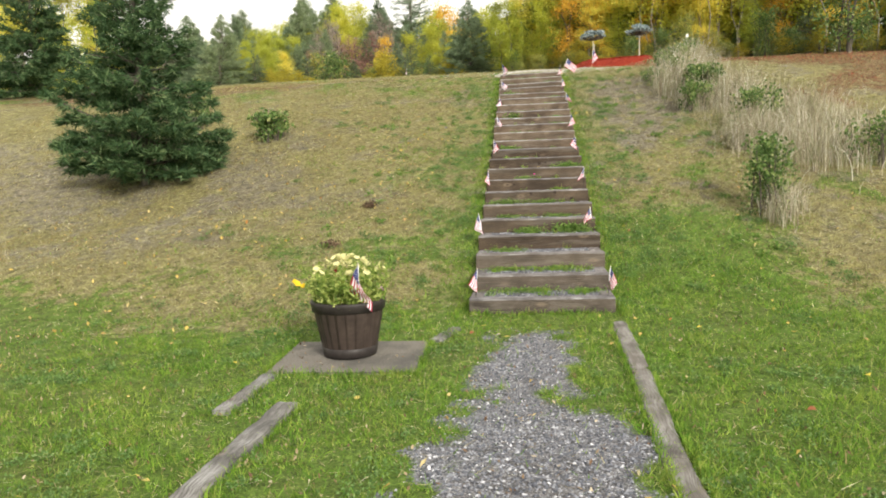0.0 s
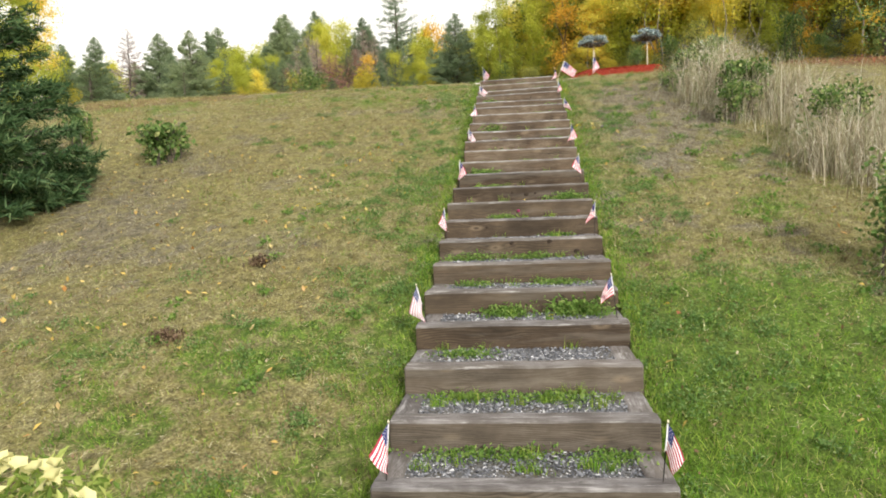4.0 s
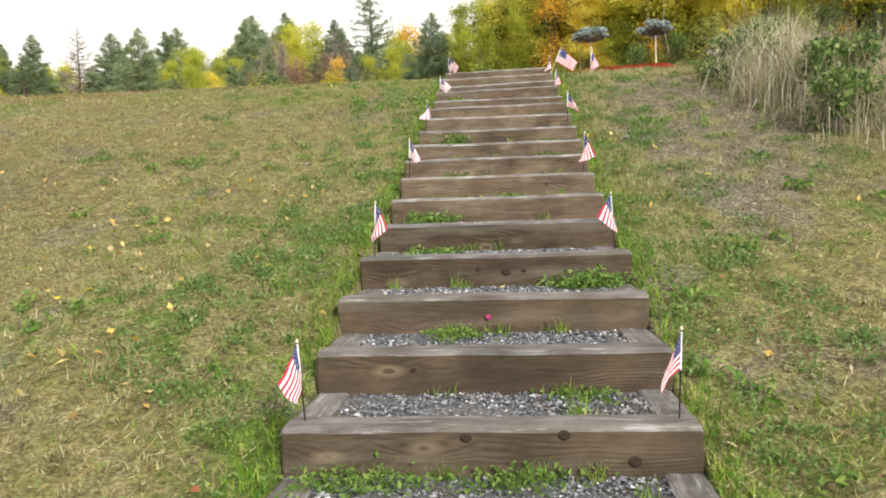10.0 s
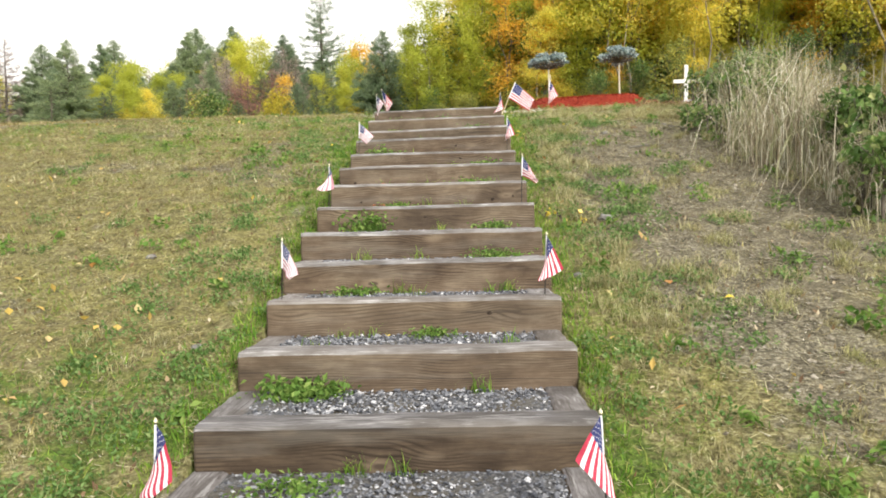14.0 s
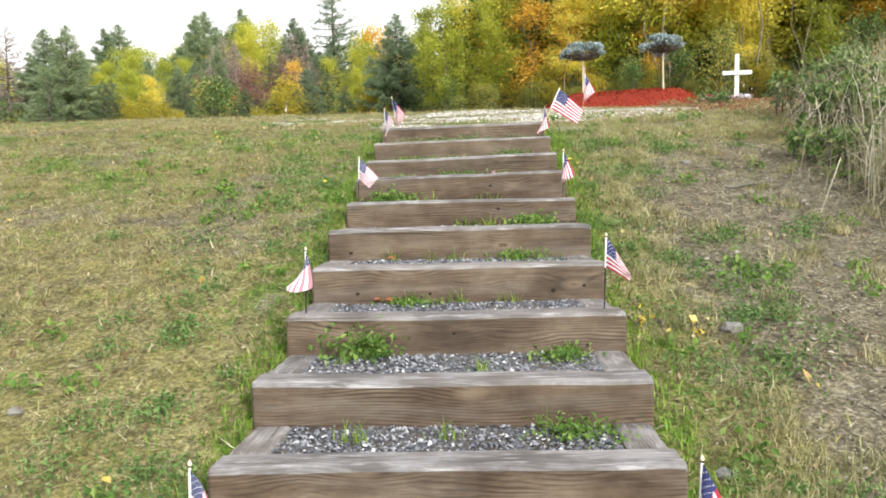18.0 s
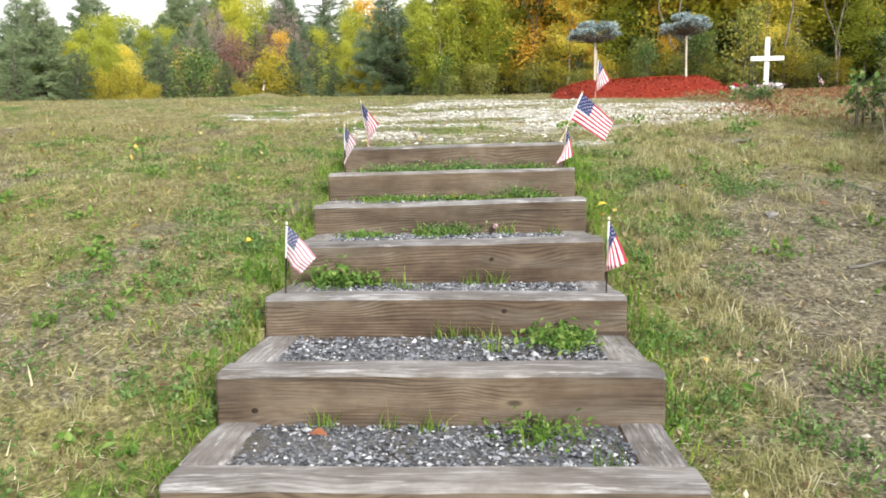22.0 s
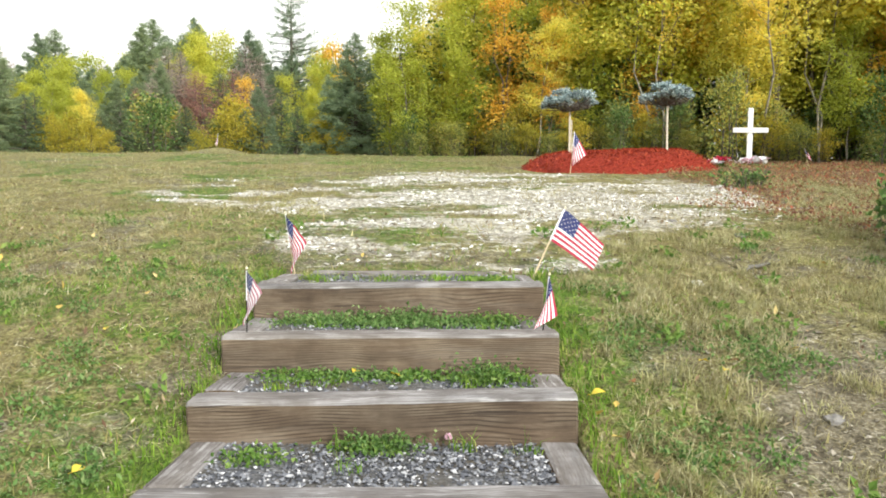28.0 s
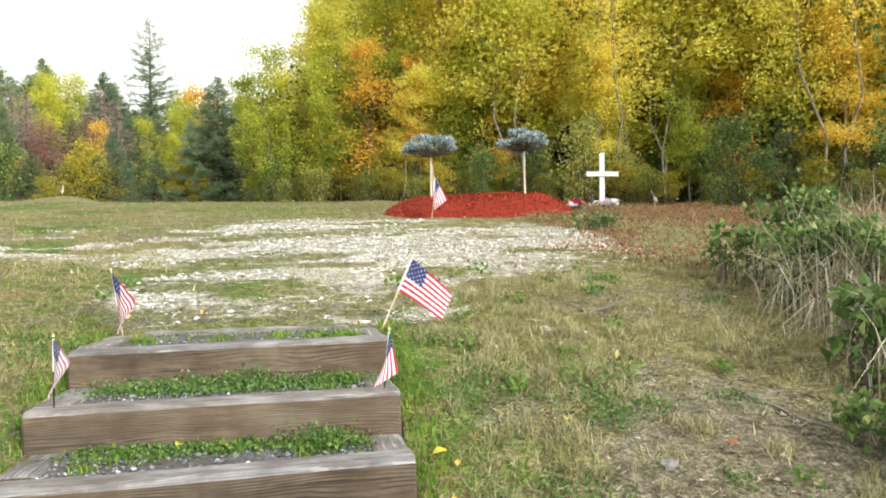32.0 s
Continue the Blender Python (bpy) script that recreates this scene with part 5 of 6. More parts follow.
oranges = [broadleaf("orange_tree", R_LABEL, broadleaf_meshes(98, 4.5, 1.2, 0.03, 2600, 0.08, 0.12, 2), M_BARK, M_ORANGE, planted(-6.0, 52.7, 0, 1.7), "orange trees")]
shrubs = [broadleaf("edge_shrub", "leafy shrub turning yellow under the forest edge", broadleaf_meshes(101 + i, 1.5, 0.75, 0.014, 1700, 0.06, 0.05, 6), M_BARK, m, planted(*p), "forest edge shrubs", "shrub") for i, (m, p) in enumerate([(M_UNDER, (5.6, 21.6)), (M_BUSH, (8.0, 20.2))])]
gold = broadleaf("golden_shrub", "low shrub in yellow autumn leaf at the forest edge", broadleaf_meshes(104, 1.7, 0.8, 0.014, 1400, 0.07, 0.05, 5), M_BARK, M_LIME, planted(-14.6, 36.6), "golden shrubs", "shrub")

# far forest: x, y, height
FIRS_AT = [(-21.3, 47.8, 7.6), (-21.5, 50.0, 8.3), (-19.0, 46.7, 6.0), (-20.8, 52.5, 6.4), (-20.7, 54.8, 7.1), (-19.0, 53.3, 7.4), (-18.1, 53.7, 9.5), (-18.6, 56.7, 10.5), (-18.9, 59.8, 10.1), (-17.1, 60.4, 11.4), (-16.5, 56.4, 9.5), (-14.4, 61.2, 9.1), (-12.1, 55.6, 9.6), (-12.3, 58.6, 9.6), (-12.0, 60.8, 8.4), (-11.7, 63.9, 8.6), (-10.8, 62.0, 9.2), (-8.7, 62.4, 7.9), (-6.4, 64.8, 8.2), (-4.6, 62.9, 9.7), (-3.7, 65.0, 9.1), (-25.0, 52.6, 6.8), (-15.5, 43.9, 4.6), (-16.2, 48.0, 5.4), (-25.2, 50.2, 7.2), (-25.0, 48.0, 7.7)]
for i, (x, y, h) in enumerate(FIRS_AT):
    plant_copy(firs[i % 3], x, y, 37 * i, h / 6.0, 1.3)
for i, (x, y, h) in enumerate([(-15.8, 37.1, 3.1), (-2.8, 40.0, 4.6), (-6.0, 39.6, 2.9), (-10.6, 39.4, 2.8), (-12.4, 39.8, 3.0), (-11.6, 47.4, 5.7), (-13.8, 40.3, 3.3), (-4.2, 42.9, 3.4), (-8.1, 46.3, 4.6), (-1.6, 41.1, 3.5), (-23, 35.8, 4.0), (-17.1, 34.4, 3.0), (-26.5, 33, 3.2), (9.6, 21.0, 2.0)]):
    plant_copy(darks[i % 2], x, y, 51 * i, h / 3.0)
for i, (x, y, h) in enumerate([(-11.8, 45.3, 5.1), (-11.5, 47.5, 5.3), (-11.5, 49.6, 6.1), (-13.2, 46.9, 5.2), (-11.6, 41.2, 2.8), (-15.0, 45.0, 4.4), (-10.2, 46.2, 4.6)]):
    plant_copy(rust, x, y, 70 * i, h / 6.0)
for i, (x, y, h) in enumerate([(-14.0, 46.7, 6.7), (-15.2, 48.4, 6.4), (-14.7, 50.7, 7.1), (-11.3, 51.7, 7.9), (-10.5, 51.9, 7.3), (-14.0, 44.5, 4.8), (-20.7, 43.5, 5.9), (-26.9, 47.4, 8.0)]):
    plant_copy(pale, x, y, 90 * i, h / 6.0)
for i, (x, y, h) in enumerate([(-17.7, 42.9, 5.7), (-16.0, 40.4, 4.7), (-16.2, 39.2, 4.0), (-18.5, 42.5, 4.8), (-14.5, 38.9, 3.0), (-18.4, 40.3, 4.0), (-25.7, 36.4, 5.4), (-24.0, 24.9, 6.2), (-23.5, 30.1, 4.6), (-27.3, 34.7, 5.8), (-18.0, 24.0, 5.0), (-30, 29, 5.6), (-33, 38, 6.0), (-22.5, 22.0, 4.2)]):
    plant_copy(aspens[i % 4] if i % 6 == 4 else greens[i % 2], x, y, 47 * i, h / 7.0, 1.2)
for i, (x, y, h) in enumerate([(-14.0, 55.1, 9.0), (-13.9, 53.0, 7.6), (-13.5, 55.2, 8.0), (-18.6, 49.1, 5.6), (-17.6, 50.6, 6.0), (-7.5, 52.5, 6.5), (-6.6, 50.6, 6.5), (-7.0, 56.6, 8.2), (-5.0, 46.8, 5.1), (-16.1, 56.5, 9.0), (-9.0, 52.2, 6.0), (-5.9, 42.6, 3.8), (-5.1, 42.8, 3.7), (-2.3, 47.1, 5.7)]):
    plant_copy(greens[i % 2], x, y, 61 * i, h / 6.5, 0.95)
for i, (x, y, h) in enumerate([(-5.1, 50.8, 6.7), (-4.4, 46.9, 5.2), (-10.0, 45.8, 4.7), (2.6, 24.8, 3.2), (11.5, 22, 3.6), (5.2, 25.6, 4.6), (7.4, 24.6, 4.8), (13.5, 19.6, 4.4)]):
    plant_copy(oranges[0], x, y, 77 * i, h / 4.5)
for i, (x, y, h) in enumerate([(-14.1, 36.9, 2.0), (-13.1, 36.2, 1.7), (-15.5, 37.3, 2.0), (-12.3, 35.5, 1.3), (-8.7, 40.0, 3.0), (-8.7, 38.9, 2.3), (-4.9, 38.7, 2.1), (-7.8, 39.2, 2.0), (-4.0, 37.9, 1.7), (-9.2, 36.7, 1.4), (-21, 30.5, 1.8), (-24.6, 31, 2.0)]):
    plant_copy(gold, x, y, 83 * i, h / 1.7)

# deeper rows that close the far forest: their tops stay under the skyline of the trees before them
r_ = np.random.default_rng(45)
for i in range(96):
    x = -46 + 46 * (i + r_.random()) / 96
    y = r_.uniform(56, 74) - max(0, -x - 22) * 0.6
    src = [firs[i % 3], pale, firs[(i + 1) % 3], greens[i % 2], firs[(i + 2) % 3]][i % 5]
    plant_copy(src, x, y, r_.uniform(0, 360), (0.128 * y + r_.uniform(-1.2, 0.6)) / 6.0, 1.15)
for i in range(64):
    x = -34 + 33 * (i + r_.random()) / 64
    plant_copy([darks[i % 2], shrubs[0], gold, shrubs[i % 2], firs[i % 3]][i % 5], x, r_.uniform(38, 50) - max(0, -x - 20) * 0.5, r_.uniform(0, 360), [1.1, 1.8, 1.4, 2.0, 0.85][i % 5] * r_.uniform(0.8, 1.2), 1.15)


for i, (x, y, h) in enumerate([(-17, 17, 5.5), (-15.5, 19.5, 5.0), (-19.5, 21, 6.5), (-14.6, 16.2, 4.2), (-21, 18, 6.0), (-18.6, 14, 5.0)]):
    plant_copy(greens[i % 2] if i % 2 else aspens[i % 4], x, y, 53 * i, h / 6.8, 1.25)

# the aspen wall behind the bed and the cross
def edge_y(x):
    return float(np.interp(x, [-2, 0, 3, 6, 9, 13, 18, 24], [26.6, 25.8, 24.2, 22.6, 21.2, 18.6, 14.5, 9.0]))


for i, (x, y, h) in enumerate([(-0.75, 26.3, 3.9), (-1.15, 27.4, 3.3), (0.0, 26.6, 4.6), (0.45, 26.0, 4.0), (0.7, 27.6, 5.4), (-0.4, 28.2, 3.6), (1.1, 26.4, 4.9), (1.3, 28.4, 6.0)]):
    plant_copy(greens[i % 2] if i % 4 != 2 else aspens[i % 4], x, y, 67 * i, h / 6.8, 1.15)
for i in range(84):
    x = rng.uniform(1.2, 21)
    y = edge_y(x) + 0.3 + 8.0 * rng.random() ** 1.3
    h = rng.uniform(5.5, 9.0) * (0.85 if x < 2.5 else 1.0)
    src = aspens[i % 4] if rng.random() < 0.78 else greens[i % 2]
    plant_copy(src, x, y, rng.uniform(0, 360), h / 7.5, rng.uniform(0.95, 1.25))
for i in range(18):
    x = 0.2 + 17 * ((i + rng.random()) / 18) ** 1.5
    src = [aspens[i % 4], aspens[(i + 2) % 4], greens[i % 2], oranges[0]][i % 4]
    plant_copy(src, x, edge_y(x) + rng.uniform(-0.1, 1.2), rng.uniform(0, 360), rng.uniform(0.32, 0.55) * (1.5 if src in oranges else 1.0), 1.35)
for i in range(2):
    x = rng.uniform(4, 22)
    plant_copy(firs[i % 3], x, edge_y(x) + rng.uniform(5, 12), rng.uniform(0, 360), rng.uniform(0.8, 1.25), 0.8)
for i in range(52):
    x = -0.9 + 18 * (i + rng.random()) / 52
    y = edge_y(x) + rng.uniform(-0.4, 1.4)
    plant_copy([shrubs[1], shrubs[0], shrubs[1], gold][i % 4], x, y, rng.uniform(0, 360), rng.uniform(0.45, 0.85))
for i in range(44):
    x = -1.0 + 16 * (i + r_.random()) / 44
    plant_copy([shrubs[0], shrubs[0], gold][i % 3], x, edge_y(x) + r_.uniform(-0.7, 0.5), r_.uniform(0, 360), r_.uniform(0.28, 0.5), 1.5)
for i in range(70):
    x = r_.uniform(2.0, 26)
    src = aspens[i % 4] if i % 7 else greens[i % 2]
    plant_copy(src, x, edge_y(x) + r_.uniform(6, 18), r_.uniform(0, 360), r_.uniform(0.85, 1.4), 1.35)
for i in range(34):
    x = -1.0 + 17 * (i + r_.random()) / 34
    big_ = 1.0 if x < 4.5 else 0.62
    plant_copy([shrubs[0], gold, shrubs[1], greens[i % 2]][i % 4], x, edge_y(x) + r_.uniform(1.2, 4), r_.uniform(0, 360), big_ * [1.5, 1.3, 1.7, 0.5][i % 4] * r_.uniform(0.8, 1.2), 1.25)
# broad yellow crowns that close the wall over the cross
for i in range(16):
    x = 4.6 + 10.5 * (i + r_.random()) / 16
    plant_copy(aspens[(i * 3) % 4], x, edge_y(x) + r_.uniform(0.8, 3.0), r_.uniform(0, 360), r_.uniform(0.8, 1.1), 1.45)
# low growth deep between the stems
for i in range(48):
    x = 0.5 + 25 * (i + r_.random()) / 48
    plant_copy([darks[0], shrubs[0], gold][i % 3], x, edge_y(x) + r_.uniform(2.5, 11), r_.uniform(0, 360), r_.uniform(0.7, 1.0) * [0.8, 2.0, 1.8][i % 3], 1.4)
# young trees on bare thin stems before the darker wood
thin = broadleaf("aspen_sapling", "thin young aspen with a sparse yellow crown on a bare stem", broadleaf_meshes(108, 6.2, 0.85, 0.026, 900, 0.075, 0.45), M_ASPENBARK, M_ASPEN, planted(7.6, 22.2), "aspen saplings")
for i in range(30):
    x = 4.2 + 12 * (i + r_.random()) / 30
    plant_copy(thin, x, edge_y(x) + r_.uniform(-0.3, 2.0), r_.uniform(0, 360), r_.uniform(0.75, 1.25), r_.uniform(0.9, 1.3))
dark_tree = broadleaf("dark_alder", "dense dark green alder at the forest edge", broadleaf_meshes(111, 3.6, 1.5, 0.05, 3600, 0.085, 0.08, 4), M_BARK, M_BUSH, planted(9.2, 16.8))
plant_copy(dark_tree, 11.4, 15.4, 80, 1.1)

# ---- bushes on the slope ----
def bush(x, y, high, wide, n, size, seed, label):
    return broadleaf("bush", label, broadleaf_meshes(seed, high, wide, 0.012, n, size, 0.03, 9), M_BARK, M_BUSH, planted(x, y), "", "bush")


bush(-4.85, 6.65, 0.36, 0.42, 700, 0.08, 121, "low leafy green bush on the dry slope")
bush(-6.6, 7.6, 0.45, 0.3, 500, 0.06, 122, "low leafy green bush on the dry slope")
bush(2.70, 2.38, 0.80, 0.30, 1700, 0.045, 123, "upright leafy bush with dry stems on the slope")
bush(3.62, 6.0, 0.62, 0.42, 1300, 0.052, 124, "leafy green bush in tall dry grass")
bush(3.2, 8.3, 0.58, 0.32, 1100, 0.062, 125, "leafy green bush in tall dry grass")
bush(2.95, 7.6, 0.42, 0.26, 700, 0.06, 126, "leafy green bush at the foot of tall dry grass")
bush(4.6, 3.9, 0.6, 0.45, 500, 0.055, 127, "sparse bush with bare stems in dry grass")
bush(3.5, 11.5, 0.45, 0.34, 1100, 0.055, 128, "dark leafy bush on the crest")
bush(2.98, 10.35, 0.42, 0.24, 330, 0.072, 129, "broad-leaved sapling with few large leaves")
bush(3.15, 9.95, 0.36, 0.30, 900, 0.045, 133, "dense dark bush under a sapling")
bush(3.75, 12.3, 0.55, 0.42, 1500, 0.055, 134, "dark leafy bush on the crest")
bush(3.5, 10.95, 0.48, 0.32, 1100, 0.05, 135, "dark leafy bush on the crest")
bush(3.32, 12.3, 0.36, 0.26, 300, 0.06, 136, "leafy sapling at the end of the tall grass")
bush(3.25, 8.5, 0.5, 0.26, 420, 0.085, 137, "broad-leaved dark bush in tall dry grass")
# extra bush, added to darken the shaded ground below the others
bush(2.66, 9.75, 0.2, 0.22, 600, 0.045, 138, "low bush added for the shade under tall dry grass")
bush(3.62, 15.9, 0.14, 0.28, 260, 0.05, 132, "low green bush beside the pale rock")

# ---- tall dry grass on the mound ----
def tall_grass():
    r = np.random.default_rng(141)
    spots = [(3.85, 11.6, 0.35, 0.95), (3.55, 11.2, 0.28, 0.85), (3.0, 8.9, 0.75, 1.0), (3.7, 8.0, 0.8, 0.95), (3.3, 10.2, 0.55, 0.9), (4.2, 6.8, 0.9, 0.8), (3.5, 5.2, 0.7, 0.75), (4.0, 4.4, 0.8, 0.8), (4.6, 5.6, 0.9, 0.8), (3.62, 11.5, 0.5, 0.75), (3.35, 10.9, 0.35, 0.6), (2.9, 2.6, 0.3, 0.5), (2.75, 2.2, 0.24, 0.6), (3.3, 5.2, 0.3, 0.75), (3.6, 5.6, 0.3, 0.8), (3.05, 7.7, 0.3, 0.7)]
    base, tall = [], []
    for x, y, w, h in spots:
        n = int(1900 * w * (1.2 if h > 0.9 else 1.6 if w < 0.32 else 1.0))
        px, py = r.normal(x, w * 0.5, n), r.normal(y, w * 0.55, n)
        ok = px > np.interp(py, [1, 2, 3, 5, 7, 9, 10.5, 12.5], [2.6, 2.65, 3.1, 2.95, 2.75, 2.45, 2.75, 3.1]) + r.normal(0, 0.08, n)
        px, py = px[ok], py[ok]
        base.append(np.stack([px, py, land(px, py) - 0.02], -1))
        tall.append(h * r.uniform(0.25, 1.0, len(px)))
    base, tall = np.concatenate(base), np.concatenate(tall)
    n = len(base)
    return blades(r, base, tall, r.uniform(0.0035, 0.0085, n), np.abs(r.normal(0.85, 0.75, n)), 4, 1.1)


tagged(new("tall_dry_grass", mesh_of("tall_dry_grass", *tall_grass(), M_STRAW)), "tall bleached dry grass on the mound beside the steps", "grass", kind="stuff")


def tread(k, x, back=0.30):
    """A place on the tread of step k, towards its back."""
    y1 = STEP_Y[k] if k < N_STEPS else STEP_Y[-1] + 0.5
    y0 = STEP_Y[k - 1] + DEEP
    return x, y0 + (y1 - y0) * back


# ---- turf ----
def clear(x, y):
    """Places where no turf grows."""
    slab_ = (np.abs(x + 1.50) < 0.56) & (np.abs(y + 1.33) < 0.435)
    right = (np.abs(x - np.interp(y, [-5.7, -3.3, -1.75, -0.38], [0.62, 0.605, 0.655, 0.66])) < 0.065) & (y < -0.35)
    left = ((np.abs(x - np.interp(y, [-2.6, -1.84], [-2.06, -2.0])) < 0.052) & (y > -2.6) & (y < -1.84)) | ((np.abs(x - np.interp(y, [-6.4, -4.2, -2.46], [-1.80, -1.74, -1.66])) < 0.06) & (y < -2.48))
    bed_ = (np.abs(x - 2.95) < 1.7) & (np.abs(y - 18.75) < 1.0)
    return ~(slab_ | right | left | bed_ | on_steps(x, y, 0.012))


def turf(seed, count, box_, share, lo, hi, wide, green):
    r = np.random.default_rng(seed)
    x0, x1, y0, y1 = box_
    px, py = r.uniform(x0, x1, count), r.uniform(y0, y1, count)
    k = masks(px, py)
    g_ = np.clip(k["green"] + (lattice(px, py, 0.22, 63) - 0.5) * 0.7, 0, 1)
    thin = (1 - 0.97 * step01(k["gravel"], 0.3, 0.7)) * (1 - 0.9 * step01(k["chalk"] + (clouded(px, py, 0.5, 77) - 0.5), 0.3, 0.6)) * (1 - 0.85 * step01(k["soil"] + (lattice(px, py, 0.3, 81) - 0.5) * 0.5, 0.3, 0.6))
    want = (g_ if green else (1 - 0.72 * g_)) * thin * share * (0.35 + lattice(px, py, 0.5, 91)) * (0.4 + 1.1 * step01(lattice(px, py, 0.13, 95), 0.25, 0.7)) * step01(np.minimum.reduce([px - x0, x1 - px, py - y0, y1 - py]), 0.0, 1.3)
    ok = clear(px, py) & (r.random(count) < want)
    px, py = px[ok], py[ok]
    n = len(px)
    h = r.uniform(lo, hi, n) * (0.5 + 0.6 * lattice(px, py, 0.6, 17) + 0.6 * lattice(px, py, 0.13, 95))
    return blades(r, np.stack([px, py, land(px, py) - 0.004], -1), h, r.uniform(0.6, 1.3, n) * wide, np.abs(r.normal(0.95 if green else 1.1, 0.4, n)), 1)


near = (-5.2, 5.2, -8.0, 13.0)
# longer tufts that lean over the timber edges
r_ = np.random.default_rng(46)
n = 15000
py = r_.uniform(-0.15, 11.6, n)
px = r_.choice([-1, 1], n) * (HALF + 0.012 + np.abs(r_.normal(0, 0.09, n)))
ok = r_.random(n) < 0.25 + 0.9 * lattice(px * 0 + py, np.sign(px) * 5, 0.35, 12)
px, py = px[ok], py[ok]
n = len(px)
fringe = blades(r_, np.stack([px, py, land(px, py) - 0.01], -1), r_.uniform(0.035, 0.095, n), r_.uniform(0.004, 0.008, n), np.abs(r_.normal(0.7, 0.35, n)), 2)
lines = [((0.59, -0.4), (0.53, -5.5)), ((0.73, -0.4), (0.69, -5.5)), ((-2.07, -1.86), (-2.13, -2.58)), ((-1.93, -1.86), (-1.99, -2.58)), ((-1.74, -2.5), (-1.86, -6)), ((-1.58, -2.5), (-1.72, -6)),
         ((-2.075, -0.9), (-2.075, -1.77)), ((-0.925, -0.9), (-0.925, -1.77)), ((-2.075, -1.785), (-0.925, -1.785)), ((-0.7, -0.035), (0.7, -0.035))]
more = []
for (x0, y0), (x1, y1) in lines:
    m = int(520 * math.hypot(x1 - x0, y1 - y0))
    t = r_.random(m)
    keep = r_.random(m) < 0.2 + lattice(t * 6, t * 0 + x0, 0.6, 29)
    t = t[keep]
    bx, by = x0 + (x1 - x0) * t + r_.normal(0, 0.012, len(t)), y0 + (y1 - y0) * t + r_.normal(0, 0.012, len(t))
    more.append(blades(r_, np.stack([bx, by, land(bx, by) - 0.01], -1), r_.uniform(0.04, 0.10, len(t)), r_.uniform(0.004, 0.008, len(t)), np.abs(r_.normal(0.7, 0.35, len(t))), 2))
for k in range(1, N_STEPS + 1):
    for i in range(14 if k < 3 else r_.integers(2, 6) if k < 21 else 11 if k < 23 else 34):
        tx, ty = tread(k, r_.uniform(-0.54, 0.54), r_.choice([0.9, 0.95, 0.5, 0.1], p=[0.45, 0.25, 0.2, 0.1]) if 2 < k < 20 else r_.uniform(0.15, 0.95))
        m = r_.integers(14, 40)
        spot = np.stack([r_.normal(tx, 0.028, m).clip(-0.54, 0.54), r_.normal(ty, 0.014, m), np.full(m, STEP_TOP[k - 1] - 0.03)], -1)
        more.append(blades(r_, spot, r_.uniform(0.03, 0.11, m) * (0.6 if k > 20 else 1.0), r_.uniform(0.003, 0.006, m), np.abs(r_.normal(0.55, 0.3, m)), 2))
fringe = join(fringe, *more)
tagged(new("edge_grass", mesh_of("edge_grass", *fringe, M_GREEN)), "longer green grass along the timber edges", "grass", kind="stuff")
# tussocks over the slope
n = 11000
cx, cy = r_.uniform(-11, 5.5, n), 0.4 + 16 * r_.random(n)
ok = clear(cx, cy) & (np.abs(cx) > 0.95) & (r_.random(n) > 0.8 * step01(masks(cx, cy)["soil"], 0.35, 0.65))
cx, cy = cx[ok], cy[ok]
per = 18
px, py = np.repeat(cx, per) + r_.normal(0, 0.045, len(cx) * per), np.repeat(cy, per) + r_.normal(0, 0.045, len(cx) * per)
n = len(px)
ok = clear(px, py)
tuss = blades(r_, np.stack([px, py, land(px, py) - 0.01], -1)[ok], (r_.uniform(0.03, 0.085, n) * (1 + 0.4 * step01(-px, 4, 7)))[ok], (r_.uniform(0.003, 0.006, n) * (1 + 0.8 * step01(-px, 4, 7)))[ok], np.abs(r_.normal(1.0, 0.4, n))[ok], 1)
tagged(new("tussock_grass", mesh_of("tussock_grass", *tuss, M_DRY)), "straw-coloured tussocks dotted over the slope", "grass", kind="stuff")
# coarse grass of the crest and low heath behind it
n = 50000
px, py = r_.uniform(-16, 13, n), r_.uniform(12, 28, n)
ok = clear(px, py) & (masks(px, py)["chalk"] < 0.25) & (masks(px, py)["heath"] * 0.8 < r_.random(n)) & (r_.random(n) < 0.35 + lattice(px, py, 0.7, 19))
px, py = px[ok], py[ok]
n = len(px)
far = blades(r_, np.stack([px, py, land(px, py) - 0.01], -1), r_.uniform(0.04, 0.11, n), r_.uniform(0.006, 0.012, n), np.abs(r_.normal(1.0, 0.35, n)), 1)
tagged(new("crest_grass", mesh_of("crest_grass", *far, M_DRY)), "coarse dry grass over the crest", "grass", kind="stuff")
n = 150000
px, py = r_.uniform(2.2, 12, n), r_.uniform(3.5, 21, n)
ok = clear(px, py) & (masks(px, py)["heath"] * (0.3 + lattice(px, py, 0.5, 23)) > r_.uniform(0.3, 0.9, n))
px, py = px[ok], py[ok]
n = len(px)
v, f = leaves(r_, np.stack([px, py, land(px, py) + r_.uniform(0, 0.14, n) * lattice(px, py, 0.5, 23)], -1), r_.uniform(0.02, 0.05, n), r_.uniform(0.012, 0.025, n), 0.4)
tagged(new("heath_scrub", mesh_of("heath_scrub", v, f, M_HEATH, smooth=False)), "low red-brown heath scrub beyond the bank", "heath", kind="stuff")
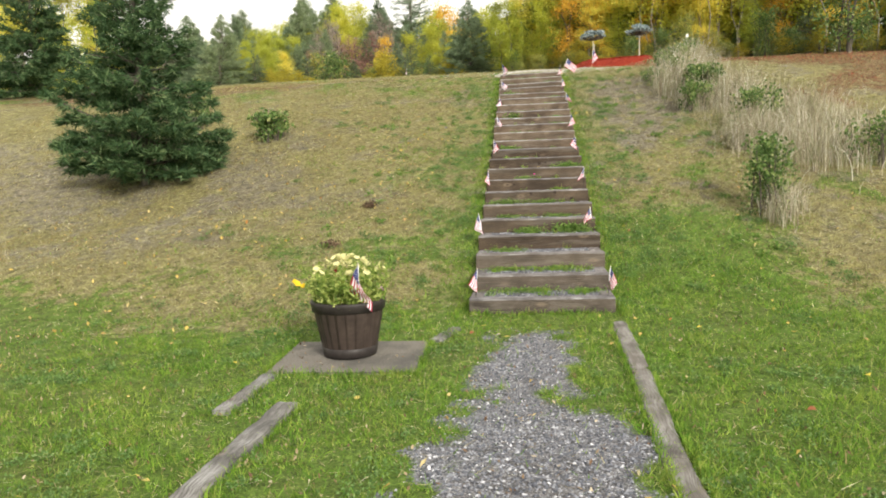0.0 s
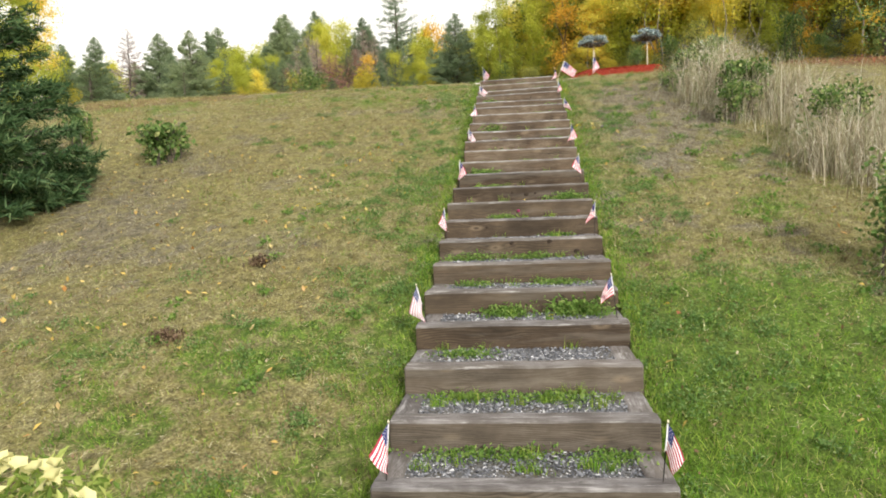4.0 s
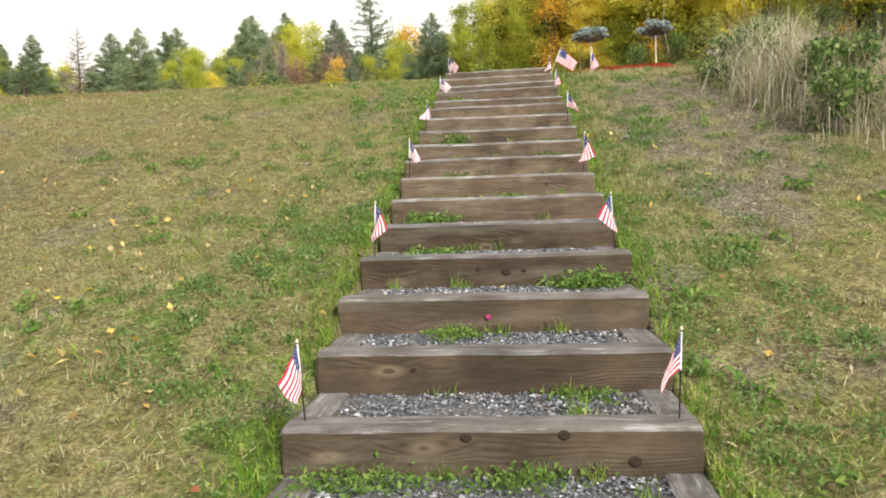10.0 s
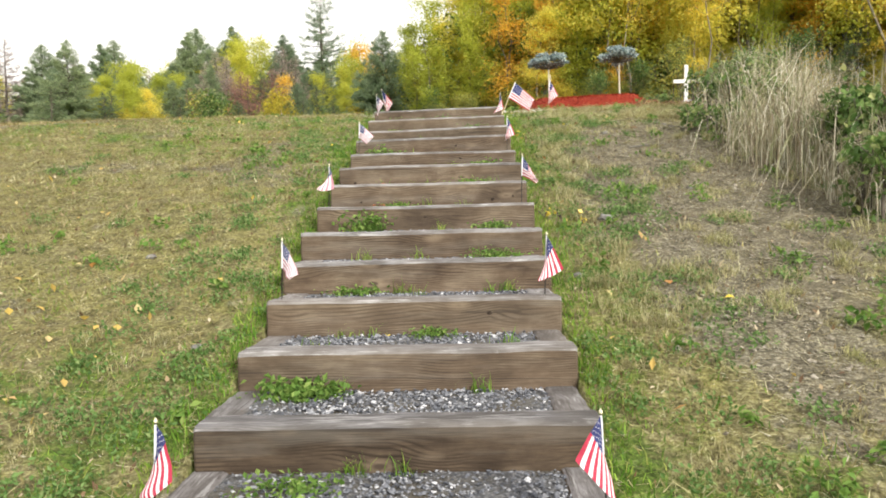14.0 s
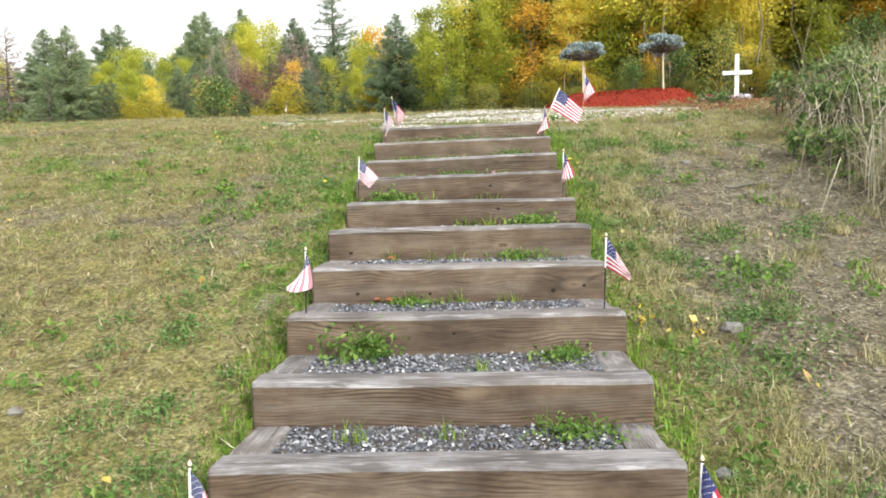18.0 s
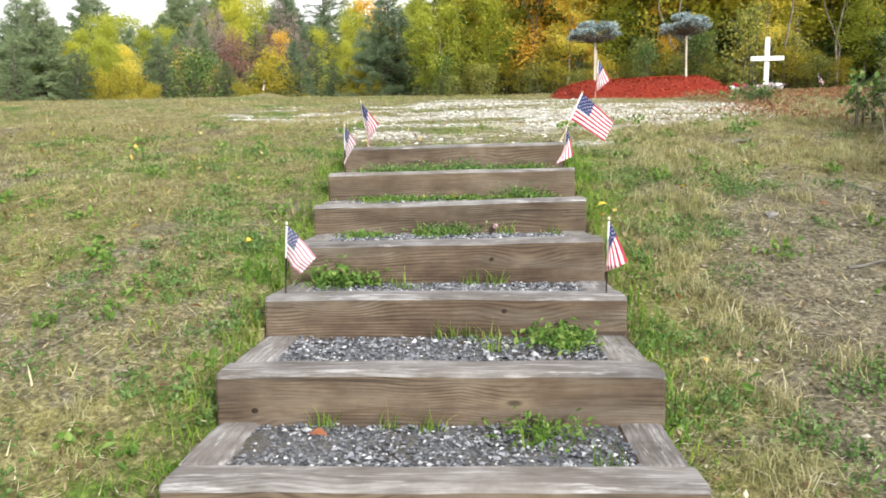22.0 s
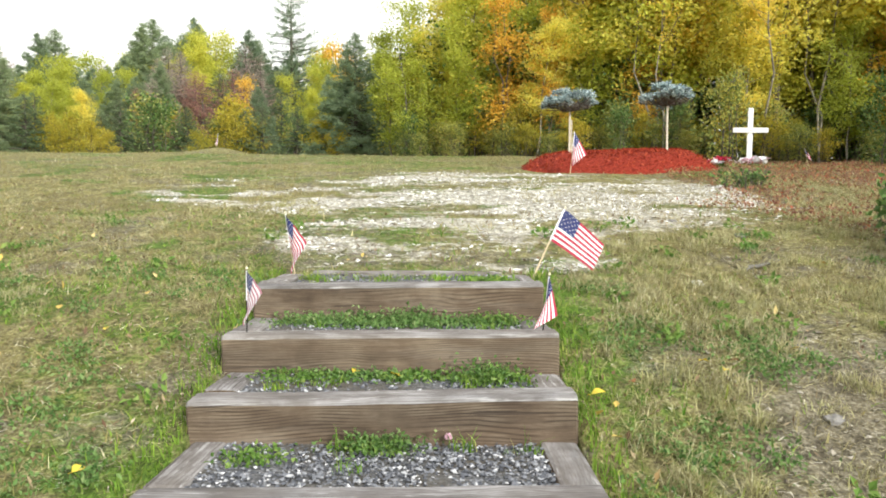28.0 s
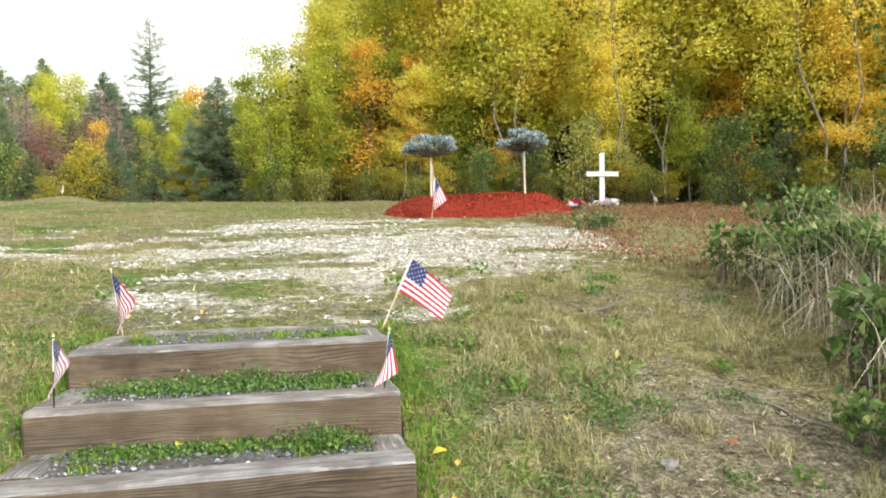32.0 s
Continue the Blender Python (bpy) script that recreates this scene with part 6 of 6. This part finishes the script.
# dead leaves, chips and twigs trodden into the turf
n = 22000
px, py = r_.uniform(-7, 5, n), r_.uniform(-6.5, 14, n)
ok = clear(px, py) & (r_.random(n) < 0.2 + lattice(px, py, 0.8, 15))
px, py = px[ok], py[ok]
v, f = leaves(r_, np.stack([px, py, land(px, py) + r_.uniform(0.004, 0.03, len(px))], -1), r_.uniform(0.012, 0.05, len(px)), r_.uniform(0.008, 0.02, len(px)), 1.2, 0.1)
tagged(new("leaf_litter", mesh_of("leaf_litter", v, f, M_LITTER, smooth=False)), "bits of brown and pale dead leaf in the turf", "litter", kind="stuff")
# distinct tufts of pale grass on the bank and the slope
def tufts(seed, count, box_, hi, want):
    r = np.random.default_rng(seed)
    x0, x1, y0, y1 = box_
    cx, cy = r.uniform(x0, x1, count), r.uniform(y0, y1, count)
    ok = want(cx, cy, r)
    cx, cy = cx[ok], cy[ok]
    per = 80
    wide = np.repeat(r.uniform(0.018, 0.055, len(cx)), per)
    tall = np.repeat(r.uniform(0.45, 1.0, len(cx)), per) * hi
    bx, by = np.repeat(cx, per) + r.normal(0, 1, len(wide)) * wide, np.repeat(cy, per) + r.normal(0, 1, len(wide)) * wide
    ok = clear(bx, by)
    bx, by, tall = bx[ok], by[ok], tall[ok]
    m = len(bx)
    return blades(r, np.stack([bx, by, land(bx, by) - 0.01], -1), tall * r.uniform(0.5, 1.1, m), r.uniform(0.0025, 0.0052, m), np.abs(r.normal(1.05, 0.4, m)), 2)


def on_bank(cx, cy, r):
    k = masks(cx, cy)
    return clear(cx, cy) & (k["chalk"] < 0.3) & (r.random(len(cx)) < (0.25 + lattice(cx, cy, 0.9, 37) * 0.9) * (1 - 0.75 * step01(k["soil"], 0.3, 0.6)))


def on_slope(cx, cy, r):
    return clear(cx, cy) & (r.random(len(cx)) < step01(clouded(cx, cy, 1.0, 39), 0.4, 0.65))


tagged(new("bank_tufts", mesh_of("bank_tufts", *join(tufts(51, 3600, (0.9, 5.5, 6.0, 17.0), 0.14, on_bank), tufts(52, 1300, (-5.5, -0.9, 1.5, 17.0), 0.09, on_slope), tufts(53, 350, (0.9, 3.4, 1.5, 7.0), 0.09, on_slope)), M_TUFT)), "pale tufts of grass standing over the bank", "grass", kind="stuff")
# crumbs of straw, bark and twig on the bare soil
n = 220000
px, py = r_.uniform(-5, 4.5, n), r_.uniform(0.5, 15, n)
k_ = masks(px, py)
ok = clear(px, py) & (r_.random(n) < 0.10 + 1.1 * step01(k_["soil"], 0.2, 0.55)) & (k_["chalk"] < 0.35)
px, py = px[ok], py[ok]
n = len(px)
crumbs = blades(r_, np.stack([px, py, land(px, py) + r_.uniform(0.002, 0.015, n)], -1), r_.uniform(0.015, 0.065, n), r_.uniform(0.003, 0.008, n), r_.normal(1.5, 0.1, n), 1, 0.0)
tagged(new("straw_crumbs", mesh_of("straw_crumbs", *crumbs, M_CRUMB)), "crumbs of straw and bark on worn soil", "litter", kind="stuff")
# straw lying flat between the growing grass
n = 230000
px, py = r_.uniform(-5.5, 4.5, n), r_.uniform(-6.5, 14.5, n)
k_ = masks(px, py)
ok = clear(px, py) & (r_.random(n) < (1.0 - 0.75 * k_["green"]) * (0.15 + 1.1 * clouded(px, py, 0.7, 27)) * (1 - 0.9 * step01(k_["gravel"] + k_["chalk"], 0.3, 0.6)))
px, py = px[ok], py[ok]
n = len(px)
thatch = blades(r_, np.stack([px, py, land(px, py) + r_.uniform(0.0, 0.02, n)], -1), r_.uniform(0.04, 0.12, n), r_.uniform(0.003, 0.006, n), r_.normal(1.45, 0.13, n), 1, 0.0)
tagged(new("lying_straw", mesh_of("lying_straw", *thatch, M_THATCH)), "dead straw lying matted between the living grass", "straw", kind="stuff")
tagged(new("green_turf", mesh_of("green_turf", *join(turf(1, 400000, near, 1.0, 0.022, 0.06, 0.006, True), turf(2, 75000, (-10, 7, -8.5, 15), 0.9, 0.03, 0.07, 0.010, True), turf(5, 190000, (-4.6, 4.0, -6.5, 1.8), 0.9, 0.035, 0.085, 0.0065, True)), M_GREEN)), "short green grass and clover of the bank", "grass", kind="stuff")
tagged(new("dry_turf", mesh_of("dry_turf", *join(turf(3, 300000, near, 0.75, 0.02, 0.055, 0.005, False), turf(4, 120000, (-10, 7, -5, 20), 0.9, 0.03, 0.07, 0.010, False)), M_DRY)), "short dry straw-coloured grass of the slope", "grass", kind="stuff")


# ---- weeds and clover on and beside the steps ----
def weed_clumps(seed, spots, size, n_each, m, label, name):
    r = np.random.default_rng(seed)
    loose = []
    for x, y, w, h in spots:
        inside = abs(x) < HALF - 0.1 and 0 < y < STEP_Y[-1] + 0.4
        if inside:
            k = max(i for i in range(N_STEPS) if STEP_Y[i] <= y)
            z = STEP_TOP[k] - 0.03
        else:
            z = float(land(x, y))
        n = int(n_each * w / 0.15)
        c = np.stack([r.normal(0, w * 0.5, n), r.normal(0, (min(w, 0.11) if inside else w) * 0.5, n), np.abs(r.normal(0.4, 0.3, n)) * h + 0.012], -1)
        if not inside:
            c = c[clear(c[:, 0] + x, c[:, 1] + y)]
            n = len(c)
            if n < 8:
                continue
            c[:, 2] += land(c[:, 0] + x, c[:, 1] + y) - z
        v1 = leaves(r, c, r.uniform(0.7, 1.3, n) * size, r.uniform(0.7, 1.3, n) * size * 0.6, 0.5)
        st = c[r.integers(0, n, max(6, n // 6))] * ([0.7, 0.7, 0] if inside else [1, 1, 1]) - [0, 0, 0.0 if inside else h * 0.6]
        v2 = blades(r, st, np.full(len(st), h * 0.9 + 0.02), np.full(len(st), 0.004), np.full(len(st), 0.4), 1)
        if name == "weed_clump":
            ob = thing(name, label, "weed", "weeds on the treads", pose(x, y, z))
            tagged(part("foliage", mesh_of("foliage", *join(v1, v2), m, smooth=False), ob), kind="stuff")
        else:
            v, f = join(v1, v2)
            loose.append((v + [x, y, z], f))
    if loose:
        tagged(new(name, mesh_of(name, *join(*loose), m, smooth=False)), label, "clover", kind="stuff")


# weeds by tread: step, x, share of the depth, width, height
LOW_WEEDS = [(1, -0.2, 0.8, 0.35, 0.07), (1, 0.45, 0.7, 0.2, 0.06), (2, -0.3, 0.8, 0.3, 0.05), (4, -0.1, 0.6, 0.16, 0.07), (4, 0.42, 0.5, 0.2, 0.11), (5, 0.3, 0.7, 0.2, 0.06), (3, -0.35, 0.5, 0.22, 0.06), (6, -0.4, 0.7, 0.28, 0.09), (6, 0.1, 0.8, 0.2, 0.07), (7, 0.35, 0.8, 0.12, 0.05), (2, 0.2, 0.7, 0.3, 0.05), (5, -0.35, 0.7, 0.16, 0.06)]
MID_WEEDS = [(8, -0.15, 0.7, 0.15, 0.06), (9, 0.42, 0.6, 0.14, 0.07), (9, 0.5, 0.7, 0.18, 0.09), (10, -0.3, 0.6, 0.14, 0.05), (11, -0.35, 0.8, 0.12, 0.05), (14, 0.42, 0.6, 0.15, 0.07), (15, 0.42, 0.6, 0.12, 0.08), (17, 0.3, 0.75, 0.14, 0.08), (18, 0.45, 0.6, 0.12, 0.07), (13, -0.3, 0.8, 0.14, 0.06), (12, 0.1, 0.85, 0.12, 0.05), (16, -0.2, 0.85, 0.12, 0.05)]
TOP_WEEDS = [(19, -0.42, 0.8, 0.12, 0.09), (20, -0.05, 0.85, 0.14, 0.05), (20, -0.42, 0.6, 0.12, 0.04), (21, 0.1, 0.85, 0.3, 0.04), (21, 0.42, 0.6, 0.14, 0.08), (23, 0.45, 0.5, 0.14, 0.03), (22, 0.45, 0.6, 0.14, 0.07), (21, -0.35, 0.8, 0.2, 0.04)]
spots = [(*tread(k, x, b), w, h) for k, x, b, w, h in LOW_WEEDS + MID_WEEDS + TOP_WEEDS]
weed_clumps(201, [(x, y, w, h * 0.75) for x, y, w, h in spots], 0.024, 230, M_WEED, "clump of green weeds growing from the gravel of a tread", "weed_clump")
weed_clumps(207, [(*tread(k, x, b), w, h) for k, x, b, w, h in [(15, -0.36, 0.8, 0.15, 0.13), (4, 0.40, 0.7, 0.28, 0.12), (4, -0.1, 0.8, 0.16, 0.08), (18, 0.42, 0.75, 0.12, 0.07), (19, -0.45, 0.8, 0.16, 0.09), (9, 0.47, 0.75, 0.18, 0.08), (11, -0.42, 0.75, 0.18, 0.07)]], 0.034, 260, M_WEED, "leafy green weeds and clover spreading over a gravel tread", "weed_clump")
weed_clumps(208, [(*tread(k, x, b), w, h) for k, x, b, w, h in [(21, 0.38, 0.75, 0.16, 0.08), (21, -0.1, 0.85, 0.3, 0.035), (22, -0.4, 0.65, 0.2, 0.05), (22, -0.15, 0.75, 0.24, 0.065), (22, 0.06, 0.8, 0.12, 0.085), (22, 0.28, 0.7, 0.26, 0.05), (22, 0.0, 0.5, 0.5, 0.03), (20, 0.0, 0.85, 0.16, 0.06)]], 0.020, 300, M_CLOVER, "low dark clover spreading over a gravel tread", "weed_clump")
r_ = np.random.default_rng(202)
spots = [(s * (HALF + r_.uniform(0.1, 0.9)), r_.uniform(0.3, 11.5), r_.uniform(0.08, 0.2), 0.035) for s in (-1, 1) for i in range(60)] + [(r_.uniform(-4, 3), r_.uniform(-5, 3), r_.uniform(0.1, 0.25), 0.03) for i in range(90)] + [(r_.uniform(0.9, 3), r_.uniform(5, 13), r_.uniform(0.07, 0.14), 0.035) for i in range(34)] + [(r_.uniform(-4, -0.9), r_.uniform(3, 13), r_.uniform(0.05, 0.12), 0.03) for i in range(45)]
more = [(r_.uniform(-4.5, 3.2), r_.uniform(-5, 10), r_.uniform(0.04, 0.12), 0.035) for i in range(1500)]
spots += [s for s in more if float(clouded(s[0], s[1], 0.9, 67)) > (0.60 if s[1] < 3 else 0.70) or (abs(s[0]) < 1.6 and s[1] > 0 and float(clouded(s[0], s[1], 0.6, 69)) > 0.53)]
spots = [s for s in spots if clear(np.array(s[0]), np.array(s[1]))]
spots = [s for s in spots if float(masks(s[0], s[1])["gravel"]) < 0.15]
weed_clumps(203, spots, 0.022, 110, M_CLOVER, "low clumps of clover in the turf beside the steps", "clover")

r_ = np.random.default_rng(204)
spots = [(r_.uniform(0.8, 2.6), r_.uniform(1, 13), r_.uniform(0.05, 0.11), 0.06) for i in range(75)] + [(-r_.uniform(0.8, 3.0), r_.uniform(1, 13), r_.uniform(0.05, 0.10), 0.05) for i in range(60)]
weed_clumps(205, [s for s in spots if clear(np.array(s[0]), np.array(s[1]))], 0.042, 42, M_WEED, "broad-leaved green weeds dotted over the turf", "broad_weeds")

# ---- fallen leaves, sticks, stones ----
r_ = np.random.default_rng(301)
n = 880
px, py = np.r_[r_.uniform(-6, 5, 420), r_.uniform(-7.5, -1.2, 460)], np.r_[r_.uniform(-6.5, 12.5, 420), r_.uniform(-1.0, 7.0, 460)]
ok = clear(px, py)
px, py = px[ok], py[ok]
v, f = leaves(r_, np.stack([px, py, land(px, py) + 0.03], -1), r_.uniform(0.025, 0.065, len(px)), r_.uniform(0.02, 0.05, len(px)), 1.5, 0.15)
tagged(new("fallen_leaves", mesh_of("fallen_leaves", v, f, M_FALLEN, smooth=False)), "scattered yellow and tan fallen leaves on the turf", "leaves", kind="stuff")


n = 2600
px, py = r_.uniform(0.8, 3.4, n), r_.uniform(4.5, 12, n)
ok = clear(px, py) & (masks(px, py)["soil"] * (0.5 + lattice(px, py, 0.4, 33)) > r_.uniform(0.25, 0.7, n))
px, py = px[ok], py[ok]
v, f = stones(r_, np.stack([px, py, land(px, py) + 0.004], -1), r_.uniform(0.006, 0.02, len(px)) * r_.uniform(0.5, 1.2, len(px)))
tagged(new("bank_pebbles", mesh_of("bank_pebbles", v, f, M_PEBBLE, smooth=False)), "small grey pebbles on bare soil beside the steps", "pebbles", kind="stuff")
n = 60
px, py = r_.uniform(-2.03, -0.97, n), r_.uniform(-1.73, -0.93, n)
ok = np.hypot(px + 1.53, py + 1.27) > 0.25
px, py = px[ok], py[ok]
v, f = leaves(r_, np.stack([px, py, -0.053 + (py + 1.33) * 0.038], -1), r_.uniform(0.012, 0.04, len(px)), r_.uniform(0.01, 0.028, len(px)), 2.0, 0.1)
tagged(new("slab_litter", mesh_of("slab_litter", v, f, M_LITTER, smooth=False)), "bits of dead leaf on the concrete slab", "litter", kind="stuff")


for i, (x, y, w) in enumerate([(-2.45, 1.70, 0.12), (-2.25, 3.05, 0.09)]):
    n = 260
    hx, hy = r_.normal(0, w * 0.5, n), r_.normal(0, w * 0.4, n)
    hz = np.abs(r_.normal(0.0, 0.022, n)) * np.exp(-(hx ** 2 + hy ** 2) / w ** 2) + land(hx + x, hy + y) - float(land(x, y)) + 0.012
    v, f = leaves(r_, np.stack([hx, hy, hz], -1), r_.uniform(0.02, 0.05, n), r_.uniform(0.012, 0.026, n), 0.8, 0.2)
    heap = thing("leaf_heap", "small heap of dark brown dead leaves on the slope", "leaves", "leaf heaps", pose(x, y, float(land(x, y))))
    tagged(part("leaf_pile", mesh_of("leaf_pile", v, f, M_DEAD, smooth=False), heap), kind="stuff")


def stick(x, y, L, yaw, r0, seed):
    r = np.random.default_rng(seed)
    pts = [[t * L - L / 2, r.normal(0, 0.02 * L), 0.012 + r.normal(0, 0.004)] for t in np.linspace(0, 1, 6)]
    slope = math.degrees(math.atan2(float(land(x, y + 0.2, False) - land(x, y - 0.2, False)), 0.4))
    ob = thing("fallen_stick", "bare grey stick lying in the grass", "stick", "fallen sticks", pose(x, y, float(land(x, y)) + 0.008, slope * math.cos(radians(yaw)), -slope * math.sin(radians(yaw)), yaw))
    part("wood", mesh_of("wood", *tube(pts, np.linspace(r0, r0 * 0.5, 6), 6), M_GREYWOOD), ob)


for i, (x, y, L, yaw, r0) in enumerate([(2.1, 11.75, 0.35, 35, 0.014), (2.35, 10.15, 0.6, -62, 0.006), (4.2, 14.6, 1.2, 12, 0.02), (1.9, 9.4, 0.4, 20, 0.008), (2.6, 9.6, 0.5, 70, 0.008)]):
    stick(x, y, L, yaw, r0, 400 + i)


def field_stone(x, y, s, seed, label, m):
    r = np.random.default_rng(seed)
    b = bmesh.new()
    bmesh.ops.create_icosphere(b, subdivisions=2, radius=1.0)
    for vert in b.verts:
        vert.co *= 0.8 + 0.4 * noise.noise(vert.co * 1.3 + Vector((seed, 0, 0)))
        vert.co = Vector((vert.co.x * s, vert.co.y * s * 0.75, vert.co.z * s * 0.5))
    me = bpy.data.meshes.new("stone")
    b.to_mesh(me)
    b.free()
    me.materials.append(m)
    ob = thing("field_stone", label, "stone", "loose stones", pose(x, y, float(land(x, y)) + s * 0.02, 0, 0, r.uniform(0, 360)))
    part("stone", me, ob)


for i, (x, y, s) in enumerate([(1.62, 9.95, 0.05), (0.86, 6.7, 0.045), (1.18, 7.6, 0.07), (1.15, 7.6, 0.035), (1.75, 10.5, 0.04), (-1.6, 7.0, 0.05), (1.9, 8.2, 0.04), (-0.95, 5.9, 0.04), (2.3, 12.6, 0.06), (2.0, 13.2, 0.05)]):
    field_stone(x, y, s, 500 + i, "pale grey stone lying in the turf", M_ROCK)
field_stone(1.62, 11.45, 0.05, 520, "scrap of crumpled white litter in the grass", M_WHITE)


# ---- single bright leaves, sprigs and clover heads ----
def leaf_blade(seed, size, m):
    """A slightly curled oval leaf with a midrib and a stalk."""
    r = np.random.default_rng(seed)
    t = np.linspace(0, 1, 6)
    half = 0.36 * np.sin(np.pi * t ** 0.85)
    bend = 0.12 * np.sin(np.pi * t)
    mid_ = np.stack([t - 0.5, 0 * t, bend], -1)
    lft = np.stack([t - 0.5, half, bend + 0.10 * half / 0.36 + r.uniform(0, 0.1)], -1)
    rgt = np.stack([t - 0.5, -half, bend + 0.10 * half / 0.36], -1)
    v = np.concatenate([mid_, lft, rgt]) * size
    f = [[i, i + 1, 7 + i, 6 + i] for i in range(5)] + [[i + 1, i, 12 + i, 13 + i] for i in range(5)]
    sv, sf = tube([[-0.75 * size, 0.02 * size, 0], [-0.5 * size, 0, 0]], 0.02 * size, 4)
    v, f = join((v, np.array(f)), (sv, sf))
    return mesh_of("blade", v, f, m)


UPPER_LEAVES = [(0.80, 10.12, 0.055, 0), (1.33, 10.25, 0.05, 0), (1.40, 10.32, 0.045, 1), (1.27, 10.33, 0.045, 0), (0.95, 10.2, 0.045, 1), (1.91, 10.0, 0.05, 1), (-0.95, 9.6, 0.05, 0), (-1.02, 9.45, 0.04, 1), (-0.98, 8.95, 0.04, 1), (-1.3, 10.6, 0.04, 0), (1.5, 6.2, 0.045, 0), (1.1, 4.4, 0.04, 1), (-2.2, 4.3, 0.06, 0)]
LOWER_LEAVES = [(-2.05, 4.35, 0.05, 0), (-2.3, 4.42, 0.05, 0), (-0.9, 2.9, 0.04, 1), (1.05, 1.9, 0.05, 1), (0.95, 1.7, 0.045, 1), (1.0, 2.05, 0.04, 0), (2.1, -1.9, 0.05, 0), (1.5, -2.6, 0.05, 1), (-0.6, -0.75, 0.05, 1), (-2.4, -1.5, 0.05, 0), (0.05, -0.55, 0.05, 1), (0.3, -0.9, 0.04, 0), (1.3, -0.6, 0.04, 0)]
for i, (x, y, s, red) in enumerate(UPPER_LEAVES + LOWER_LEAVES):
    ob = thing("fallen_leaf", "russet fallen leaf lying in the grass" if red else "yellow fallen leaf lying in the grass", "leaf", "single fallen leaves", pose(x, y, float(land(x, y)) + 0.035, 14, (i * 37 % 21) - 10, i * 71 % 360))
    part("blade", leaf_blade(600 + i, s, M_REDLEAF if red else M_YELLOWLEAF), ob)
for i, (k, x, y, s, red) in enumerate([(17, -0.34, 8.17, 0.05, 1), (21, -0.15, 10.28, 0.05, 0), (21, 0.01, 10.22, 0.05, 0), (4, 0.2, 1.85, 0.04, 0), (9, 0.05, 4.35, 0.04, 0), (16, -0.31, 7.78, 0.05, 1), (16, -0.36, 7.80, 0.045, 1), (12, -0.1, 5.9, 0.04, 0)]):
    ob = thing("fallen_leaf", "russet fallen leaf on a gravel tread" if red else "yellow fallen leaf on a gravel tread", "leaf", "single fallen leaves", pose(x, y, STEP_TOP[k - 1] + 0.002, 10, 6, i * 67 % 360))
    part("blade", leaf_blade(640 + i, s, M_REDLEAF if red else M_YELLOWLEAF), ob)
broadleaf("yellow_sprig", "small weed with yellowed leaves beside the steps", broadleaf_meshes(651, 0.07, 0.07, 0.003, 13, 0.042, 0.1, 4), M_BARK, M_YELLOWLEAF, planted(0.84, 7.6), "", "weed")


def clover_head(x, y, z, tall, m, seed):
    r = np.random.default_rng(seed)
    ob = thing("clover_flower", "pink clover flower on a thin stem at a tread", "flower", "clover flowers", pose(x, y, z))
    v, f = tube([[0, 0, -0.02], [0.006, 0, tall * 0.6], [0.004, 0.004, tall]], 0.0016, 5)
    part("stem", mesh_of("stem", v, f, M_WEED), ob)
    n = 60
    d = r.normal(size=(n, 3))
    d /= np.linalg.norm(d, axis=1)[:, None]
    v, f = leaves(r, d * [0.011, 0.011, 0.010] + [0.004, 0.004, tall], 0.013, 0.006)
    tagged(part("head", mesh_of("head", v, f, m, smooth=False), ob), kind="stuff")


clover_head(-0.02, 4.03, STEP_TOP[7] - 0.02, 0.075, cloth("magenta_clover", (0.62, 0.10, 0.32)), 661)
clover_head(0.22, 9.84, STEP_TOP[19] - 0.02, 0.04, M_PINK, 662)
